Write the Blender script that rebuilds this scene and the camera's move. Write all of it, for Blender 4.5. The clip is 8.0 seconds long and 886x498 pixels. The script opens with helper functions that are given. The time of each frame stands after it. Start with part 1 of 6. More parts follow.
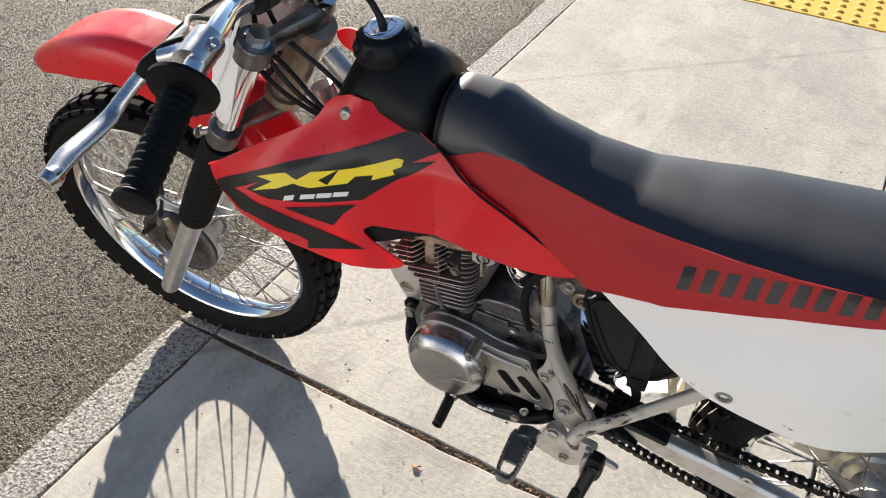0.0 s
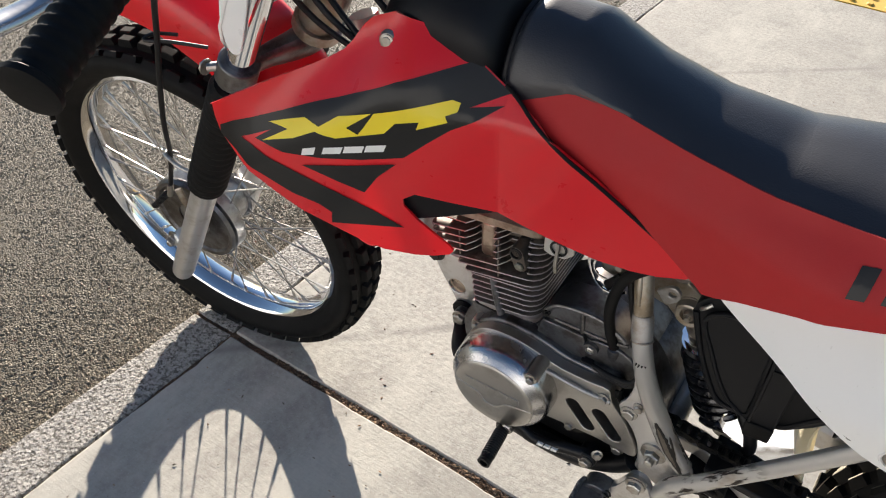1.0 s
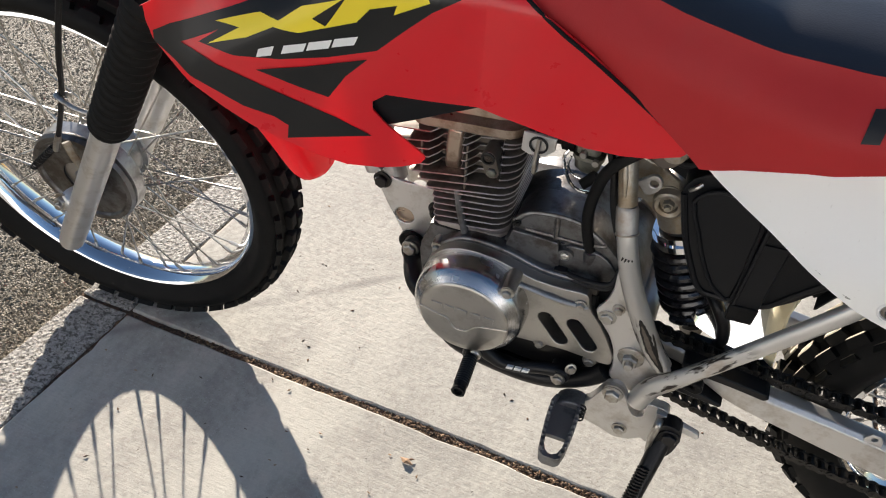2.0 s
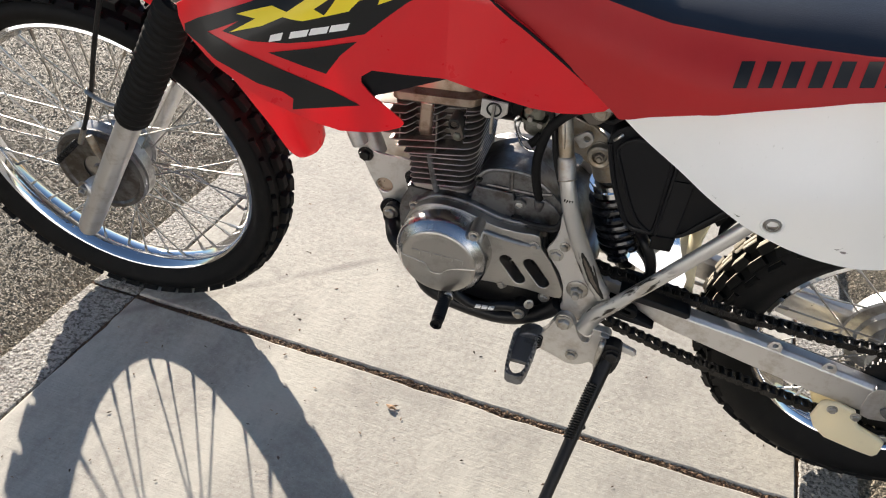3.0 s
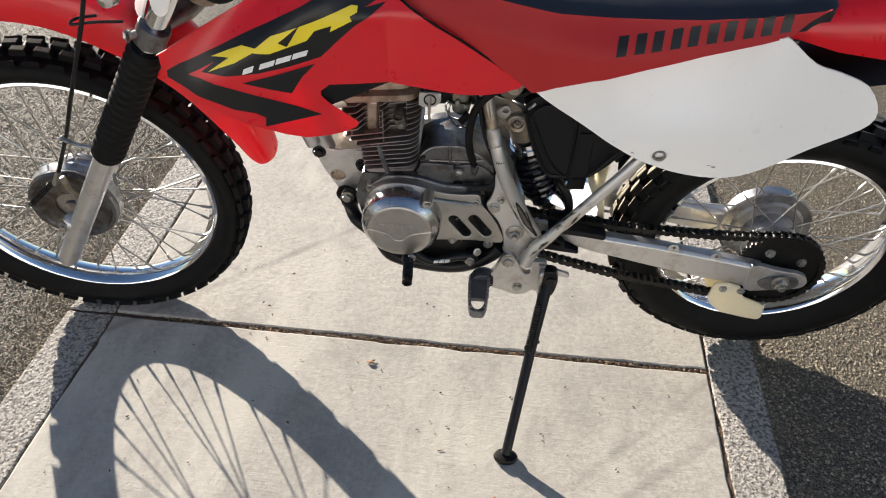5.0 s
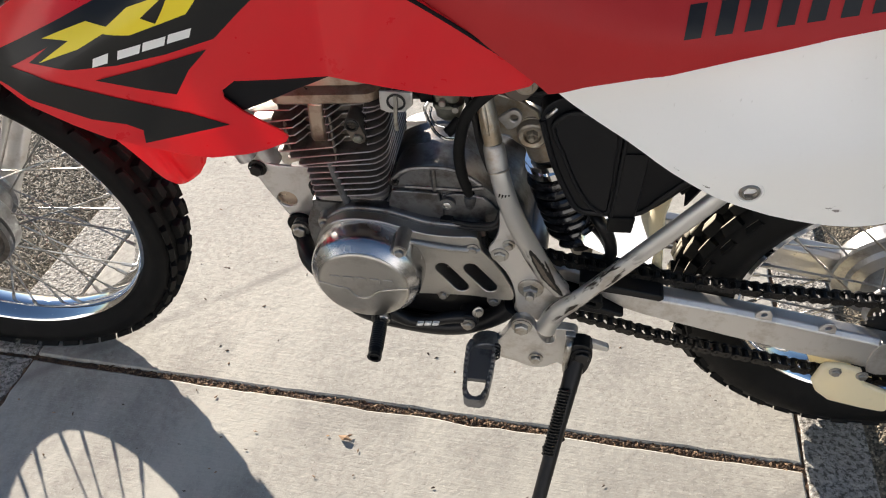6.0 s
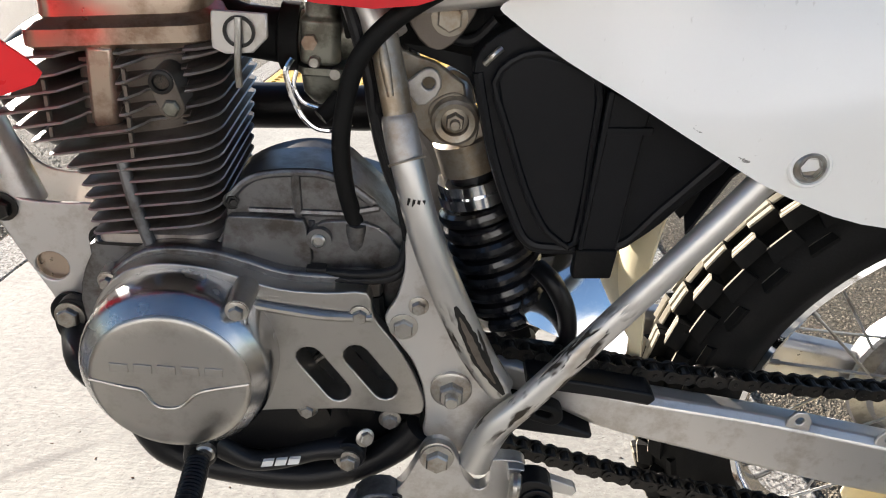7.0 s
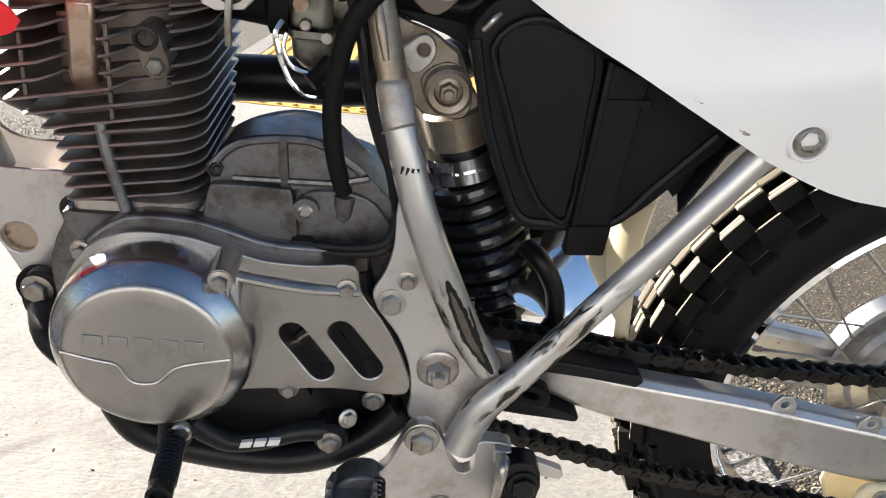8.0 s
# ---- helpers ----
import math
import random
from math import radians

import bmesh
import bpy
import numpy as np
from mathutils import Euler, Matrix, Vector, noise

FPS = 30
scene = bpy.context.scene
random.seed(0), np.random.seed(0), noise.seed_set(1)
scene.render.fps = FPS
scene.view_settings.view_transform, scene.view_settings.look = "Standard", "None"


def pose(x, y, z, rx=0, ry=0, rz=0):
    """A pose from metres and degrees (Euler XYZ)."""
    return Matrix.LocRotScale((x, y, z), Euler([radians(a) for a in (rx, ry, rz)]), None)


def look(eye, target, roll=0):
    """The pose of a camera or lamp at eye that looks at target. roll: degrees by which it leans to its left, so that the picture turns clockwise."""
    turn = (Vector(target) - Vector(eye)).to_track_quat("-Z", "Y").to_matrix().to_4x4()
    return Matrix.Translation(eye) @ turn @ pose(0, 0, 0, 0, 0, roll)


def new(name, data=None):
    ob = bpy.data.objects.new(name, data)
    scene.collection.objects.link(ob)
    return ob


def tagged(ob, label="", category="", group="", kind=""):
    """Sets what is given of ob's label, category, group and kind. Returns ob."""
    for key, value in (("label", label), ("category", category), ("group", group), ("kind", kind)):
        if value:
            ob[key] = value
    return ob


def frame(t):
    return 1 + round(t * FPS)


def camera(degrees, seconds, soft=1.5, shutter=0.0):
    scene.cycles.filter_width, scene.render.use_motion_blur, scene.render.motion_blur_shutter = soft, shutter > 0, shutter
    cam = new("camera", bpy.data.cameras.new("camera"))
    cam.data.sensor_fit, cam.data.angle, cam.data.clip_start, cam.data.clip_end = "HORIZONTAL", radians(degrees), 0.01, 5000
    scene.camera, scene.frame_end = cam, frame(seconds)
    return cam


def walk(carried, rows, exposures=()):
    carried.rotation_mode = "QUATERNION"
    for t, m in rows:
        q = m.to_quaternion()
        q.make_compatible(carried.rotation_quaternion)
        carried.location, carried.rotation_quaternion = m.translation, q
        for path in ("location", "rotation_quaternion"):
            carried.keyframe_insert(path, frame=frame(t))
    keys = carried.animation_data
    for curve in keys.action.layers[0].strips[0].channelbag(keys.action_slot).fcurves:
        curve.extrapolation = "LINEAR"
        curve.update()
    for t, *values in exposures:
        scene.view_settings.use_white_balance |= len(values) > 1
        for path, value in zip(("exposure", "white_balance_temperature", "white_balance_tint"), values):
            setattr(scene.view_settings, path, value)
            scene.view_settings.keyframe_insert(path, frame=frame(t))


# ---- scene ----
cam = camera(57.1, 8.0, soft=1.1)
PATH = [
    (0, (0.995, -0.874, 1.289), (0.285, 0.468, -0.012), 2.2),
    (0.3, (1.016, -0.797, 1.266), (0.348, 0.153, 0.317), 1.5),
    (0.5, (1.013, -0.754, 1.255), (0.066, 0.457, -0.025), 1.0),
    (0.7, (0.985, -0.733, 1.194), (0.281, 0.179, 0.233), 0.5),
    (1, (0.914, -0.721, 1.086), (0.06, 0.573, -0.177), 2.3),
    (1.2, (0.884, -0.755, 1.034), (0.298, 0.263, 0.101), 3.5),
    (1.5, (0.835, -0.795, 0.993), (0.186, 0.64, -0.24), 5.7),
    (1.7, (0.803, -0.792, 0.983), (0.232, 0.663, -0.266), 6.0),
    (2.8, (0.832, -0.924, 0.968), (0.378, 0.616, -0.225), 6.7),
    (3, (0.865, -1.002, 1.002), (0.419, 0.565, -0.159), 6.1),
    (3.5, (0.853, -1.081, 1.039), (0.472, 0.53, -0.084), 4.8),
    (4, (0.774, -1.181, 1.066), (0.499, 0.46, -0.044), 3.2),
    (4.5, (0.744, -1.24, 1.114), (0.592, 0.394, -0.029), 2.1),
    (4.7, (0.752, -1.244, 1.13), (0.639, 0.378, -0.035), 2.2),
    (5.8, (0.9, -0.901, 1.039), (0.564, 0.578, -0.264), -0.4),
    (6, (0.843, -0.806, 0.973), (0.538, 0.699, -0.309), -0.9),
    (6.2, (0.782, -0.704, 0.887), (0.620, 0.479, -0.020), -0.7),
    (6.5, (0.768, -0.653, 0.787), (0.678, 1.043, -0.269), 0.9),
    (6.7, (0.784, -0.634, 0.691), (0.763, 0.725, 0.055), 2.7),
    (7, (0.786, -0.617, 0.638), (0.802, 1.248, -0.085), 4.4),
    (7.2, (0.779, -0.615, 0.623), (0.806, 0.792, 0.105), 5.4),
    (7.5, (0.758, -0.623, 0.62), (0.836, 1.253, -0.067), 6.6),
    (8, (0.766, -0.611, 0.61), (0.885, 1.26, -0.087), 6.4),
]
walk(cam, [(t, look(eye, target, roll)) for t, eye, target, roll in PATH],
     exposures=[(0.0, 1.58, 6850, 13), (0.6, 1.45, 6850, 13), (1.5, 1.48, 6850, 13), (3.0, 1.50, 6850, 13), (4.7, 1.46, 6850, 13), (6.0, 1.46, 6850, 13), (6.5, 1.54, 6850, 13), (6.75, 1.56, 6800, 13), (7.0, 1.68, 6700, 13), (7.4, 1.76, 6700, 13), (8.0, 1.80, 6700, 13)])

# ---- light: low sun from behind the machine, clear sky ----
SUN = Vector((-2.12, 2.36, 0.96)).normalized()
sun = new("sun", bpy.data.lights.new("sun", "SUN"))
sun.data.energy, sun.data.angle, sun.data.color = 5.0, radians(0.6), (1.0, 0.94, 0.85)
sun.matrix_world = look(SUN * 30, (0, 0, 0))
world = bpy.data.worlds.new("sky")
scene.world = world
world.use_nodes = True
wn = world.node_tree.nodes
sky = wn.new("ShaderNodeTexSky")
sky.sky_type, sky.sun_disc = "NISHITA", False
sky.ozone_density, sky.dust_density = 3.0, 0.1
sky.sun_elevation, sky.sun_rotation = math.asin(SUN.z), math.atan2(SUN.x, SUN.y)
wn["Background"].inputs["Strength"].default_value = 0.05
world.node_tree.links.new(sky.outputs[0], wn["Background"].inputs["Color"])


# ---- materials ----
class Mat:
    """A small wrapper round a node material with one principled shader."""

    def __init__(self, name, colour, rough=0.5, metal=0.0, coat=0.0):
        self.m = bpy.data.materials.new(name)
        self.m.use_nodes = True
        self.n, self.l = self.m.node_tree.nodes, self.m.node_tree.links
        self.b = self.n["Principled BSDF"]
        self.b.inputs["Base Color"].default_value = (*colour, 1)
        self.b.inputs["Roughness"].default_value = rough
        self.b.inputs["Metallic"].default_value = metal
        self.b.inputs["Coat Weight"].default_value = coat
        self.b.inputs["Coat Roughness"].default_value = 0.08
        self.coord = self.n.new("ShaderNodeTexCoord").outputs["Object"]
        self.height = None

    def scaled(self, scale):
        mp = self.n.new("ShaderNodeMapping")
        mp.inputs["Scale"].default_value = scale
        self.l.new(self.coord, mp.inputs["Vector"])
        return mp.outputs["Vector"]

    def noise(self, scale, detail=4, stretch=(1, 1, 1), rough=0.55):
        t = self.n.new("ShaderNodeTexNoise")
        t.inputs["Scale"].default_value, t.inputs["Detail"].default_value, t.inputs["Roughness"].default_value = scale, detail, rough
        self.l.new(self.scaled(stretch), t.inputs["Vector"])
        return t.outputs["Fac"]

    def cells(self, scale, feature="F1", out="Distance"):
        t = self.n.new("ShaderNodeTexVoronoi")
        t.feature = feature
        t.inputs["Scale"].default_value = scale
        self.l.new(self.coord, t.inputs["Vector"])
        return t.outputs[out]

    def ramp(self, fac, stops):
        r = self.n.new("ShaderNodeValToRGB")
        e = r.color_ramp.elements
        while len(e) < len(stops):
            e.new(0.5)
        for el, (p, c) in zip(e, stops):
            el.position, el.color = p, (*c, 1) if isinstance(c, tuple) else (c, c, c, 1)
        self.l.new(fac, r.inputs["Fac"])
        return r.outputs["Color"]

    def mix(self, fac, a, b, mode="MIX"):
        x = self.n.new("ShaderNodeMix")
        x.data_type, x.blend_type = "RGBA", mode
        for sock, val in ((x.inputs[0], fac), (x.inputs[6], a), (x.inputs[7], b)):
            if isinstance(val, (int, float)):
                sock.default_value = val
            elif isinstance(val, tuple):
                sock.default_value = (*val, 1)
            else:
                self.l.new(val, sock)
        return x.outputs[2]

    def math(self, op, a, b=0.0):
        x = self.n.new("ShaderNodeMath")
        x.operation = op
        for sock, val in zip(x.inputs, (a, b)):
            if isinstance(val, (int, float)):
                sock.default_value = val
            else:
                self.l.new(val, sock)
        return x.outputs[0]

    def rand(self):
        return self.n.new("ShaderNodeObjectInfo").outputs["Random"]

    def colour(self, out):
        self.l.new(out, self.b.inputs["Base Color"])
        return self

    def rough(self, out):
        self.l.new(out, self.b.inputs["Roughness"])
        return self

    def bump(self, fac, dist, strength=1.0):
        x = self.n.new("ShaderNodeBump")
        x.inputs["Distance"].default_value, x.inputs["Strength"].default_value = dist, strength
        self.l.new(fac, x.inputs["Height"])
        if self.height is not None:
            self.l.new(self.height, x.inputs["Normal"])
        self.height = x.outputs["Normal"]
        self.l.new(self.height, self.b.inputs["Normal"])
        return self


def worn(name, colour, rough, metal=0.0, coat=0.0, vary=0.25, grain=400, bump=0.0003, dirt=(0.09, 0.07, 0.05), dirty=0.35, gloss=0.5, spread=0.56):
    """Paint, plastic or metal with uneven tone, dirt in patches and fine relief."""
    m = Mat(name, colour, rough, metal, coat)
    m.b.inputs["Specular IOR Level"].default_value = gloss
    big, fine = m.noise(14, 5), m.noise(grain, 3)
    tone = m.mix(m.math("MULTIPLY", big, vary), colour, tuple(c * 0.6 for c in colour))
    stain = m.ramp(m.noise(32, 6, rough=0.7), [(spread, 0.0), (spread + 0.16, 1.0)])
    m.colour(m.mix(m.math("MULTIPLY", stain, dirty), tone, dirt))
    m.rough(m.math("ADD", m.math("MULTIPLY", m.noise(45, 4), 0.22), rough - 0.1))
    if bump:
        m.bump(fine, bump, 0.5)
    return m.m


RED = worn("red_plastic", (0.76, 0.012, 0.022), 0.30, coat=0.25, vary=0.12, dirty=0.03, bump=0)


def let_light_through(material, colour, share):
    """Thin plastic that glows when the sun stands behind it."""
    n, l = material.node_tree.nodes, material.node_tree.links
    glow, blend = n.new("ShaderNodeBsdfTranslucent"), n.new("ShaderNodeMixShader")
    glow.inputs["Color"].default_value = (*colour, 1)
    blend.inputs[0].default_value = share
    l.new(n["Principled BSDF"].outputs[0], blend.inputs[1])
    l.new(glow.outputs[0], blend.inputs[2])
    l.new(blend.outputs[0], n["Material Output"].inputs["Surface"])


let_light_through(RED, (1.0, 0.015, 0.03), 0.17)
RED_VINYL = worn("red_vinyl", (0.42, 0.016, 0.018), 0.6, vary=0.3, dirty=0.05, grain=900, bump=0.0003, gloss=0.35)
BLACK_PLASTIC = worn("black_plastic", (0.006, 0.0065, 0.008), 0.40, vary=0.3, dirty=0.10, dirt=(0.03, 0.026, 0.022), grain=700, bump=0.0002, gloss=0.20)
WHITE = worn("white_plastic", (0.84, 0.84, 0.82), 0.30, coat=0.15, vary=0.05, dirty=0.04, bump=0)
CREAM = worn("aged_white_plastic", (0.88, 0.80, 0.58), 0.45, vary=0.1, dirty=0.15)
let_light_through(CREAM, (0.9, 0.8, 0.55), 0.25)
RUBBER = worn("black_rubber", (0.006, 0.006, 0.006), 0.62, vary=0.3, dirty=0.3, dirt=(0.022, 0.02, 0.018), grain=500, bump=0.0004, gloss=0.15)
CABLE = worn("black_cable", (0.006, 0.006, 0.007), 0.5, vary=0.2, dirty=0.15, gloss=0.28)
SILVER = worn("silver_frame_paint", (0.62, 0.605, 0.585), 0.32, metal=0.7, vary=0.25, dirty=0.4, dirt=(0.24, 0.185, 0.12), bump=0.0001, spread=0.50)
TUBE_SLEEVE = worn("dulled_sleeve_paint", (0.44, 0.42, 0.40), 0.42, metal=0.6, vary=0.4, dirty=0.6, dirt=(0.24, 0.18, 0.12), bump=0.0002, spread=0.46)
GRIMY = worn("grimy_silver_paint", (0.40, 0.36, 0.30), 0.38, metal=0.65, vary=0.4, dirty=0.75, dirt=(0.22, 0.155, 0.09), bump=0.0002, spread=0.44)
ALLOY = worn("cast_alloy", (0.21, 0.21, 0.215), 0.38, metal=0.95, vary=0.6, dirty=0.72, dirt=(0.06, 0.046, 0.035), grain=1400, bump=0.0002, spread=0.45)
CARB = worn("zinc_casting", (0.27, 0.27, 0.23), 0.36, metal=0.7, vary=0.5, dirty=0.7, dirt=(0.06, 0.05, 0.035), grain=1200, bump=0.0002, spread=0.46)
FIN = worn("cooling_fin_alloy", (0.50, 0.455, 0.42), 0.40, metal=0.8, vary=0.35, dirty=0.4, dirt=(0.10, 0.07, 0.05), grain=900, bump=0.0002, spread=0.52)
# dark grimy alloy; on the fins its tone also carries the shade of the gaps
FIN_ROOT = worn("dark_grimy_alloy", (0.155, 0.132, 0.112), 0.45, metal=0.65, vary=0.5, dirty=0.65, dirt=(0.045, 0.032, 0.022), grain=900, bump=0.0003, spread=0.50)
HEAD = worn("heat_tinted_alloy", (0.50, 0.40, 0.32), 0.30, metal=0.85, vary=0.5, dirty=0.6, dirt=(0.14, 0.07, 0.038), grain=800, bump=0.0002, spread=0.46)
COVER = worn("brushed_alloy_cover", (0.47, 0.455, 0.43), 0.33, metal=1.0, vary=0.3, dirty=0.35, dirt=(0.22, 0.19, 0.155), grain=1800, bump=0.00006, spread=0.50)
POLISHED = worn("polished_alloy", (0.56, 0.56, 0.57), 0.24, metal=1.0, vary=0.2, dirty=0.25, dirt=(0.34, 0.31, 0.27), bump=0, spread=0.52)
CHROME = worn("chrome", (0.78, 0.79, 0.81), 0.055, metal=1.0, vary=0.05, dirty=0.12, dirt=(0.35, 0.30, 0.25), bump=0)
STEEL = worn("zinc_steel", (0.47, 0.455, 0.425), 0.32, metal=0.95, vary=0.35, dirty=0.6, dirt=(0.17, 0.12, 0.075), spread=0.48)
DARK_STEEL = worn("oiled_dark_steel", (0.016, 0.015, 0.014), 0.4, metal=0.5, vary=0.4, dirty=0.4, dirt=(0.07, 0.05, 0.035))
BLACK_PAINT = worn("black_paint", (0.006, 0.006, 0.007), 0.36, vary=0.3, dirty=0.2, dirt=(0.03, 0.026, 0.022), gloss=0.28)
SPRING = worn("gloss_black_spring", (0.010, 0.010, 0.012), 0.2, coat=0.5, vary=0.2, dirty=0.15)
# rear tread tops: dust, with low-sun glare put into the pale colour
TREAD = worn("sunlit_dusty_tread", (0.38, 0.345, 0.275), 0.75, vary=0.4, dirty=0.5, dirt=(0.06, 0.052, 0.042), grain=300, bump=0.0008, gloss=0.2, spread=0.52)
FRONT_TREAD = worn("dark_tread_rubber", (0.014, 0.013, 0.0115), 0.88, vary=0.5, dirty=0.5, dirt=(0.055, 0.048, 0.04), grain=300, bump=0.0008, gloss=0.2, spread=0.5)
HUB = worn("hub_alloy", (0.46, 0.46, 0.465), 0.34, metal=0.95, vary=0.4, dirty=0.55, dirt=(0.11, 0.10, 0.09), grain=900, bump=0.0002, spread=0.46)
PEG = worn("dull_worn_steel", (0.22, 0.22, 0.225), 0.48, metal=0.7, vary=0.5, dirty=0.6, dirt=(0.05, 0.045, 0.04), spread=0.48)
YELLOW_INK = worn("yellow_decal", (0.85, 0.66, 0.03), 0.4, vary=0.1, dirty=0.05, bump=0)
WHITE_INK = worn("white_decal", (0.78, 0.78, 0.76), 0.4, vary=0.05, dirty=0.05, bump=0)
BLACK_INK = worn("black_decal", (0.009, 0.0095, 0.010), 0.36, coat=0.15, vary=0.2, dirty=0.05, bump=0, gloss=0.28)


def seat_material():
    m = Mat("black_grained_vinyl", (0.017, 0.019, 0.026), 0.42)
    grain = m.cells(620)
    m.colour(m.mix(m.noise(9, 5), (0.008, 0.009, 0.013), (0.017, 0.018, 0.024)))
    m.rough(m.math("ADD", m.math("MULTIPLY", m.noise(20, 4), 0.16), 0.30))
    m.b.inputs["Specular IOR Level"].default_value = 0.40
    m.b.inputs["Coat Weight"].default_value, m.b.inputs["Coat Roughness"].default_value = 0.60, 0.46
    m.bump(grain, 0.0004, 0.35).bump(m.noise(30, 3), 0.002, 0.25)
    return m.m


def scuffed_silver(name, along, low, high, edge=None, pale=1.0):
    """Frame paint rubbed through to dark metal where boots touch it, in scratches along the tube."""
    m = Mat(name, (0.52, 0.505, 0.48), 0.33, 0.7)
    sep = m.n.new("ShaderNodeSeparateXYZ")
    m.l.new(m.coord, sep.inputs[0])
    fade = m.math("MULTIPLY", m.ramp(sep.outputs["Z"], [(low - 0.006, 0.0), (low + 0.01, 1.0)]), m.ramp(sep.outputs["Z"], [(high - 0.03, 1.0), (high, 0.0)]))
    turn = m.n.new("ShaderNodeMapping")
    turn.inputs["Rotation"].default_value = (0, along, 0)
    m.l.new(m.coord, turn.inputs["Vector"])
    plain, m.coord = m.coord, turn.outputs["Vector"]
    streak = m.noise(130, 4, (1, 1, 0.16), 0.6)
    blot = m.noise(55, 3, (1, 1, 0.4), 0.6)
    m.coord = plain
    torn = m.math("MULTIPLY", m.ramp(streak, [(0.475, 0.0), (0.505, 1.0)]), m.ramp(blot, [(0.46, 0.0), (0.52, 1.0)]))
    scuff = m.math("MULTIPLY", torn, fade)
    if edge:
        nu, nw, d, width = edge
        off = m.math("SUBTRACT", m.math("ADD", m.math("MULTIPLY", sep.outputs["X"], nu), m.math("MULTIPLY", sep.outputs["Z"], nw)), d)
        off = m.math("ADD", off, m.math("MULTIPLY", m.math("SUBTRACT", blot, 0.5), 0.006))
        band = m.ramp(m.math("ABSOLUTE", off), [(width * 0.6, 1.0), (width, 0.0)])
        scuff = m.math("MAXIMUM", m.math("MULTIPLY", scuff, 0.6), m.math("MULTIPLY", m.math("MULTIPLY", band, fade), m.ramp(streak, [(0.36, 0.7), (0.46, 1.0)])))
    base = m.mix(m.noise(14, 5), (0.68 * pale, 0.67 * pale, 0.65 * pale), (0.54 * pale, 0.52 * pale, 0.485 * pale))
    base = m.mix(m.math("MULTIPLY", m.ramp(blot, [(0.5, 0.0), (0.66, 0.6)]), fade), base, (0.30, 0.22, 0.14))
    m.colour(m.mix(scuff, base, (0.045, 0.037, 0.03)))
    m.rough(m.math("ADD", m.math("MULTIPLY", scuff, 0.25), 0.34))
    m.bump(scuff, -0.0006, 0.6)
    return m.m


def white_panel_material():
    """Glossy white plastic with a few dark scrapes by its lower front edge."""
    m = Mat("scraped_white_plastic", (0.84, 0.84, 0.82), 0.28, 0, 0.6)
    sep = m.n.new("ShaderNodeSeparateXYZ")
    m.l.new(m.coord, sep.inputs[0])
    near = None
    for u, w, r in ((0.9575, 0.5405, 0.014), (0.926, 0.5565, 0.007), (1.075, 0.530, 0.012)):
        du, dw = m.math("SUBTRACT", sep.outputs["X"], u), m.math("SUBTRACT", sep.outputs["Z"], w)
        d = m.math("SQRT", m.math("ADD", m.math("MULTIPLY", du, du), m.math("MULTIPLY", dw, dw)))
        spot = m.ramp(d, [(0.0, 1.0), (r, 0.0)])
        near = spot if near is None else m.math("MAXIMUM", near, spot)
    torn = m.ramp(m.math("ADD", m.noise(150, 4, (0.6, 1, 1), 0.65), m.math("MULTIPLY", near, 0.14)), [(0.66, 0.0), (0.70, 1.0)])
    scrape = m.math("MULTIPLY", torn, m.ramp(near, [(0.05, 0.0), (0.3, 0.85)]))
    base = m.mix(m.noise(6, 5), (0.90, 0.90, 0.885), (0.85, 0.845, 0.82))
    base = m.mix(m.ramp(m.noise(240, 3, (1, 1, 0.3)), [(0.70, 0.0), (0.76, 0.35)]), base, (0.55, 0.53, 0.49))
    m.colour(m.mix(scrape, base, (0.10, 0.09, 0.08)))
    m.rough(m.math("ADD", m.math("MULTIPLY", m.noise(30, 5), 0.25), 0.20))
    return m.m


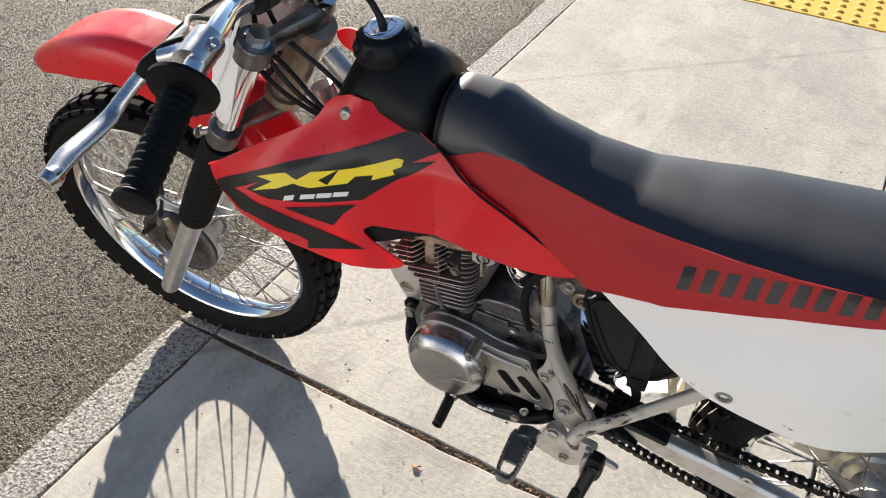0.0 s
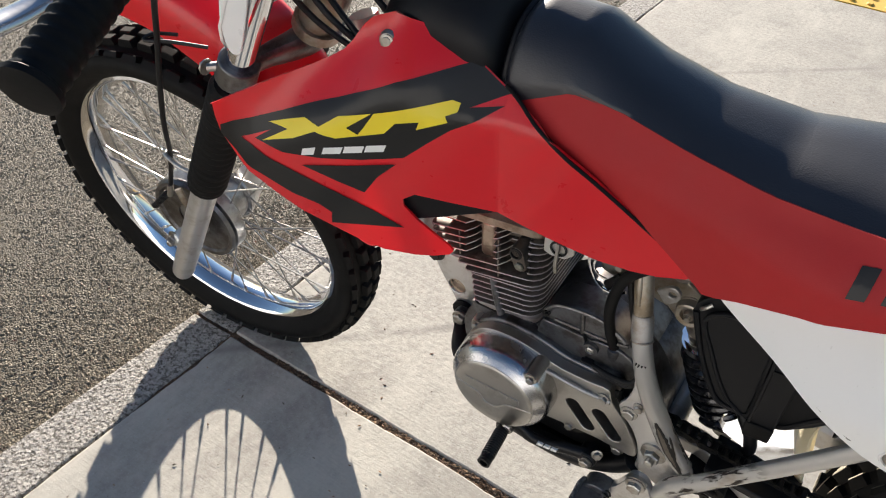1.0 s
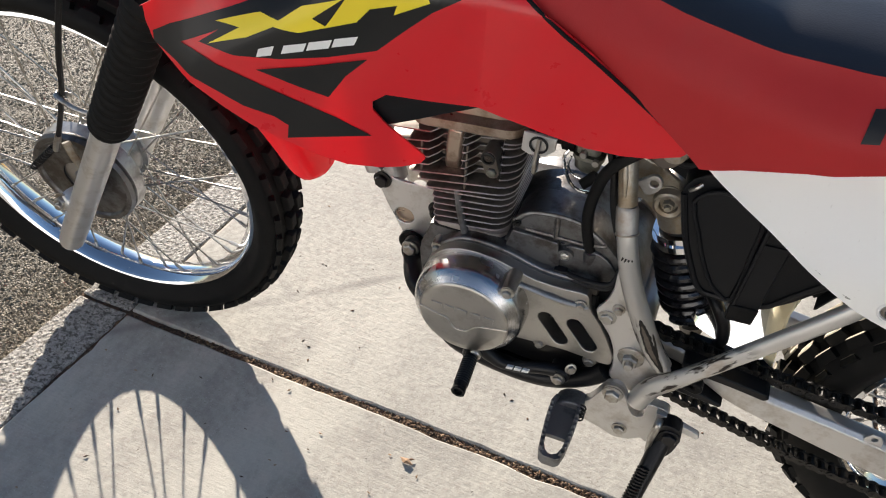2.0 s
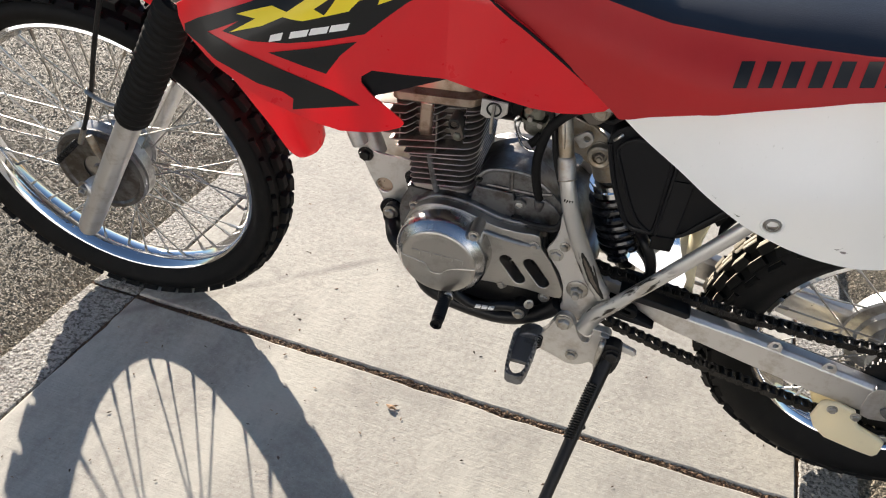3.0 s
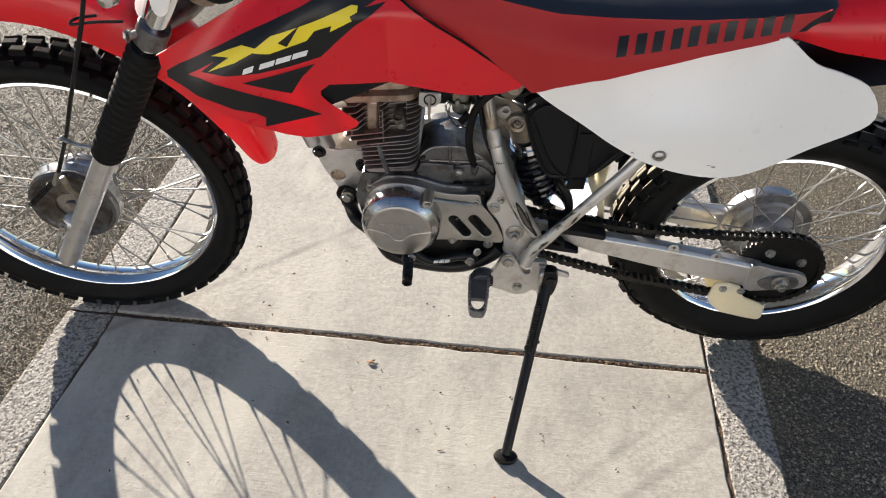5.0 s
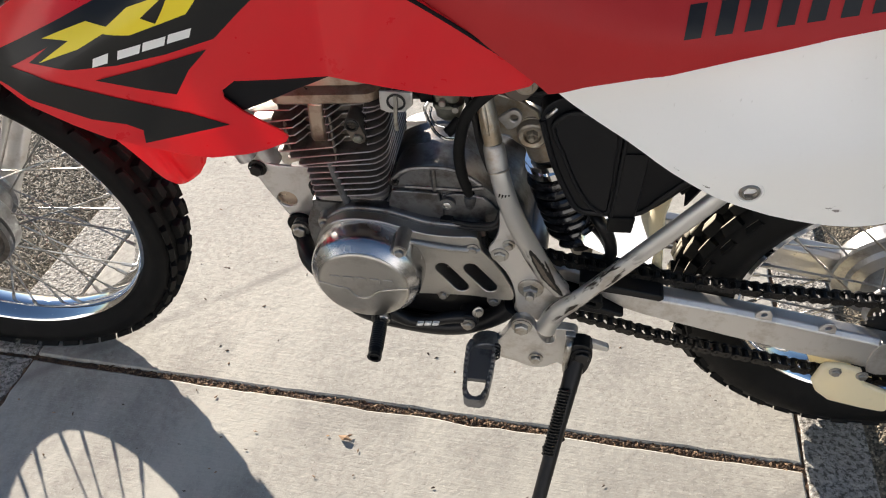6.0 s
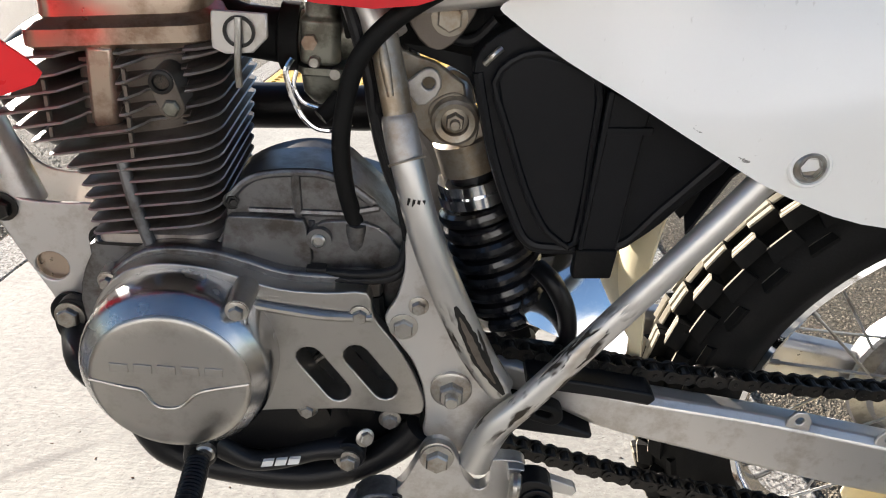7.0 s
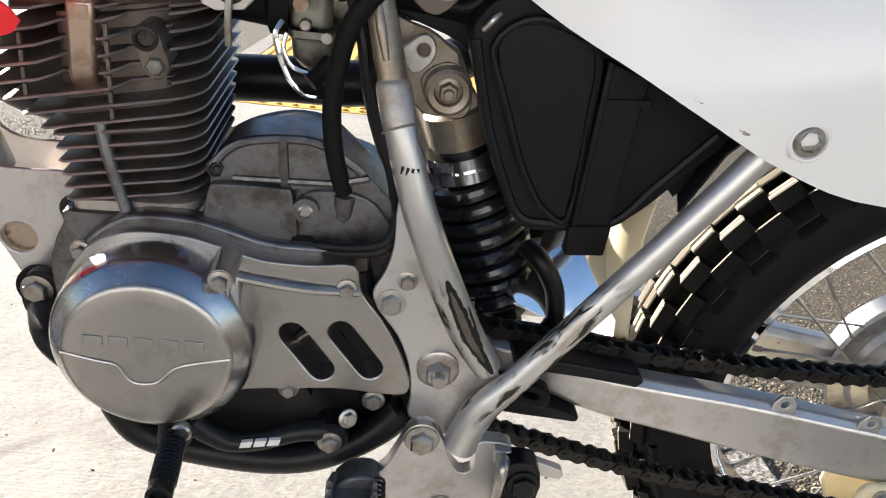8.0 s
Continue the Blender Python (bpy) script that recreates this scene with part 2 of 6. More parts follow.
def concrete_material():
    m = Mat("broomed_concrete", (0.5, 0.48, 0.44), 0.85)
    patches = m.noise(1.7, 6, rough=0.6)
    fine = m.noise(90, 5, rough=0.7)
    base = m.mix(m.ramp(patches, [(0.32, 0.0), (0.68, 1.0)]), (0.535, 0.513, 0.448), (0.362, 0.348, 0.310))
    base = m.mix(m.ramp(fine, [(0.36, 0.0), (0.68, 0.75)]), base, (0.27, 0.25, 0.22))
    base = m.mix(m.ramp(m.noise(5.5, 7, rough=0.75), [(0.50, 0.0), (0.66, 0.6)]), base, (0.25, 0.235, 0.21))
    base = m.mix(m.ramp(m.noise(260, 2), [(0.66, 0.0), (0.72, 0.7)]), base, (0.15, 0.13, 0.11))
    base = m.mix(m.ramp(m.noise(320, 2, (1, 1.3, 1)), [(0.30, 0.45), (0.37, 0.0)]), base, (0.66, 0.63, 0.58))
    base = m.mix(m.ramp(m.noise(2.6, 7, (1.6, 0.5, 1), 0.7), [(0.50, 0.0), (0.64, 0.6)]), base, (0.545, 0.525, 0.456))
    base = m.mix(m.ramp(m.noise(11, 8, (0.7, 1, 1), 0.8), [(0.58, 0.0), (0.70, 0.45)]), base, (0.24, 0.225, 0.20))
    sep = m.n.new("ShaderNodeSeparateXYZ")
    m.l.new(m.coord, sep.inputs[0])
    # four soft dark diagonals painted into the slab colour, shaped like wire shadows
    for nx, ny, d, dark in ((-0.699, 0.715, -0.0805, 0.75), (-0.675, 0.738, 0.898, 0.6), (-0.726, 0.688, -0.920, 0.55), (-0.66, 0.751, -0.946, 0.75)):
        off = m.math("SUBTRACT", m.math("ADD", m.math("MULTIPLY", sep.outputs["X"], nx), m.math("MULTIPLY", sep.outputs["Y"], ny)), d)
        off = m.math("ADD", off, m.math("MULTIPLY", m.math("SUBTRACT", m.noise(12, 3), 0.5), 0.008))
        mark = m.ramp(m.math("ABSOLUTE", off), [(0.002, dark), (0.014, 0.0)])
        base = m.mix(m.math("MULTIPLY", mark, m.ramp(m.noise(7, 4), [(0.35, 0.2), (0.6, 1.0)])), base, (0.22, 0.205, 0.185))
    m.colour(base)
    broom = m.noise(40, 4, (0.25, 7.0, 1))
    m.bump(broom, 0.0009, 0.45).bump(fine, 0.0014, 0.7).bump(m.noise(900, 2), 0.0003, 0.4)
    return m.m


def aggregate_material():
    m = Mat("exposed_aggregate", (0.36, 0.34, 0.31), 0.85)
    stones = m.cells(170, out="Color")
    grit = m.cells(170)
    base = m.mix(m.ramp(stones, [(0.0, (0.13, 0.122, 0.11)), (0.5, (0.36, 0.345, 0.31)), (1.0, (0.64, 0.62, 0.58))]), (0.36, 0.345, 0.315), m.noise(8, 5), "MULTIPLY")
    base = m.mix(m.ramp(stones, [(0.1, 0.62), (0.9, 0.25)]), base, (0.70, 0.66, 0.60))
    pits = m.ramp(m.noise(120, 5, rough=0.8), [(0.43, 1.0), (0.51, 0.0)])
    base = m.mix(pits, base, (0.12, 0.108, 0.09))
    m.colour(m.mix(m.ramp(m.noise(4, 4), [(0.45, 0.0), (0.7, 0.35)]), base, (0.30, 0.275, 0.24)))
    m.bump(m.noise(120, 5, rough=0.8), 0.007, 0.9).bump(grit, 0.004, 0.8)
    return m.m


def asphalt_material():
    m = Mat("worn_asphalt", (0.09, 0.085, 0.08), 0.8)
    stones = m.cells(330, out="Color")
    d = m.cells(330)
    tone = m.ramp(stones, [(0.0, (0.110, 0.094, 0.068)), (0.55, (0.195, 0.166, 0.121)), (1.0, (0.29, 0.248, 0.185))])
    tone = m.mix(m.ramp(d, [(0.35, 0.0), (0.75, 0.9)]), tone, (0.085, 0.073, 0.051))
    m.colour(m.mix(m.ramp(m.noise(1.3, 6), [(0.4, 0.0), (0.75, 0.3)]), tone, (0.115, 0.100, 0.072)))
    m.rough(m.math("ADD", m.math("MULTIPLY", stones, 0.2), 0.65))
    m.b.inputs["Specular IOR Level"].default_value = 0.3
    m.bump(d, -0.008, 1.0).bump(m.noise(70, 4), 0.006, 0.7)
    return m.m


def soil_material():
    m = Mat("dry_soil_and_leaf_crumbs", (0.1, 0.06, 0.035), 0.95)
    m.colour(m.ramp(m.noise(160, 5, rough=0.7), [(0.3, (0.025, 0.017, 0.012)), (0.55, (0.12, 0.07, 0.04)), (0.75, (0.30, 0.20, 0.12))]))
    m.bump(m.noise(160, 5), 0.006, 1.0)
    return m.m


def tactile_material():
    m = Mat("yellow_tactile", (0.80, 0.47, 0.06), 0.6)
    base = m.mix(m.noise(4, 5), (0.86, 0.54, 0.09), (0.70, 0.40, 0.06))
    m.colour(m.mix(m.ramp(m.noise(60, 6, rough=0.7), [(0.55, 0.0), (0.75, 0.5)]), base, (0.40, 0.26, 0.09)))
    m.bump(m.noise(300, 3), 0.0008, 0.5)
    return m.m


def debris_material():
    m = Mat("dry_leaf_crumb", (0.2, 0.12, 0.06), 0.9)
    m.colour(m.ramp(m.n.new("ShaderNodeNewGeometry").outputs["Random Per Island"], [(0.0, (0.035, 0.025, 0.018)), (0.6, (0.125, 0.066, 0.034)), (1.0, (0.38, 0.25, 0.15))]))
    return m.m


SEAT, WHITE_PANEL = seat_material(), white_panel_material()
TUBE_PAINT = scuffed_silver("rubbed_tube_paint", 0.47, 0.345, 0.430, pale=0.80)
STAY_PAINT = scuffed_silver("scratched_stay_paint", -0.643, 0.315, 0.445)
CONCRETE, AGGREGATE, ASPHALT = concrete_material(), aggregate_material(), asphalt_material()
SOIL, TACTILE, CRUMB = soil_material(), tactile_material(), debris_material()


# ---- mesh tools ----
def part(name, bm, material, parent=None, label="", bevel=0.0, smooth=35, thick=0.0):
    """Links a bmesh as one mesh object under a thing or a part."""
    me = bpy.data.meshes.new(name)
    if thick:
        bm.normal_update()
        bmesh.ops.solidify(bm, geom=bm.faces[:], thickness=thick)
    bmesh.ops.recalc_face_normals(bm, faces=bm.faces)
    bm.to_mesh(me)
    bm.free()
    me.materials.append(material)
    me.polygons.foreach_set("use_smooth", [True] * len(me.polygons))
    me.set_sharp_from_angle(angle=radians(smooth))
    ob = new(name, me)
    if parent:
        ob.parent = parent
    if bevel:
        b = ob.modifiers.new("edges", "BEVEL")
        b.width, b.segments, b.limit_method, b.angle_limit = bevel, 2, "ANGLE", radians(40)
        b.harden_normals = False
    if label:
        ob["label"] = label
    return ob


def join(*bms):
    """Several bmeshes of one part in one."""
    first = bms[0]
    for b in bms[1:]:
        me = bpy.data.meshes.new("joined")
        b.to_mesh(me)
        b.free()
        first.from_mesh(me)
        bpy.data.meshes.remove(me)
    return first


def spline(pts, per=6, closed=False):
    """Catmull-Rom through the points."""
    p = [Vector(q) for q in pts]
    n = len(p)
    out = []
    for i in range(n if closed else n - 1):
        a, b, c, d = (p[(i + k) % n] if closed else p[min(max(i + k, 0), n - 1)] for k in (-1, 0, 1, 2))
        for j in range(per):
            t = j / per
            out.append(0.5 * (2 * b + (c - a) * t + (2 * a - 5 * b + 4 * c - d) * t * t + (3 * b - a - 3 * c + d) * t**3))
    if not closed:
        out.append(p[-1])
    return out


def tube(pts, radius, seg=14, per=6, closed=False, flat=1.0, raw=False):
    """A round bar along a smooth path; radius may be a list along the given points."""
    path = [Vector(q) for q in pts] if raw else spline(pts, per, closed)
    n = len(path)
    rs = [radius] * n if not isinstance(radius, (list, tuple)) else [float(np.interp(i / (n - 1), np.linspace(0, 1, len(radius)), radius)) for i in range(n)]
    bm = bmesh.new()
    t0 = (path[1] - path[0]).normalized()
    side = t0.orthogonal().normalized()
    rings = []
    for i, c in enumerate(path):
        if closed:
            t = (path[(i + 1) % n] - path[i - 1]).normalized()
        else:
            t = (path[min(i + 1, n - 1)] - path[max(i - 1, 0)]).normalized()
        side = (side - t * side.dot(t)).normalized()
        up = t.cross(side)
        rings.append([bm.verts.new(c + rs[i] * (math.cos(a) * side + flat * math.sin(a) * up)) for a in (2 * math.pi * k / seg for k in range(seg))])
    for i in range(n if closed else n - 1):
        a, b = rings[i], rings[(i + 1) % n]
        for k in range(seg):
            bm.faces.new((a[k], a[(k + 1) % seg], b[(k + 1) % seg], b[k]))
    if not closed:
        bm.faces.new(rings[0][::-1])
        bm.faces.new(rings[-1])
    return bm


def lathe(profile, seg=32, centre=(0, 0, 0), axis=(0, 1, 0), closed=False, radius_wobble=None):
    """Turns a profile of (radius, height along the axis) round the axis."""
    bm = bmesh.new()
    q = Vector((0, 1, 0)).rotation_difference(Vector(axis))
    rings = []
    for r, h in profile:
        if r < 1e-5:
            rings.append([bm.verts.new(Vector(centre) + q @ Vector((0, h, 0)))])
            continue
        rings.append([bm.verts.new(Vector(centre) + q @ Vector((r * math.cos(a), h, r * math.sin(a)))) for a in (2 * math.pi * k / seg for k in range(seg))])
    for i in range(len(rings) if closed else len(rings) - 1):
        a, b = rings[i], rings[(i + 1) % len(rings)]
        for k in range(seg):
            j = (k + 1) % seg
            if len(a) == 1 and len(b) == 1:
                continue
            if len(a) == 1:
                bm.faces.new((a[0], b[j], b[k]))
            elif len(b) == 1:
                bm.faces.new((a[k], a[j], b[0]))
            else:
                bm.faces.new((a[k], a[j], b[j], b[k]))
    return bm


def filled(outer, holes=()):
    """A flat outline in the plane of the machine, as (along, up), with holes."""
    bm = bmesh.new()
    edges = []
    for loop in (outer, *holes):
        vs = [bm.verts.new((u, 0, w)) for u, w in loop]
        edges += [bm.edges.new((vs[i], vs[(i + 1) % len(vs)])) for i in range(len(vs))]
    bmesh.ops.triangle_fill(bm, use_beauty=True, use_dissolve=False, edges=edges, normal=(0, -1, 0))
    return bm


def plate(outer, v0, v1, holes=()):
    """A flat plate between two distances from the machine's middle plane."""
    bm = filled(outer, holes)
    got = bmesh.ops.extrude_face_region(bm, geom=bm.faces[:])
    for v in bm.verts:
        v.co.y = v0
    for v in got["geom"]:
        if isinstance(v, bmesh.types.BMVert):
            v.co.y = v1
    bmesh.ops.recalc_face_normals(bm, faces=bm.faces)
    return bm


def panel(outer, shape, step=0.007, holes=()):
    """A curved skin: an outline in the side view, laid on v = shape(u, w)."""
    bm = filled(outer, holes)
    us, ws = [q[0] for q in outer], [q[1] for q in outer]
    for axis, lo, hi in ((0, min(us), max(us)), (2, min(ws), max(ws))):
        x = lo + step
        while x < hi:
            co, no = [0, 0, 0], [0, 0, 0]
            co[axis], no[axis] = x, 1
            bmesh.ops.bisect_plane(bm, geom=bm.verts[:] + bm.edges[:] + bm.faces[:], plane_co=co, plane_no=no)
            x += step
    for v in bm.verts:
        v.co.y = shape(v.co.x, v.co.z)
    bm.normal_update()
    if sum(f.normal.y * f.calc_area() for f in bm.faces) > 0:
        bmesh.ops.reverse_faces(bm, faces=bm.faces)
    return bm


def smooth_loop(pts, per=4):
    return [(p.x, p.y) for p in spline([(u, w, 0) for u, w in pts], per, True)]


def circle(u, w, r, n=16):
    return [(u + r * math.cos(2 * math.pi * k / n), w + r * math.sin(2 * math.pi * k / n)) for k in range(n)]


def slot(u0, w0, u1, w1, r, n=6):
    """A slot with round ends."""
    a = math.atan2(w1 - w0, u1 - u0)
    out = [(u1 + r * math.cos(a - math.pi / 2 + math.pi * k / n), w1 + r * math.sin(a - math.pi / 2 + math.pi * k / n)) for k in range(n + 1)]
    return out + [(u0 + r * math.cos(a + math.pi / 2 + math.pi * k / n), w0 + r * math.sin(a + math.pi / 2 + math.pi * k / n)) for k in range(n + 1)]


def block(lo, hi):
    bm = bmesh.new()
    bmesh.ops.create_cube(bm, size=1)
    for v in bm.verts:
        v.co = [lo[i] + (hi[i] - lo[i]) * (v.co[i] + 0.5) for i in range(3)]
    return bm


def hexbolt(centre, radius=0.006, height=0.005, axis=(0, -1, 0), flange=1.35, stud=0.0):
    """A six-sided bolt head on its washer."""
    c, a = Vector(centre), Vector(axis).normalized()
    bm = lathe([(0, 0), (radius * flange, 0), (radius * flange, 0.0014), (radius * 1.05, 0.002), (0, 0.002)], 20, c, a)
    head = lathe([(0, 0.002), (radius, 0.002), (radius, height * 0.85), (radius * 0.86, height), (0, height)], 6, c, a)
    bms = [bm, head]
    if stud:
        bms.append(lathe([(0, height), (radius * 0.55, height), (radius * 0.55, height + stud), (radius * 0.45, height + stud + 0.001), (0, height + stud + 0.001)], 12, c, a))
    return join(*bms)


def loft(sections, caps=True):
    """A skin over closed loops with equal numbers of points."""
    bm = bmesh.new()
    rings = [[bm.verts.new(p) for p in s] for s in sections]
    n = len(rings[0])
    for a, b in zip(rings, rings[1:]):
        for k in range(n):
            bm.faces.new((a[k], a[(k + 1) % n], b[(k + 1) % n], b[k]))
    if caps:
        bm.faces.new(rings[0][::-1])
        bm.faces.new(rings[-1])
    bmesh.ops.recalc_face_normals(bm, faces=bm.faces)
    return bm


def sheet(rows):
    """An open skin over rows with equal numbers of points."""
    bm = bmesh.new()
    g = [[bm.verts.new(p) for p in r] for r in rows]
    for a, b in zip(g, g[1:]):
        for k in range(len(a) - 1):
            bm.faces.new((a[k], a[k + 1], b[k + 1], b[k]))
    return bm


MID = Vector((0, 1, 0.066)).normalized()
MID_AT = Vector((0, 0.018, 0.28))


def upright(u, v, w):
    """A point given from the machine's own middle plane, which leans a little further than its side."""
    return Vector((u, v + 0.018 - 0.066 * (w - 0.28), w + 0.066 * v))


def reflect(bm):
    """Mirrors a skin to the other side of the machine."""
    for v in bm.verts:
        v.co -= 2 * (v.co - MID_AT).dot(MID) * MID
    bmesh.ops.reverse_faces(bm, faces=bm.faces)
    return bm


def ease(a, b, x):
    k = min(1.0, max(0.0, (x - a) / (b - a)))
    return k * k * (3 - 2 * k)


# ---- ground: a flush concrete walk between bands of exposed aggregate, asphalt all round ----
def ground_sheet():
    bm = bmesh.new()
    bmesh.ops.create_grid(bm, x_segments=2, y_segments=2, size=150)
    for v in bm.verts:
        v.co.z = -0.012
    return bm


ground = part("road", ground_sheet(), ASPHALT)
tagged(ground, "worn grey asphalt road surface with fine stones", "road", kind="structure")
pavement = new("pavement")
tagged(pavement, "light grey broomed concrete walk with dirt-filled joints", "pavement", kind="structure")
JOINT_Y = -0.045


def slab(name, x0, x1, y0, y1, material, top=0.0):
    r = random.Random(round(1000 * (x0 + 3 * y0)))
    loop = []
    for ax, ay, bx, by in ((x0, y0, x1, y0), (x1, y0, x1, y1), (x1, y1, x0, y1), (x0, y1, x0, y0)):
        n = max(2, int(max(abs(bx - ax), abs(by - ay)) / 0.022))
        n = n if n < 200 else 3
        chip = 0.0
        for k in range(n):
            chip = 0.6 * chip + r.gauss(0, 0.0009) + (r.random() < 0.04) * r.uniform(0.001, 0.004)
            inward = max(-0.0006, min(0.005, chip)) if k else 0.0
            x, y = ax + (bx - ax) * k / n, ay + (by - ay) * k / n
            nx, ny = (0, 1 if y0 == ay else -1) if ay == by else (-1 if ax == x1 else 1, 0)
            loop.append((x + nx * inward, y + ny * inward, top))
    bm = bmesh.new()
    face = bm.faces.new([bm.verts.new(q) for q in loop])
    low = bmesh.ops.extrude_face_region(bm, geom=[face])["geom"]
    for v in low:
        if isinstance(v, bmesh.types.BMVert):
            v.co.z = top - 0.09
    return part(name, bm, material, pavement, bevel=0.003)


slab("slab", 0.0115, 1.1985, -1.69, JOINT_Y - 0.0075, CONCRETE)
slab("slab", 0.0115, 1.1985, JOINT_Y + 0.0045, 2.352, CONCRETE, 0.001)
# unseen plaza slabs, added to throw sunlight back onto the machine's near side
for i in range(5):
    for j in range(3):
        slab("slab", -5.4 + 2.4 * i, -3.012 + 2.4 * i, -5.6 + 1.3 * j, -4.312 + 1.3 * j, CONCRETE)
slab("edge_band", -0.088, 0.008, -1.69, JOINT_Y - 0.004, AGGREGATE, -0.001)
slab("edge_band", -0.088, 0.008, JOINT_Y + 0.002, 2.352, AGGREGATE, 0.0)
slab("edge_band", 1.203, 1.296, -1.69, 2.352, AGGREGATE, 0.0)
slab("edge_band", -0.088, 0.008, 2.357, 6.4, AGGREGATE, 0.0)
slab("edge_band", 1.203, 1.296, 2.357, 6.4, AGGREGATE, 0.0)
slab("slab", 0.014, 1.196, 4.81, 6.4, CONCRETE, 0.0)


def soil_strip(x0, x1, y0, y1, z):
    bm = bmesh.new()
    bmesh.ops.create_grid(bm, x_segments=int((x1 - x0) * 90) + 2, y_segments=int((y1 - y0) * 90) + 2, size=0.5)
    for v in bm.verts:
        v.co.x, v.co.y = x0 + (v.co.x + 0.5) * (x1 - x0), y0 + (v.co.y + 0.5) * (y1 - y0)
        v.co.z = z + 0.004 * noise.noise((v.co.x * 60, v.co.y * 60, 1))
    return bm


part("joint_soil", soil_strip(-0.09, 1.20, JOINT_Y - 0.014, JOINT_Y + 0.014, -0.005), SOIL, pavement)
part("joint_soil", soil_strip(-0.002, 0.022, -1.7, 2.28, -0.0045), SOIL, pavement)
part("joint_soil", soil_strip(1.190, 1.208, -1.7, 2.28, -0.0028), SOIL, pavement)


# ---- unseen pale wall added behind the camera to bounce sunlight onto the machine ----
def wall_material():
    m = Mat("pale_render", (0.7, 0.67, 0.61), 0.9)
    base = m.mix(m.noise(0.8, 6), (0.66, 0.68, 0.71), (0.56, 0.58, 0.61))
    m.colour(m.mix(m.ramp(m.noise(3.5, 7, (1, 1, 0.3), 0.7), [(0.52, 0.0), (0.7, 0.4)]), base, (0.42, 0.43, 0.44)))
    m.bump(m.noise(60, 5), 0.004, 0.5)
    return m.m


bounce_wall = part("bounce_wall_south", block((-14.0, -9.3, -0.05), (15.0, -9.0, 3.7)), wall_material(), bevel=0.01)
tagged(bounce_wall, "unseen plain pale wall added to bounce sunlight", "wall", kind="structure")

# ---- the motorcycle: built upright in its own plane (u along to the rear, v across, w up), then leaned on its stand ----
bike = new("motorcycle")
bike.matrix_world = Matrix.Translation((0, -0.005, 0)) @ pose(0, 0, 0, 0, 0, 2.0) @ pose(0, 0, 0, 7.0, 0, 0)
tagged(bike, "red, black and white off-road motorcycle leaning on its side stand", "motorcycle")

WHEEL_TURN = Vector((-0.065, 1, 0.058)).normalized()


def knob_mesh(name, length, width, height, taper=0.84, slit=0.0, dust=None):
    """A tread block with black flanks and a paler, dusty top, cut by a slit where it has one."""
    halves = [(0.0, 1.0)] if not slit else [(-0.25 - slit / 4, 0.5 - slit / 2), (0.25 + slit / 4, 0.5 - slit / 2)]
    bm = bmesh.new()
    for mid_y, wide in halves:
        made = bmesh.ops.create_cube(bm, size=1)["verts"]
        for v in made:
            k = taper if v.co.z > 0 else 1.0
            v.co = (v.co.x * length * k, (v.co.y * wide + mid_y) * width * k, (v.co.z + 0.35) * height)
    bmesh.ops.bevel(bm, geom=[e for e in bm.edges if all(v.co.z > 0 for v in e.verts)], offset=0.0011, segments=1, affect="EDGES")
    bm.normal_update()
    # on the rear tyre this split puts sun on tops, shade on flanks
    for f in bm.faces:
        f.material_index = 1 if f.normal.z > 0.6 else 0
    me = bpy.data.meshes.new(name)
    bm.to_mesh(me)
    bm.free()
    me.materials.append(RUBBER)
    me.materials.append(dust or TREAD)
    return me


def build_wheel(name, centre, axis, flange, bed, tyre_r, tyre_half, rim_half, hub_prof, spokes, rows, hub_r, label, groove=0.0085):
    """Rim with tyre, tread blocks, hub and laced spokes."""
    prof = [(flange, -rim_half), (flange + 0.002, -rim_half - 0.003), (flange - 0.002, -rim_half - 0.005), (flange - 0.007, -rim_half - 0.001), (flange - 0.009, -rim_half + 0.005), (bed, -0.006), (bed, 0.006)]
    prof += [(flange - 0.009, rim_half - 0.005), (flange - 0.007, rim_half + 0.001), (flange - 0.002, rim_half + 0.005), (flange + 0.002, rim_half + 0.003), (flange, rim_half), (bed + 0.006, 0.004), (bed + 0.006, -0.004)]
    rim = part(name, lathe(prof, 96, closed=True), CHROME, bike, label, smooth=40)
    rim.matrix_local = Matrix.Translation(centre) @ Vector((0, 1, 0)).rotation_difference(Vector(axis)).to_matrix().to_4x4()
    carcass = tyre_r - groove
    h = carcass - flange
    tp = [(flange - 0.004, -rim_half + 0.002), (flange + 0.004, -rim_half - 0.004), (flange + 0.35 * h, -tyre_half * 0.96), (flange + 0.6 * h, -tyre_half), (flange + 0.80 * h, -tyre_half * 0.86), (flange + 0.93 * h, -tyre_half * 0.52), (carcass, 0)]
    tp += [(r, -y) for r, y in tp[-2::-1]] + [(flange - 0.006, 0)]
    part("tyre", lathe(tp, 96, closed=True), RUBBER, rim, "black knobbly tyre, dusty", smooth=50)
    for count, y, radius, tilt, me, phase in rows:
        for k in range(count):
            a = 2 * math.pi * (k + phase) / count
            o = new("tread_block", me)
            o.parent = rim
            o.matrix_local = Matrix.Rotation(-a, 4, "Y") @ Matrix.Translation((0, y, radius)) @ Matrix.Rotation(radians(tilt), 4, "X")
    part("hub", lathe(hub_prof, 48), HUB, rim, "dull alloy wheel hub", smooth=40)
    n = spokes
    for k in range(n):
        s = -1 if k % 2 else 1
        cross = 1 if (k // 2) % 2 else -1
        a = 2 * math.pi * k / n
        b = a + cross * radians(38)
        p0 = Vector((hub_r * math.cos(b), s * 0.026, hub_r * math.sin(b)))
        p1 = Vector((bed * math.cos(a), s * 0.004, bed * math.sin(a)))
        inward = p1 + (p0 - p1).normalized() * 0.016
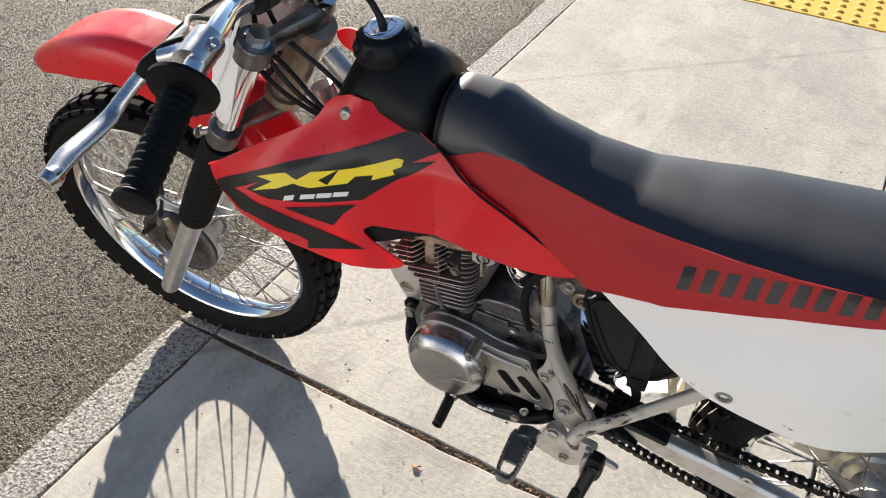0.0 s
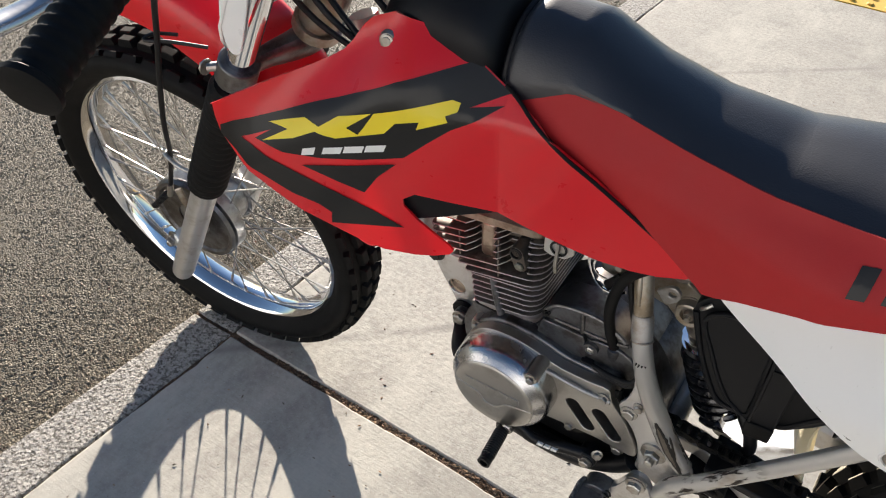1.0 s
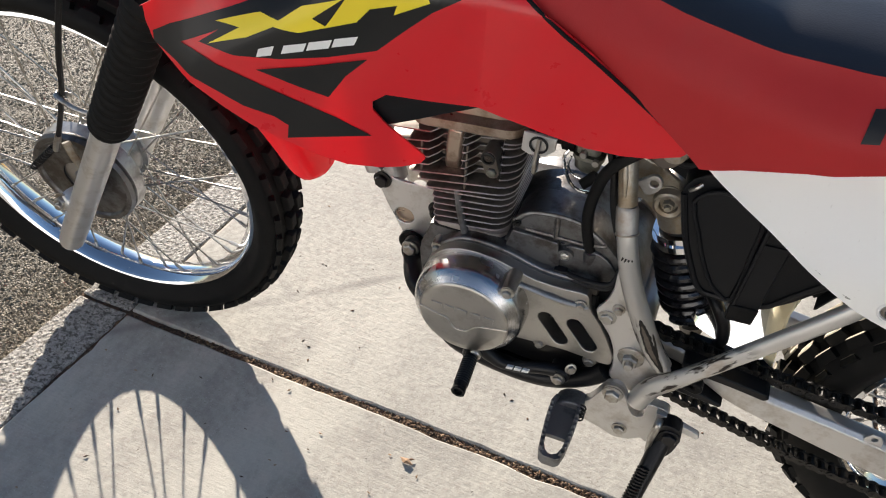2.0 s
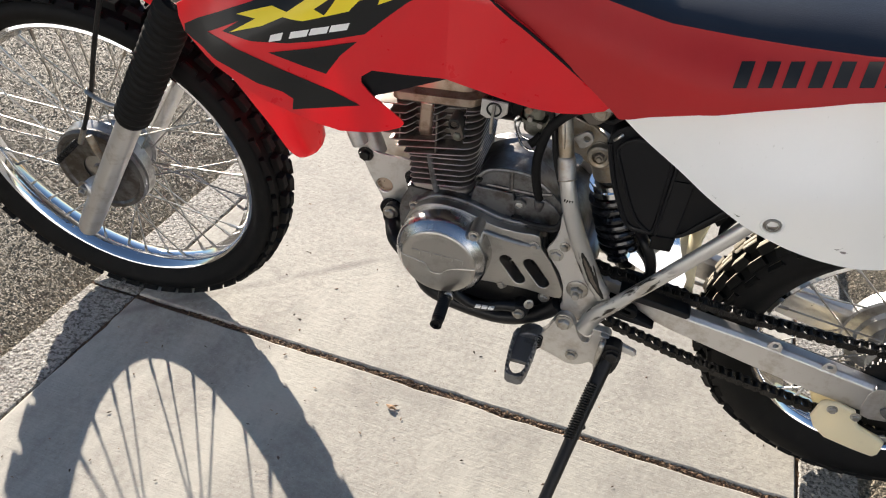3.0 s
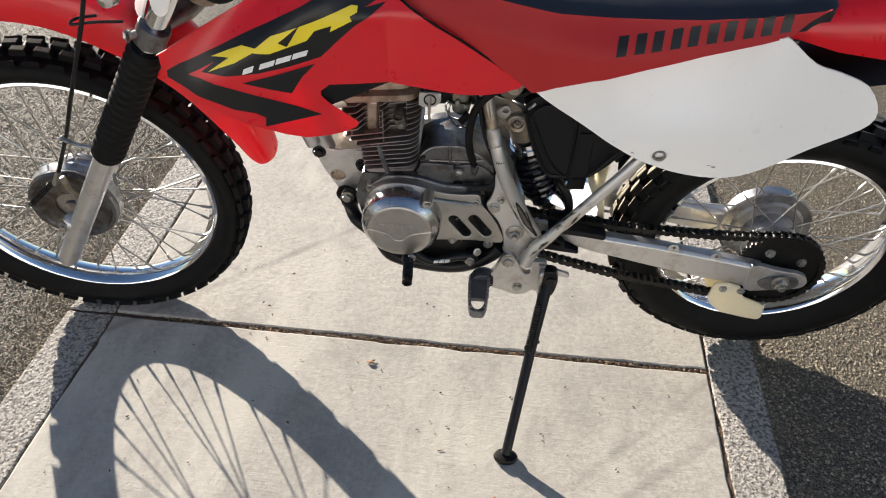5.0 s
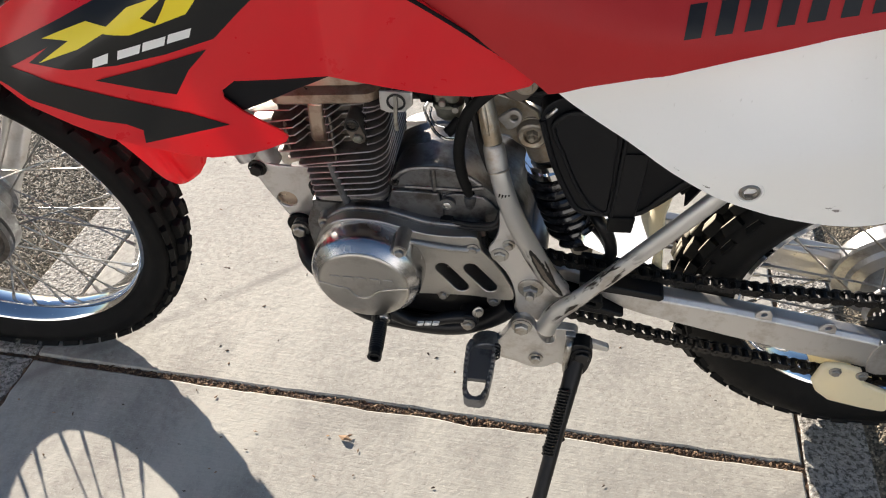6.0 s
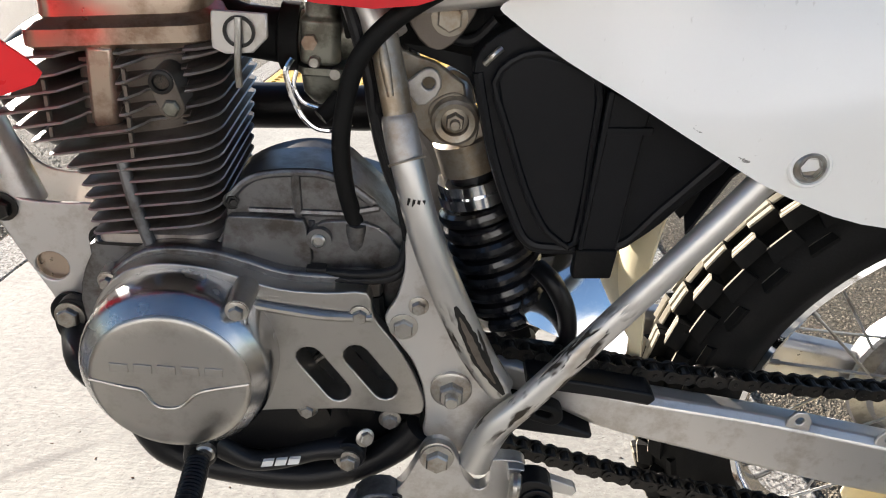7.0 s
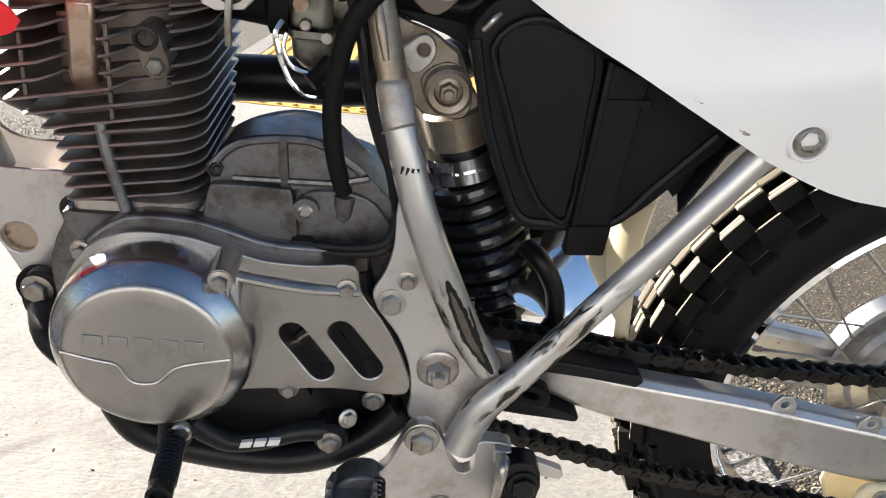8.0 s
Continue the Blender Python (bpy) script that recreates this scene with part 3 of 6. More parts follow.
        bm = join(tube([p0, p1], 0.0014, 6, raw=True), tube([p1, inward], 0.0026, 6, raw=True))
        part("spoke", bm, STEEL, rim, smooth=60)
    return rim


front_hub = [(0, -0.052), (0.012, -0.052), (0.014, -0.046), (0.066, -0.044), (0.078, -0.038), (0.080, -0.020), (0.076, -0.016), (0.060, -0.014), (0.052, 0.0), (0.050, 0.024), (0.056, 0.027), (0.056, 0.031), (0.022, 0.034), (0.020, 0.05), (0, 0.05)]
rear_hub = [(0, -0.060), (0.018, -0.060), (0.020, -0.042), (0.046, -0.038), (0.050, -0.028), (0.046, -0.02), (0.046, 0.006), (0.060, 0.010), (0.064, 0.016), (0.078, 0.018), (0.080, 0.022), (0.072, 0.026), (0.070, 0.050), (0.050, 0.054), (0.02, 0.056), (0.018, 0.07), (0, 0.07)]
kf = knob_mesh("front_block", 0.0285, 0.016, 0.0105, dust=FRONT_TREAD)
ks = knob_mesh("front_shoulder_block", 0.0280, 0.018, 0.0085, dust=FRONT_TREAD)
FW, RW = Vector((0.009, 0.006, 0.299)), Vector((1.251, 0.018, 0.2855))
front_wheel = build_wheel("front_wheel", FW, WHEEL_TURN, 0.247, 0.231, 0.306, 0.042, 0.020, front_hub, 36,
                          [(50, -0.0100, 0.2975, 0, kf, 0.0), (50, 0.0100, 0.2975, 0, kf, 0.5), (50, -0.0330, 0.2895, -36, ks, 0.3), (50, 0.0330, 0.2895, 36, ks, 0.8)],
                          0.050, "chrome wheel rim with steel spokes")
kr = knob_mesh("rear_block", 0.0260, 0.0165, 0.0140, taper=0.90, slit=0.07)
krs = knob_mesh("rear_shoulder_block", 0.0270, 0.0165, 0.0130, taper=0.84)
krl = knob_mesh("rear_side_block", 0.0230, 0.0130, 0.0080, taper=0.80)
rear_wheel = build_wheel("rear_wheel", RW, (0, 1, 0.066), 0.198, 0.184, 0.2820, 0.048, 0.024, rear_hub, 36,
                         [(38, -0.0020, 0.2700, 0, kr, 0.5), (38, -0.0185, 0.2670, -20, kr, 0.0), (38, 0.0150, 0.2675, 20, kr, 0.0), (38, -0.0325, 0.2600, -38, krs, 0.5), (38, 0.0285, 0.2600, 38, krs, 0.5), (38, -0.0430, 0.2510, -60, krl, 0.0), (38, 0.0400, 0.2510, 60, krl, 0.0)],
                         0.046, "chrome rear wheel rim with steel spokes", groove=0.0105)
# wheel details: brake arm, axle nuts
part("axle_nut", hexbolt(FW + WHEEL_TURN * -0.092, 0.010, 0.010, -WHEEL_TURN, stud=0.006), STEEL, bike)
part("axle_nut", hexbolt((1.256, -0.088, 0.271), 0.011, 0.010, stud=0.006), STEEL, bike)
part("brake_plate", lathe([(0.030, -0.0485), (0.062, -0.0470), (0.066, -0.0465), (0.0690, -0.0500), (0.0755, -0.0500), (0.0785, -0.0440), (0.030, -0.0440)], 48, FW, WHEEL_TURN, closed=True), ALLOY, bike, "cast brake plate of the front hub", smooth=30)
part("brake_arm", join(tube([FW + Vector((0.030, -0.056, 0.020)), FW + Vector((0.022, -0.064, 0.050)), FW + Vector((0.016, -0.066, 0.080))], 0.0058, 8, flat=0.5), lathe([(0, 0.006), (0.009, 0.006), (0.009, -0.006), (0, -0.006)], 14, FW + Vector((0.030, -0.058, 0.020)))), GRIMY, bike)
part("return_spring", tube([Vector((0.006, -0.066, 0.368)).lerp(Vector((-0.054, -0.060, 0.309)), k / 110) + 0.0052 * Vector((0.6 * math.sin(k * 0.7), math.cos(k * 0.7), -0.6 * math.sin(k * 0.7))) for k in range(111)], 0.0013, 6, raw=True), DARK_STEEL, bike)


# ---- front end ----
def fork_point(w, side=-1):
    p = Vector((-0.012 + (w - 0.198) * 0.575, -0.078 - (w - 0.198) * 0.035, w))
    return p if side < 0 else p + WHEEL_TURN * 0.160 + Vector((0, (w - 0.198) * 0.035, 0))


for side in (-1, 1):
    fp = lambda w: fork_point(w, side)
    part("fork_slider", join(tube([fp(0.192), fp(0.200), fp(0.25), fp(0.46)], [0.010, 0.0175, 0.0185, 0.0185], 20, per=4), tube([fp(0.285) + Vector((0.004, 0, 0)), fp(0.285).lerp(FW + WHEEL_TURN * 0.080 * side, 0.6), FW + WHEEL_TURN * 0.080 * side], [0.018, 0.019, 0.0165], 18, raw=True)), SILVER, bike, "bare alloy fork slider")
    boot, radii = [], []
    for k in range(69):
        boot.append(fp(0.454 + 0.206 * k / 68))
        radii.append(0.0258 + 0.0015 * math.sin(k * math.pi / 2) if 1 < k < 67 else 0.022)
    part("fork_boot", tube(boot, radii, 20, raw=True), RUBBER, bike, "black ribbed rubber fork boot", smooth=60)
    part("fork_tube", tube([fp(0.65), fp(0.865)], 0.0158, 20, raw=True), CHROME, bike)
    part("fork_cap", tube([fp(0.865), fp(0.876)], 0.013, 6, raw=True), STEEL, bike)
    for w in (0.685, 0.848):
        part("clamp_ring", tube([fp(w - 0.014), fp(w + 0.014)], 0.0235, 20, raw=True), ALLOY, bike, bevel=0.002)
    part("clamp_bolt", join(tube([fp(0.688) + Vector((0.015, -0.02 * -side * -1, 0)), fp(0.688) + Vector((-0.026, 0.021 * side, 0.004))], 0.0055, 10, raw=True), hexbolt(fp(0.688) + Vector((-0.026, 0.021 * side, 0.004)), 0.007, 0.006, (-1, 0, 0.1))), STEEL, bike)
mid = lambda w, back: (fork_point(w) + fork_point(w, 1)) / 2 + Vector((back, 0, 0))
for w, name in ((0.685, "lower_clamp"), (0.848, "upper_clamp")):
    a, b, c = fork_point(w), fork_point(w, 1), mid(w, 0.035)
    part(name, tube([a, a * 0.6 + c * 0.4, c, b * 0.6 + c * 0.4, b], [0.016, 0.018, 0.028, 0.018, 0.016], 14, flat=0.7), ALLOY, bike)
part("steering_head", join(tube([mid(0.70, 0.040), mid(0.835, 0.040)], 0.024, 20, raw=True), tube([mid(0.70, 0.040), mid(0.712, 0.040)], 0.029, 20, raw=True), tube([mid(0.822, 0.040), mid(0.836, 0.040)], 0.029, 20, raw=True)), GRIMY, bike)
part("stem_nut", tube([mid(0.858, 0.035), mid(0.880, 0.038)], 0.016, 6, raw=True), CHROME, bike)

# front fender: a deep trough over the wheel, its tail behind it
fend = spline([(0.386, 0, 0.412), (0.378, 0, 0.440), (0.355, 0, 0.505), (0.300, 0, 0.60), (0.225, 0, 0.682), (0.125, 0, 0.730), (0.030, 0, 0.741), (-0.065, 0, 0.718), (-0.146, 0, 0.677), (-0.212, 0, 0.628)], 6)
rows = []
for i, c in enumerate(fend):
    k = i / (len(fend) - 1)
    t = (fend[min(i + 1, len(fend) - 1)] - fend[max(i - 1, 0)]).normalized()
    nrm = Vector((t.z, 0, -t.x)) * -1
    if nrm.z < 0 and k > 0.3:
        nrm = -nrm
    if k <= 0.3 and nrm.x < 0:
        nrm = -nrm
    half = float(np.interp(k, [0, 0.03, 0.1, 0.3, 0.5, 0.75, 0.92, 1], [0.016, 0.034, 0.043, 0.055, 0.064, 0.066, 0.052, 0.022]))
    drop = float(np.interp(k, [0, 0.1, 0.3, 0.45, 0.62, 0.8, 0.95, 1], [0.012, 0.022, 0.045, 0.070, 0.070, 0.06, 0.03, 0.012]))
    row = []
    for s in np.linspace(-1, 1, 17):
        e = abs(s)
        row.append(c + Vector((0, half * math.sin(min(1, e * 1.15) * math.pi / 2) * (1 if s > 0 else -1), 0)) - nrm * drop * (max(0, (e - 0.35) / 0.65) ** 1.6))
    rows.append(row)
part("front_fender", sheet(rows), RED, bike, "glossy red plastic front fender", thick=0.003, smooth=60)

# number plate in front of the fork
rows = []
for w in np.linspace(0.700, 0.90, 9):
    c = mid(w, -0.042)
    half = 0.112 if w > 0.74 else 0.085 + (w - 0.70) * 0.67
    rows.append([c + Vector((0.030 * abs(s) ** 2.5, half * s, 0)) for s in np.linspace(-1, 1, 13)])
part("number_plate", sheet(rows), WHITE, bike, "blank white front number plate", thick=0.003, smooth=60)

wing = smooth_loop([(0.288, 0.735), (0.296, 0.725), (0.308, 0.732), (0.323, 0.768), (0.334, 0.795), (0.352, 0.845), (0.331, 0.872), (0.316, 0.850), (0.304, 0.815), (0.289, 0.768)], 3)
part("plate_wing", plate(wing, -0.119, -0.116), WHITE, bike, bevel=0.001)
part("plate_wing", reflect(plate(wing, -0.119, -0.116)), WHITE, bike, bevel=0.001)

# handlebar with its controls
bar = [(0.500, -0.425, 0.934), (0.468, -0.308, 0.963), (0.443, -0.235, 0.966), (0.415, -0.175, 0.953), (0.388, -0.11, 0.925), (0.376, -0.05, 0.912), (0.372, 0.0, 0.911), (0.370, 0.05, 0.914), (0.374, 0.11, 0.93), (0.392, 0.175, 0.958), (0.412, 0.235, 0.972), (0.425, 0.31, 0.97), (0.44, 0.43, 0.945)]
part("handlebar", tube(bar, 0.0112, 18, per=5), CHROME, bike, "chromed steel handlebar")
part("crossbar", tube([(0.420, -0.185, 0.958), (0.400, 0, 0.972), (0.397, 0.185, 0.962)], 0.0065, 12), CHROME, bike)
for q in ((0.376, -0.045, 0.912), (0.370, 0.045, 0.914)):
    part("bar_clamp", block((q[0] - 0.019, q[1] - 0.012, q[2] - 0.024), (q[0] + 0.019, q[1] + 0.012, q[2] + 0.016)), SILVER, bike, bevel=0.004)


def grip(a, b, name):
    a, b = Vector(a), Vector(b)
    pts, rad = [], []
    for k in range(61):
        s = k / 60
        pts.append(a.lerp(b, s))
        r = 0.0150 + (0.0011 if k % 4 < 2 else 0)
        if s < 0.06:
            r = 0.0185
        if s > 0.95:
            r = 0.0335
        if k == 0:
            r = 0.014
        rad.append(r)
    return part(name, tube(pts, rad, 20, raw=True), RUBBER, bike, "black ribbed rubber grip")


grip((0.5035, -0.432, 0.932), (0.469, -0.313, 0.962), "grip")
grip((0.4405, 0.437, 0.944), (0.426, 0.318, 0.970), "grip")
part("lever_perch", join(tube([(0.456, -0.288, 0.966), (0.446, -0.248, 0.967)], 0.0175, 18, raw=True), tube([(0.455, -0.270, 0.966), (0.425, -0.262, 0.955), (0.400, -0.268, 0.947)], [0.0135, 0.0105, 0.010], 12), hexbolt((0.466, -0.262, 0.976), 0.005, 0.005, (0.6, 0, 0.8))), POLISHED, bike, "polished alloy clutch lever perch")
part("lever_cover", tube([(0.418, -0.250, 0.960), (0.404, -0.262, 0.953), (0.390, -0.278, 0.942), (0.384, -0.288, 0.934)], [0.006, 0.0095, 0.0095, 0.006], 12, flat=0.8), RUBBER, bike, "black rubber dust cover on the lever pivot")
part("clutch_lever", join(tube([(0.410, -0.262, 0.950), (0.384, -0.282, 0.933), (0.371, -0.303, 0.916), (0.364, -0.322, 0.902), (0.368, -0.352, 0.902), (0.378, -0.388, 0.909), (0.388, -0.414, 0.912), (0.396, -0.426, 0.914)], [0.0085, 0.008, 0.0082, 0.0095, 0.0108, 0.0112, 0.0098, 0.0095], 14, flat=0.6), lathe([(0, -0.011), (0.0075, -0.0085), (0.0105, 0), (0.0075, 0.0085), (0, 0.011)], 16, (0.396, -0.424, 0.915))), POLISHED, bike, "polished alloy clutch lever with a ball end")
part("adjuster", tube([(0.402, -0.258, 0.953), (0.392, -0.222, 0.950)], [0.007, 0.005], 10, raw=True), STEEL, bike)
part("switch_box", join(tube([(0.389, -0.112, 0.927), (0.380, -0.075, 0.917)], 0.020, 12, raw=True)), BLACK_PLASTIC, bike, bevel=0.002)
cables = [
    [(0.022, -0.072, 0.383), (0.040, -0.076, 0.415), (0.065, -0.082, 0.463), (0.085, -0.090, 0.500), (0.125, -0.110, 0.580), (0.188, -0.128, 0.712), (0.225, -0.132, 0.80), (0.265, -0.115, 0.86), (0.33, -0.02, 0.90), (0.36, 0.10, 0.91)],
    [(0.392, -0.222, 0.950), (0.35, -0.17, 0.925), (0.33, -0.10, 0.87), (0.36, -0.055, 0.80), (0.43, -0.06, 0.74), (0.52, -0.04, 0.66)],
    [(0.40, 0.20, 0.955), (0.33, 0.10, 0.93), (0.315, 0.0, 0.90), (0.36, -0.05, 0.85), (0.43, -0.045, 0.79), (0.50, -0.03, 0.70)],
]
cables += [
    [(0.300, -0.030, 0.905), (0.318, -0.075, 0.880), (0.335, -0.082, 0.820), (0.360, -0.060, 0.755), (0.420, -0.045, 0.715)],
    [(0.372, 0.120, 0.935), (0.330, 0.060, 0.925), (0.322, -0.020, 0.895), (0.345, -0.070, 0.845), (0.385, -0.070, 0.775), (0.455, -0.055, 0.720)],
]
for c in cables:
    part("control_cable", tube(c, 0.0034, 10, per=8), CABLE, bike)
part("cable_guide", tube([(0.232, -0.098, 0.703), (0.20, -0.120, 0.712), (0.178, -0.136, 0.716), (0.182, -0.124, 0.719), (0.205, -0.112, 0.718)], 0.0022, 8), BLACK_PAINT, bike)
part("cable_clip", tube([(0.120, -0.088, 0.470), (0.098, -0.094, 0.478), (0.074, -0.092, 0.487), (0.070, -0.082, 0.484), (0.082, -0.076, 0.480)], 0.0036, 8, flat=0.5), STEEL, bike)
part("cable_ferrule", tube([(0.014, -0.069, 0.370), (0.034, -0.075, 0.404)], 0.0046, 10, raw=True), STEEL, bike)


# ---- tank, side panels, seat ----
def side_shape(u, w):
    """How far the painted side panel stands out: flared round the fork, tucked in under the tank top."""
    top = 0.697 + (u - 0.306) * 0.66
    edge = 0.083 + 0.085 * ease(0.47, 0.31, u) if u < 0.47 else 0.083
    wide = 0.10 + 0.08 * min(1.0, max(0.0, (0.6 - u) / 0.25))
    return -(edge + (wide - edge) * ease(0, 0.09, top - w)) + 0.7 * max(0.0, w - 0.735) * ease(0.48, 0.56, u) + 0.018 * ease(0.62, 0.79, u)


shroud = smooth_loop([(0.304, 0.697), (0.323, 0.709), (0.357, 0.727), (0.403, 0.747), (0.432, 0.763), (0.444, 0.780), (0.457, 0.795), (0.484, 0.804)], 2)[:-2] + [(0.516, 0.801), (0.540, 0.794), (0.562, 0.784), (0.600, 0.762)]
shroud += [(0.634, 0.746), (0.690, 0.7095), (0.742, 0.669), (0.793, 0.631), (0.785, 0.622), (0.760, 0.613), (0.735, 0.610), (0.703, 0.612), (0.670, 0.619), (0.640, 0.6255), (0.600, 0.632), (0.555, 0.635), (0.520, 0.6385), (0.508, 0.630), (0.508, 0.621), (0.520, 0.605), (0.535, 0.590), (0.552, 0.574), (0.556, 0.568), (0.552, 0.562), (0.535, 0.556), (0.515, 0.553), (0.483, 0.554), (0.457, 0.563), (0.431, 0.576), (0.400, 0.592), (0.375, 0.612), (0.352, 0.634), (0.328, 0.653), (0.310, 0.668), (0.304, 0.683)]
lift = lambda f, d: (lambda u, w: f(u, w) - d)
left_cover = part("tank_cover", panel(shroud, side_shape), RED, bike, "glossy red plastic tank cover with black and yellow decals", thick=0.003, smooth=60)
part("tank_cover", reflect(panel(shroud, side_shape)), RED, bike, "plain red plastic tank cover", thick=0.003, smooth=60)
flank = [(0.495, 0.640), (0.494, 0.600), (0.510, 0.5985), (0.520, 0.601), (0.540, 0.607), (0.565, 0.616), (0.590, 0.624), (0.606, 0.630), (0.612, 0.646), (0.55, 0.652)]
part("tank_flank", panel(flank, lift(side_shape, -0.007), 0.010), BLACK_PLASTIC, bike, "black lower flank of the fuel tank", thick=0.004, smooth=60)

decal_main = [(0.567, 0.7805), (0.504, 0.7605), (0.445, 0.732), (0.384, 0.706), (0.330, 0.686), (0.312, 0.676), (0.312, 0.667), (0.334, 0.655), (0.362, 0.637), (0.393, 0.616), (0.420, 0.606), (0.432, 0.597), (0.430, 0.582), (0.507, 0.5915), (0.476, 0.610), (0.452, 0.621), (0.420, 0.636), (0.385, 0.654), (0.355, 0.668), (0.341, 0.672), (0.369, 0.683), (0.352, 0.672), (0.391, 0.669), (0.430, 0.6685), (0.471, 0.674), (0.513, 0.684), (0.537, 0.706), (0.558, 0.724), (0.582, 0.738), (0.600, 0.7505), (0.571, 0.746), (0.602, 0.7600)]
decal_main = decal_main[:20] + [(0.341, 0.6725), (0.375, 0.687), (0.358, 0.6755)] + decal_main[22:]
decal_small = [(0.409, 0.656), (0.452, 0.663), (0.505, 0.6745), (0.486, 0.656), (0.470, 0.632), (0.445, 0.641)]
emblem_a = [(0.372, 0.694), (0.412, 0.707), (0.431, 0.7045), (0.451, 0.7195), (0.487, 0.731), (0.461, 0.711), (0.473, 0.7035), (0.449, 0.6965), (0.427, 0.699), (0.403, 0.6865), (0.367, 0.6755), (0.395, 0.6925)]
emblem_b = [(0.489, 0.7315), (0.555, 0.7505), (0.563, 0.749), (0.5625, 0.742), (0.553, 0.738), (0.556, 0.7325), (0.527, 0.7195), (0.530, 0.7285), (0.508, 0.7235), (0.497, 0.7105), (0.470, 0.7025), (0.478, 0.714)]
part("decal", panel(decal_main, lift(side_shape, 0.0010)), BLACK_INK, left_cover, "black arrow-shaped decal")
part("decal", panel(decal_small, lift(side_shape, 0.0010)), BLACK_INK, left_cover, "black arrow-shaped decal")
part("emblem", panel(emblem_a, lift(side_shape, 0.0017)), YELLOW_INK, left_cover, "slanted yellow emblem")
part("emblem", panel(emblem_b, lift(side_shape, 0.0017)), YELLOW_INK, left_cover, "slanted yellow emblem")
for k in range(4):
    u, w = 0.411 + 0.0215 * k, 0.6695 + 0.0050 * k
    du = 0.019 if k else 0.013
    part("emblem_bar", panel([(u, w), (u + du, w + 0.0042 * du / 0.02), (u + du + 0.0035, w + 0.0125), (u + 0.003, w + 0.0085)], lift(side_shape, 0.0017)), WHITE_INK, left_cover)
part("cover_screw", join(lathe([(0, 0.006), (0.0105, 0.006), (0.0105, 0.0), (0.008, -0.003), (0, -0.003)], 20, (0.481, -0.094, 0.782), (-0.1, 1, -0.25)), hexbolt((0.481, -0.0965, 0.783), 0.005, 0.003, (0.1, -1, 0.25))), STEEL, left_cover)

# black strip laid along the seam in place of its shaded gap
seam = [(0.596, 0.7655), (0.612, 0.757), (0.636, 0.7425), (0.664, 0.7245), (0.690, 0.7068), (0.716, 0.6878), (0.742, 0.6680), (0.768, 0.6490), (0.794, 0.6295)]
part("cover_seam", tube([(u, side_shape(u, w) - 0.0012, w) for u, w in seam], [0.0018] * 6 + [0.0016, 0.0015, 0.0015], 8, flat=0.8), RUBBER, bike, "black strip for the dark gap between tank cover and seat")
# fuel tank: black top between the covers
tank_sections = []
for u, top, half, low in ((0.425, 0.735, 0.045, 0.66), (0.438, 0.785, 0.058, 0.65), (0.460, 0.822, 0.064, 0.635), (0.486, 0.846, 0.068, 0.628), (0.520, 0.853, 0.070, 0.624), (0.555, 0.847, 0.070, 0.624), (0.572, 0.834, 0.068, 0.628), (0.580, 0.810, 0.061, 0.632), (0.585, 0.780, 0.050, 0.636), (0.62, 0.755, 0.046, 0.64), (0.66, 0.740, 0.042, 0.64)):
    ring = []
    for a in np.linspace(0, 2 * math.pi, 36, endpoint=False):
        c, s = math.cos(a), math.sin(a)
        v = half * math.copysign(abs(c) ** 0.55, c)
        m = (top + low) / 2
        w = m + (top - low) / 2 * math.copysign(abs(s) ** 0.62, s)
        if s > 0:
            v *= 1 - 0.42 * ease(0.35, 1.0, s)
        ring.append(upright(u, v, w))
    tank_sections.append(ring)
part("fuel_tank", loft(tank_sections), BLACK_PLASTIC, bike, "black plastic fuel tank", smooth=60)
cap_c, cap_n = upright(0.502, -0.004, 0.848), Vector((-0.08, -0.066, 1)).normalized()
cap = part("fuel_cap", lathe([(0, -0.01), (0.040, -0.01), (0.041, 0.004), (0.036, 0.010), (0.034, 0.016), (0.029, 0.020), (0, 0.022)], 40, cap_c, cap_n), BLACK_PLASTIC, bike, "black fuel cap with a bright centre disc")
part("cap_disc", lathe([(0, 0.0215), (0.0245, 0.0215), (0.0245, 0.0235), (0.0225, 0.0245), (0.0165, 0.0245), (0.0155, 0.0232), (0.0140, 0.0232), (0.0130, 0.0245), (0, 0.0245)], 32, cap_c, cap_n), CHROME, cap)
for k in range(8):
    a = 2 * math.pi * k / 8
    q = cap_n.orthogonal().normalized()
    side = (q * math.cos(a) + cap_n.cross(q) * math.sin(a)) * 0.0345
    part("cap_rib", tube([cap_c + side - cap_n * 0.004, cap_c + side + cap_n * 0.008, cap_c + side * 0.96 + cap_n * 0.013], [0.0075, 0.0072, 0.004], 12, raw=True), BLACK_PLASTIC, cap)
part("breather_hose", tube([(0.500, -0.024, 0.868), (0.495, -0.024, 0.884), (0.480, -0.022, 0.903), (0.459, -0.020, 0.912), (0.432, -0.018, 0.903), (0.405, -0.016, 0.882), (0.393, -0.014, 0.852)], [0.0065, 0.0042, 0.0042, 0.0042, 0.0042, 0.0042], 12, per=8), CABLE, cap, "thin black breather hose")


# seat: long grained saddle, narrow at the tank, with red flared sides
SEAT_U = [0.573, 0.592, 0.65, 0.70, 0.76, 0.83, 0.90, 0.95, 1.02, 1.10, 1.18, 1.20]
SEAT_LINE = (SEAT_U, [0.752, 0.762, 0.779, 0.766, 0.749, 0.739, 0.743, 0.747, 0.752, 0.761, 0.775, 0.780])
SEAT_HALF = (SEAT_U, [0.064, 0.066, 0.060, 0.052, 0.052, 0.058, 0.068, 0.075, 0.079, 0.080, 0.078, 0.074])
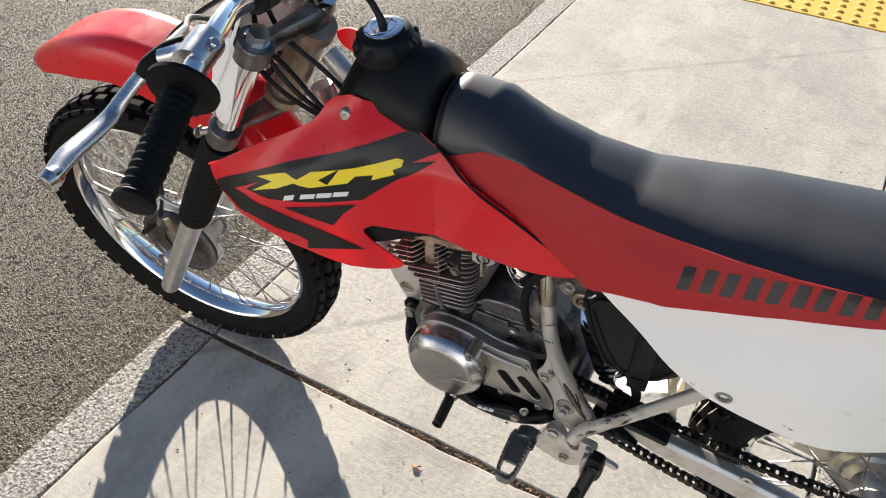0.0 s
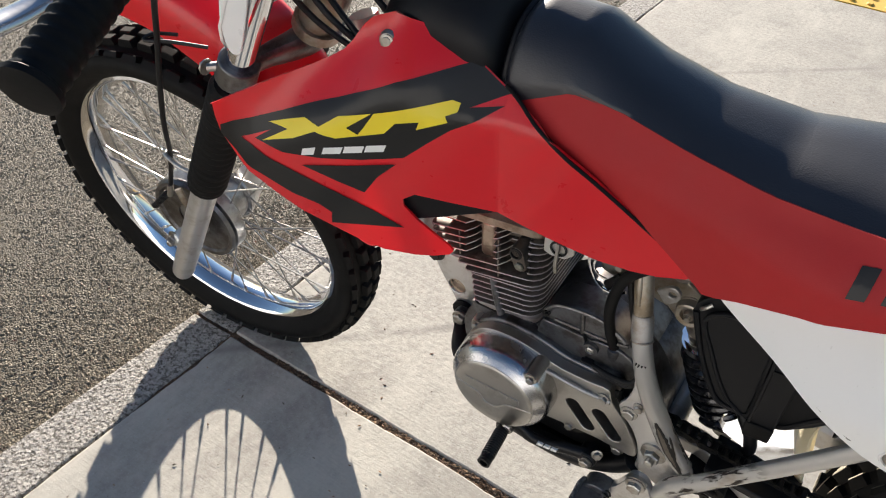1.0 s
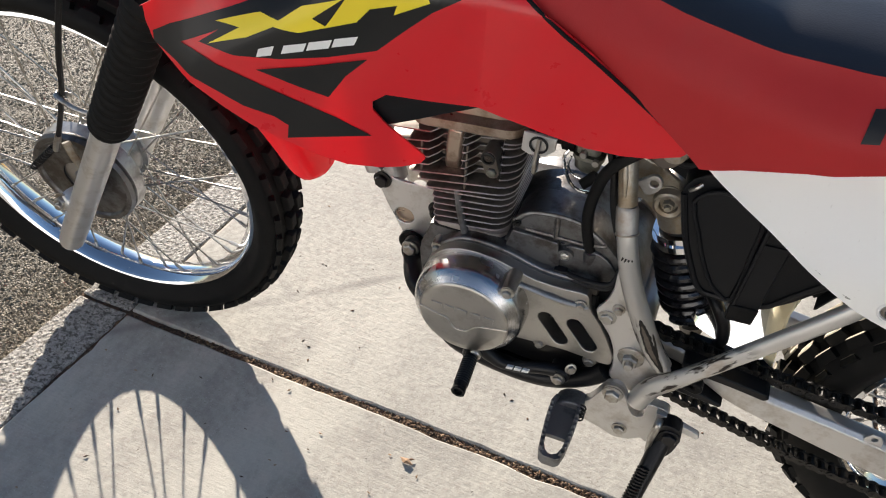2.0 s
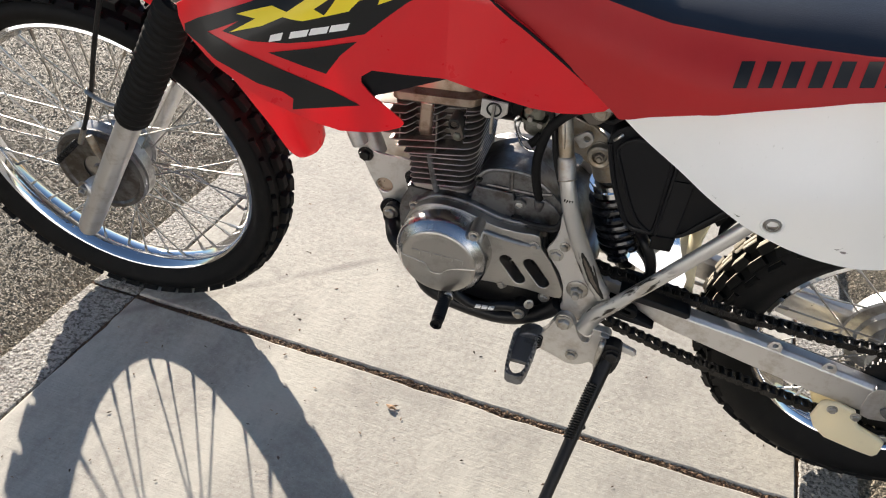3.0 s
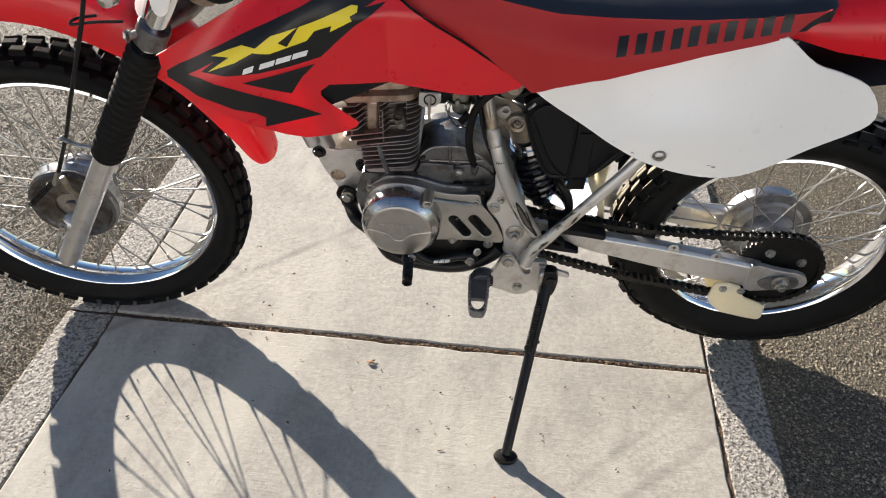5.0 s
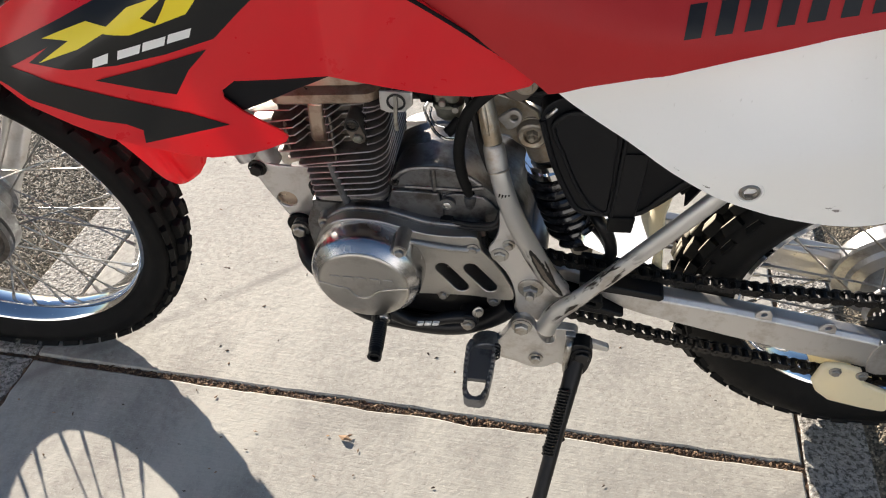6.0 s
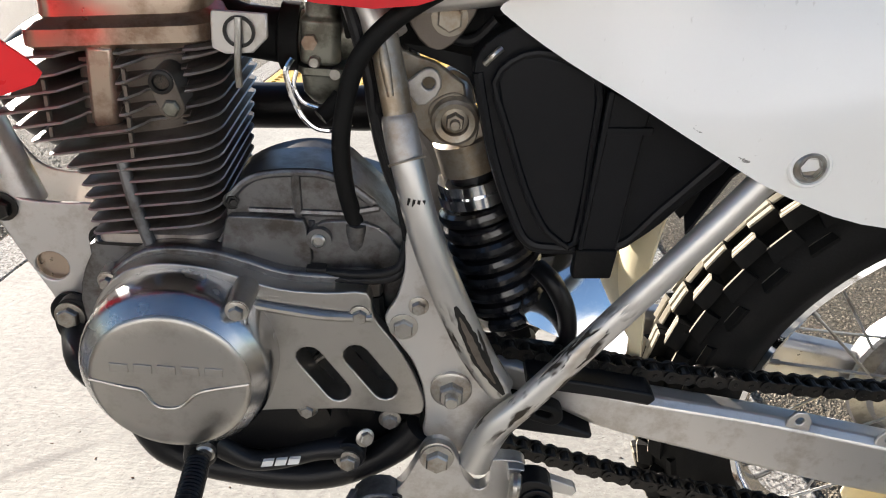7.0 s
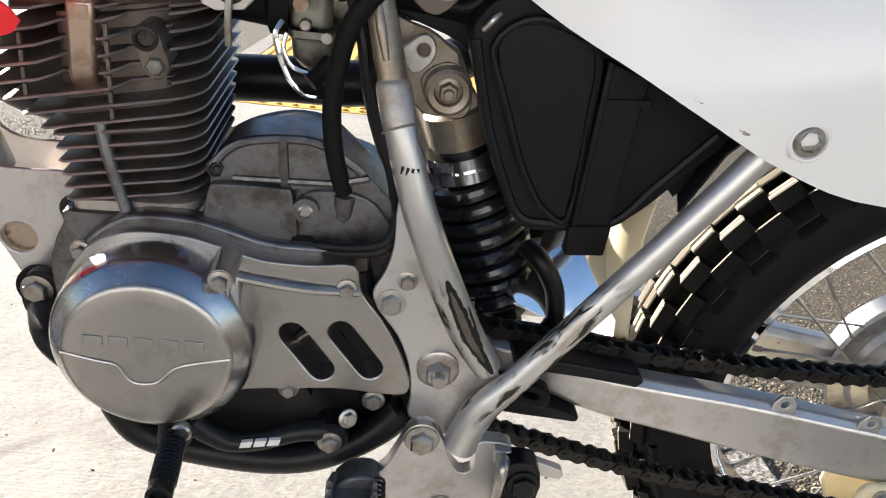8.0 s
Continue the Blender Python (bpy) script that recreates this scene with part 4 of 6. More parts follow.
SEAT_RISE = (SEAT_U, [0.056, 0.058, 0.034, 0.017, 0.011, 0.011, 0.012, 0.013, 0.014, 0.015, 0.016, 0.014])


def seat_side(u, w):
    line, half = float(np.interp(u, *SEAT_LINE)), float(np.interp(u, *SEAT_HALF))
    low = float(np.interp(u, [0.58, 0.64, 0.72, 0.80, 0.90, 1.1, 1.2], [0.090, 0.088, 0.086, 0.090, 0.115, 0.114, 0.098]))
    top = min(half, 0.059 if u < 0.7 else half) + 0.0135
    return -(top + (low - top) * ease(0, 0.055, line - w) ** 0.8)


rows = []
for u in np.concatenate([[0.586, 0.588, 0.594], np.linspace(0.600, 1.15, 56), [1.165, 1.177, 1.183]]):
    line, half, rise = (float(np.interp(u, *q)) for q in (SEAT_LINE, SEAT_HALF, SEAT_RISE))
    pinch = 1.0 - (0.16 if u < 0.587 else 0.06 if u < 0.591 else 0.02 if u < 0.597 else 0.0) - (0.06 if u > 1.16 else 0) - (0.12 if u > 1.18 else 0)
    rise *= 1 - (1 - pinch) * 2.5
    row = [upright(u, -half * pinch * 0.97, line - 0.040)]
    for s in np.linspace(-1, 1, 25):
        x = math.copysign(abs(s) ** 0.8, s)
        row.append(upright(u, half * pinch * x, line + rise * (1 - abs(x) ** 2.6)))
    row.append(upright(u, half * pinch * 0.97, line - 0.040))
    rows.append(row)
bm = sheet(rows)
bm.verts.ensure_lookup_table()
n = len(rows[0])
bm.faces.new([bm.verts[i] for i in range(n)][::-1])
bm.faces.new([bm.verts[len(bm.verts) - n + i] for i in range(n)])
seat = part("seat", bm, SEAT, bike, "long black grained vinyl seat with red lower sides", smooth=55)
lip = []
for x in np.linspace(-1, 1, 17):
    line, half, rise = (float(np.interp(0.576, *q)) for q in (SEAT_LINE, SEAT_HALF, SEAT_RISE))
    lip.append(upright(0.5880, half * 0.98 * x, line + rise * (1 - abs(x) ** 2.6) + 0.002))
part("seat_lip", tube(lip, 0.0032, 10, per=2), CABLE, seat, "black piping round the seat nose")
red_side = [(0.602, 0.7635), (0.625, 0.772)] + [(u, float(np.interp(u, *SEAT_LINE)) - 0.003) for u in np.linspace(0.65, 1.165, 40)] + [(1.172, 0.772), (1.150, 0.757), (1.128, 0.737), (1.091, 0.7265), (1.022, 0.7075), (0.953, 0.684), (0.884, 0.659), (0.835, 0.637), (0.815, 0.626), (0.803, 0.6215), (0.793, 0.630), (0.742, 0.669), (0.686, 0.705), (0.629, 0.740), (0.606, 0.752)]
part("seat_side", panel(red_side, lift(seat_side, 0.0003)), RED_VINYL, seat, "matt red vinyl seat side with dark printed bars", thick=0.003, smooth=60)
red_low = [(u, min(w, float(np.interp(u, *SEAT_LINE)) - 0.030)) for u, w in red_side]
part("seat_side", reflect(panel(red_low, lift(seat_side, -0.004))), RED_VINYL, seat, thick=0.010, smooth=60)
# black backing added under the seat to block light and darken the gaps
base_side = [(0.585, 0.752), (0.70, 0.735), (0.83, 0.722), (1.02, 0.740), (1.15, 0.756), (1.10, 0.742), (1.022, 0.722), (0.953, 0.698), (0.884, 0.664), (0.815, 0.632), (0.76, 0.630), (0.70, 0.685), (0.62, 0.735)]
part("seat_backing", plate(base_side, -0.066, 0.050), BLACK_PLASTIC, seat, bevel=0.003)
# five pairs of dark printed bars along the seat side
for k in range(5):
    for off, wide in ((0.0, 0.0130), (0.0235, 0.0130)):
        u0 = 0.908 + 0.0452 * k + off
        base = 0.699 + (u0 - 0.908) * 0.205
        cell = [(u0, base), (u0 + wide, base + 0.0027), (u0 + wide + 0.002, base + 0.0257), (u0 + 0.002, base + 0.023)]
        part("print_bar", panel(cell, lift(seat_side, 0.0014)), BLACK_INK, seat)

# white side panel, rear fender
white = smooth_loop([(0.810, 0.615), (0.816, 0.606), (0.851, 0.586), (0.898, 0.565), (0.938, 0.546), (0.986, 0.523), (1.042, 0.505), (1.100, 0.507), (1.155, 0.530), (1.204, 0.560), (1.268, 0.598), (1.280, 0.628), (1.255, 0.667), (1.210, 0.688), (1.172, 0.702), (1.128, 0.736), (1.110, 0.733), (1.022, 0.708), (0.953, 0.684), (0.884, 0.652), (0.840, 0.631)], 3)


def white_shape(u, w):
    """The white panel is creased along its middle: the upper half leans in to the seat, the lower half to the wheel."""
    crease = 0.568 + 0.24 * (u - 0.95)
    fold = lambda d, s: s * (math.sqrt(d * d + 0.00015) + d) / 2
    lean = fold(w - crease, 0.36) + fold(crease - w, 0.15)
    return -(0.067 + 0.052 * ease(0.78, 0.98, u) - 0.02 * ease(1.05, 1.27, u) - lean * ease(0.82, 0.95, u) * (1 - ease(1.03, 1.15, u)))


side_panel = part("side_panel", panel(white, white_shape), WHITE_PANEL, bike, "plain white plastic side panel, lightly scuffed", thick=0.004, smooth=60)
part("side_panel", reflect(panel(white, white_shape)), WHITE, bike, "plain white plastic side panel", thick=0.004, smooth=60)
sc = Vector((0.996, white_shape(0.996, 0.543) - 0.0016, 0.543))
part("screw_cup", lathe([(0.0135, 0.0016), (0.0122, -0.0002), (0.0108, -0.0002), (0.0102, 0.002), (0, 0.003)], 28, sc, (0, 1, -0.05)), WHITE_PANEL, side_panel)
part("panel_screw", join(lathe([(0, 0.004), (0.0098, 0.004), (0.0098, 0.0008), (0.0082, -0.0012), (0.0066, -0.0012)], 28, sc, (0, 1, -0.05)), lathe([(0.0066, -0.0012), (0.0060, 0.0022), (0, 0.0022)], 6, sc, (0, 1, -0.05))), STEEL, side_panel, "recessed hexagon screw")

rows = []
for u, top, half, drop in ((1.08, 0.765, 0.072, 0.02), (1.14, 0.775, 0.075, 0.030), (1.20, 0.790, 0.078, 0.060), (1.26, 0.800, 0.082, 0.075), (1.34, 0.812, 0.086, 0.06), (1.43, 0.830, 0.080, 0.045), (1.52, 0.850, 0.074, 0.035), (1.60, 0.868, 0.066, 0.028), (1.64, 0.876, 0.045, 0.018)):
    rows.append([upright(u, half * math.sin(min(1, abs(s) * 1.15) * math.pi / 2) * (1 if s > 0 else -1), top - 0.012 - drop * max(0, (abs(s) - 0.3) / 0.7) ** 1.4) for s in np.linspace(-1, 1, 17)])
part("rear_fender", sheet(rows), RED, bike, "glossy red plastic rear fender", thick=0.003, smooth=60)
rows = []
for u, w in ((0.955, 0.50), (0.975, 0.545), (1.02, 0.595), (1.09, 0.635), (1.18, 0.665), (1.30, 0.69), (1.42, 0.72)):
    rows.append([upright(u, 0.062 * s, w - 0.03 * abs(s) ** 2.5) for s in np.linspace(-1, 1, 13)])
part("inner_fender", sheet(rows), BLACK_PLASTIC, bike, "black plastic inner rear fender", thick=0.003, smooth=60)


# ---- frame ----
part("frame_tube", tube([(0.405, -0.012, 0.80), (0.52, -0.030, 0.72), (0.64, -0.034, 0.655), (0.72, -0.040, 0.615), (0.742, -0.052, 0.585)], 0.014, 16), SILVER, bike)
part("down_tube", tube([(0.375, 0, 0.735), (0.41, 0, 0.62), (0.455, 0, 0.49), (0.475, 0, 0.43)], 0.0165, 18), SILVER, bike, "silver front down tube")
for s in (-1, 1):
    part("frame_tube", tube([(0.7535, 0.0735 * s, 0.538), (0.7555, 0.0765 * s, 0.530), (0.761, 0.084 * s, 0.510), (0.774, 0.090 * s, 0.470), (0.793, 0.091 * s, 0.425), (0.815, 0.090 * s, 0.380), (0.835, 0.089 * s, 0.350)], [0.0102, 0.0102, 0.0104, 0.0110, 0.0116, 0.0118, 0.0105], 18), TUBE_PAINT, bike, "silver frame tube with boot scuffs")
    part("tube_sleeve", tube([(0.7518, 0.0710 * s, 0.5435), (0.7528, 0.0725 * s, 0.539), (0.7565, 0.0785 * s, 0.525), (0.7588, 0.0815 * s, 0.517)], [0.0100, 0.0112, 0.0112, 0.0108], 20), TUBE_SLEEVE, bike)
    part("pressed_tube_end", join(tube([(0.7340, 0.046 * s, 0.612), (0.7400, 0.055 * s, 0.588), (0.7470, 0.0645 * s, 0.562), (0.7520, 0.0710 * s, 0.5425)], [0.0090, 0.0098, 0.0102, 0.0100], 18, flat=0.85), tube([(0.7370, 0.0600 * s, 0.597), (0.7425, 0.0690 * s, 0.574), (0.7470, 0.0755 * s, 0.556)], [0.002, 0.0034, 0.002], 10)), GRIMY, bike, "grimy flattened end of the frame tube", smooth=60)
    back = 0.0 if s < 0 else -0.05
    part("rear_stay", tube([(0.822, 0.094 * s, 0.284), (0.832 + back * 0.3, 0.097 * s, 0.318), (0.852 + back * 0.7, 0.100 * s, 0.347), (0.886 + back, 0.101 * s, 0.396), (0.940 + back, 0.101 * s, 0.473), (0.976 + back, 0.100 * s, 0.525), (1.02 + back, 0.094 * s, 0.59), (1.07 + back, 0.085 * s, 0.65)], [0.013, 0.0120, 0.0098, 0.0092, 0.0092, 0.0092, 0.0092, 0.0092], 16), STAY_PAINT, bike, "silver rear frame stay with chipped paint")
    gus = smooth_loop([(0.7615, 0.468), (0.7615, 0.440), (0.757, 0.418), (0.750, 0.402), (0.757, 0.386), (0.770, 0.368), (0.779, 0.345), (0.783, 0.318), (0.783, 0.300), (0.800, 0.290), (0.822, 0.282), (0.842, 0.300), (0.846, 0.338), (0.828, 0.362), (0.806, 0.402), (0.786, 0.446), (0.772, 0.476)], 3)
    part("gusset_plate", plate(gus, 0.080 * s, 0.0855 * s), SILVER, bike, bevel=0.0015)
def tube_patch(low, high, turn, wide, out, seed):
    """A ragged thin patch lying on the left frame tube."""
    r = random.Random(seed)
    ws, us = [0.350, 0.380, 0.425, 0.470], [0.835, 0.815, 0.793, 0.774]
    rows = []
    for k in range(25):
        w = high + (low - high) * k / 24
        c = Vector((float(np.interp(w, ws, us)), float(np.interp(w, ws, [-0.089, -0.090, -0.091, -0.090])), w))
        side = Vector((0.892, 0, 0.451))
        swell = math.sin(math.pi * (k + 0.6) / 25.2) ** 0.6
        a0, a1 = (radians(turn + s * wide * swell * r.uniform(0.75, 1.1)) for s in (-1, 1))
        rows.append([c + (0.0119 + out) * (Vector((0, -1, 0)) * math.cos(a0 + (a1 - a0) * j / 4) + side * math.sin(a0 + (a1 - a0) * j / 4)) for j in range(5)])
    return sheet(rows)


part("rubbed_patch", tube_patch(0.352, 0.424, 14, 26, 0.0003, 3), DARK_STEEL, bike, "dark rubbed patch on the frame tube")
part("rubbed_patch", tube_patch(0.362, 0.416, 12, 12, 0.0005, 4), FIN_ROOT, bike, "bare metal inside the rubbed patch")
for k in range(4):
    u = 0.7605 + 0.0031 * k
    front = -0.0865 - math.sqrt(0.0106 ** 2 - (u - 0.7645) ** 2) - 0.0005
    part("tube_mark", plate([(u, 0.4938 - 0.0004 * k), (u + 0.0018, 0.4936 - 0.0004 * k), (u + 0.0023, 0.4985 - 0.0004 * k), (u + 0.0005, 0.4987 - 0.0004 * k)], front, front + 0.004), DARK_STEEL, bike)
part("pivot_bolt", hexbolt((0.800, -0.086, 0.344), 0.0095, 0.010, stud=0.006), STEEL, bike)
part("pivot_washer", lathe([(0, 0), (0.0150, 0), (0.0150, 0.003), (0.013, 0.004), (0, 0.004)], 28, (0.800, -0.0855, 0.345), (0, -1, 0)), STEEL, bike)
part("frame_bolt", hexbolt((0.763, -0.0855, 0.396), 0.0075, 0.006), STEEL, bike)
part("frame_bolt", hexbolt((0.7725, -0.0855, 0.4135), 0.0052, 0.006), STEEL, bike)
part("top_tab", plate([(0.7533, 0.5545), (0.7637, 0.5640), (0.7672, 0.5664), (0.7712, 0.5670), (0.7752, 0.5645), (0.7778, 0.5600), (0.7780, 0.5550), (0.7755, 0.5491), (0.7690, 0.5425), (0.7634, 0.5415)], -0.046, -0.041, [circle(0.7698, 0.5568, 0.0042, 12)]), SILVER, bike, bevel=0.001)
part("shock_bracket", plate(smooth_loop([(0.742, 0.582), (0.752, 0.5725), (0.7731, 0.5665), (0.785, 0.5590), (0.7940, 0.5525), (0.7960, 0.5429), (0.8074, 0.5290), (0.8105, 0.5174), (0.792, 0.510), (0.774, 0.510), (0.764, 0.520), (0.745, 0.526), (0.738, 0.555)], 2), -0.0285, -0.0235), GRIMY, bike, "grimy shock bracket on the frame", bevel=0.002)
# added black plate: hides the bright ground and keeps this space dark
part("dark_backing", plate(smooth_loop([(0.738, 0.620), (0.740, 0.590), (0.755, 0.574), (0.785, 0.563), (0.812, 0.552), (0.830, 0.580), (0.825, 0.625)], 3), -0.026, 0.010), BLACK_PLASTIC, bike, "black plate added to darken the space behind the shock bracket", bevel=0.004)
for v in (-0.030, 0.024):
    part("shock_mount", plate(smooth_loop([(0.771, 0.530), (0.775, 0.541), (0.788, 0.547), (0.800, 0.540), (0.806, 0.522), (0.800, 0.510), (0.782, 0.512)], 3), v, v + 0.006), GRIMY, bike, bevel=0.001)
part("seat_rail", tube([(0.742, -0.040, 0.608), (0.80, -0.055, 0.62), (0.88, -0.062, 0.64), (1.0, -0.066, 0.675), (1.15, -0.066, 0.72)], 0.011, 14), SILVER, bike)
part("seat_rail", tube([(0.742, 0.040, 0.608), (0.80, 0.055, 0.62), (0.88, 0.062, 0.64), (1.0, 0.066, 0.675), (1.15, 0.066, 0.72)], 0.011, 14), SILVER, bike)
part("rail_gusset", plate(smooth_loop([(0.752, 0.612), (0.762, 0.585), (0.778, 0.580), (0.792, 0.596), (0.796, 0.615)], 3), -0.048, -0.043), FIN_ROOT, bike, "grimy bracket under the seat rail", bevel=0.001)
part("frame_bolt", hexbolt((0.780, -0.048, 0.600), 0.0085, 0.006), GRIMY, bike)
part("weld_bead", tube([(0.7588 + 0.0108 * math.cos(a), -0.0815 + 0.0108 * math.sin(a) * 0.93, 0.517 - 0.0045 * math.sin(a) + 0.004 * math.cos(a)) for a in np.linspace(0, 2 * math.pi, 24, endpoint=False)], 0.0010, 6, per=1, closed=True), GRIMY, bike)
part("wire_loom", tube([(0.715, -0.020, 0.640), (0.745, -0.034, 0.612), (0.772, -0.036, 0.590), (0.795, -0.040, 0.585), (0.810, -0.044, 0.600)], 0.0040, 10), CABLE, bike)
part("wire_loom", tube([(0.725, -0.010, 0.645), (0.752, -0.020, 0.600), (0.758, -0.022, 0.570), (0.765, -0.024, 0.540)], 0.0030, 8), CABLE, bike)
part("wire_loom", tube([(0.738, -0.030, 0.628), (0.762, -0.040, 0.606), (0.785, -0.046, 0.612), (0.805, -0.050, 0.622)], 0.0026, 8), CABLE, bike)
part("wire_end", tube([(0.765, -0.0405, 0.604), (0.772, -0.0425, 0.606)], 0.0030, 8, raw=True), CHROME, bike)
# engine hanger at the front
hang = smooth_loop([(0.446, 0.462), (0.452, 0.470), (0.468, 0.447), (0.490, 0.4400), (0.540, 0.4400), (0.556, 0.430), (0.556, 0.405), (0.548, 0.386), (0.524, 0.358), (0.511, 0.336), (0.500, 0.338), (0.490, 0.362), (0.470, 0.402), (0.455, 0.440)], 3)
for v in (-0.016, 0.040):
    part("engine_hanger", plate(hang, v, v + 0.004, [circle(0.494, 0.386, 0.0125, 18)]), SILVER, bike, "silver engine hanger plate with a round hole", bevel=0.001)
part("hanger_pipe", tube([(0.440, -0.020, 0.505), (0.452, -0.022, 0.475), (0.460, -0.022, 0.455)], 0.012, 14), SILVER, bike)
part("mount_block", lathe([(0, -0.004), (0.016, -0.004), (0.016, 0.030), (0, 0.030)], 24, (0.494, -0.006, 0.386)), HEAD, bike)
part("hanger_bush", lathe([(0, 0.004), (0.0175, 0.004), (0.0175, -0.004), (0.015, -0.006), (0, -0.006)], 28, (0.506, -0.016, 0.347), (0, 1, 0)), RUBBER, bike)
part("guard_lug", plate(smooth_loop([(0.5008, 0.3585), (0.5064, 0.3688), (0.5149, 0.3717), (0.5244, 0.3670), (0.5285, 0.3500), (0.5270, 0.3330), (0.5138, 0.3300), (0.5048, 0.3325), (0.5000, 0.3444)], 3), -0.038, -0.030), BLACK_PAINT, bike, "black lug of the skid tube", bevel=0.002)
part("hanger_bolt", hexbolt((0.512, -0.038, 0.3570), 0.0085, 0.007), STEEL, bike)
part("hanger_bolt", hexbolt((0.537, -0.017, 0.413), 0.0085, 0.009, stud=0.004), DARK_STEEL, bike)
part("hanger_bolt", hexbolt((0.466, -0.017, 0.435), 0.0085, 0.008), DARK_STEEL, bike)

# ---- engine ----
case = smooth_loop([(0.545, 0.425), (0.553, 0.437), (0.632, 0.440), (0.640, 0.470), (0.650, 0.487), (0.663, 0.4945), (0.685, 0.4985), (0.704, 0.4985), (0.718, 0.494), (0.735, 0.482), (0.757, 0.460), (0.775, 0.436), (0.790, 0.400), (0.795, 0.340), (0.785, 0.300), (0.74, 0.272), (0.64, 0.268), (0.575, 0.285), (0.548, 0.32), (0.535, 0.37), (0.535, 0.40)], 2)
engine = part("engine", plate(case, -0.062, -0.022), ALLOY, bike, "dusty cast alloy single-cylinder engine", bevel=0.006)


def sub(name, bm, mat, label="", **kw):
    return part(name, bm, mat, engine, label, **kw)


# right half of the case, its domed back, raised lands and ribs on the left wall
rear_half = smooth_loop([(0.545, 0.425), (0.553, 0.437), (0.62, 0.446), (0.700, 0.450), (0.745, 0.438), (0.775, 0.420), (0.790, 0.390), (0.795, 0.340), (0.785, 0.300), (0.74, 0.272), (0.64, 0.268), (0.575, 0.285), (0.548, 0.32), (0.535, 0.37), (0.535, 0.40)], 2)
sub("case_half", plate(rear_half, -0.020, 0.078), ALLOY, bevel=0.006)
sub("case_dome", plate(smooth_loop([(0.615, 0.430), (0.628, 0.456), (0.640, 0.467), (0.656, 0.476), (0.677, 0.4825), (0.694, 0.4835), (0.711, 0.480), (0.724, 0.470), (0.745, 0.450), (0.750, 0.430)], 3), -0.020, 0.036), ALLOY, bevel=0.010, smooth=60)
sub("case_ridge", tube([(0.642, -0.0615, 0.474), (0.652, -0.0615, 0.486), (0.664, -0.0615, 0.4925), (0.685, -0.0615, 0.4960), (0.704, -0.0615, 0.4960), (0.718, -0.0615, 0.491), (0.738, -0.0615, 0.477)], 0.0032, 10), ALLOY)
sub("case_land", plate(smooth_loop([(0.640, 0.425), (0.640, 0.460), (0.650, 0.4645), (0.685, 0.4645), (0.6935, 0.460), (0.6945, 0.425)], 3), -0.068, -0.060), ALLOY, bevel=0.003)
sub("case_land", plate(smooth_loop([(0.700, 0.425), (0.699, 0.455), (0.708, 0.4635), (0.735, 0.463), (0.752, 0.452), (0.762, 0.425)], 3), -0.0655, -0.060), ALLOY, bevel=0.003)
for a, b, r in (((0.686, 0.497), (0.688, 0.464), 0.0034), ((0.655, 0.4665), (0.718, 0.4680), 0.0028), ((0.6965, 0.462), (0.6965, 0.430), 0.0026), ((0.718, 0.468), (0.742, 0.474), 0.0030)):
    sub("case_rib", tube([(a[0], -0.0615, a[1]), (b[0], -0.0615, b[1])], r, 8, raw=True), ALLOY)
sub("case_boss", lathe([(0, 0.01), (0.0095, 0.01), (0.0085, -0.006), (0, -0.006)], 20, (0.7025, -0.064, 0.451), (0, 1, 0)), ALLOY)
sub("case_bolt", lathe([(0, 0.002), (0.0052, 0.002), (0.0050, -0.002), (0.0036, -0.003), (0.0030, -0.0015), (0, -0.0015)], 20, (0.7025, -0.070, 0.451)), STEEL)
sub("case_bolt", hexbolt((0.6435, -0.0605, 0.4725), 0.0046, 0.006, (0.3, -0.9, 0.2), stud=0.002), DARK_STEEL)
sub("breather_stub", tube([(0.727, -0.054, 0.446), (0.727, -0.061, 0.464)], [0.0125, 0.0085], 16, raw=True), ALLOY)
# right-hand clutch cover
sub("clutch_cover", plate(smooth_loop([(0.60, 0.39), (0.63, 0.432), (0.68, 0.444), (0.74, 0.436), (0.78, 0.40), (0.785, 0.34), (0.74, 0.29), (0.66, 0.285), (0.61, 0.32)], 3), 0.078, 0.108), ALLOY, bevel=0.008)

# cylinder and head with fins; the bore leans a little to the front
def fin_loop(u0, u1, half, front=0.006, rear=0.018, notches=()):
    """A round-cornered outline from above; notches are cut into the left-hand edge."""
    pts = []
    for cu, cv, a0, c in ((u1, half, 0, rear), (u0, half, 90, front), (u0, -half, 180, front), (u1, -half, 270, rear)):
        su, sv = (-1 if cu == u1 else 1), (-1 if cv > 0 else 1)
        for k in range(5):
            a = radians(a0 + 22.5 * k)
            pts.append((cu + su * c + c * math.cos(a), cv + sv * c + c * math.sin(a)))
        if a0 == 180:
            for n0, n1, deep in notches:
                pts += [(n0 - 0.010, -half), (n0 - 0.003, -half + deep * 0.55), (n0, -half + deep), (n1, -half + deep), (n1 + 0.002, -half + deep * 0.4), (n1 + 0.003, -half)]
    return pts


def fin_plate(u0, u1, half, w, thick=0.0022, slope=0.16, notches=()):
    """One cooling fin: a thin plate that thins to its edge and rises to the rear."""
    loops = []
    for grow, dz in ((-0.006, -thick * 0.8), (0.0, -thick * 0.4), (0.0008, 0.0), (0.0, thick * 0.4), (-0.006, thick * 0.8)):
        loops.append([(u, v, w + dz + slope * (u - 0.585)) for u, v in fin_loop(u0 - grow, u1 + grow, half + grow, notches=notches)])
    bm = loft(loops)
    bm.normal_update()
    # broad faces take the darker slot: shade between the fins, put into colour
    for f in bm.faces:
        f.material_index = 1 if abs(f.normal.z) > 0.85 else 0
    return bm


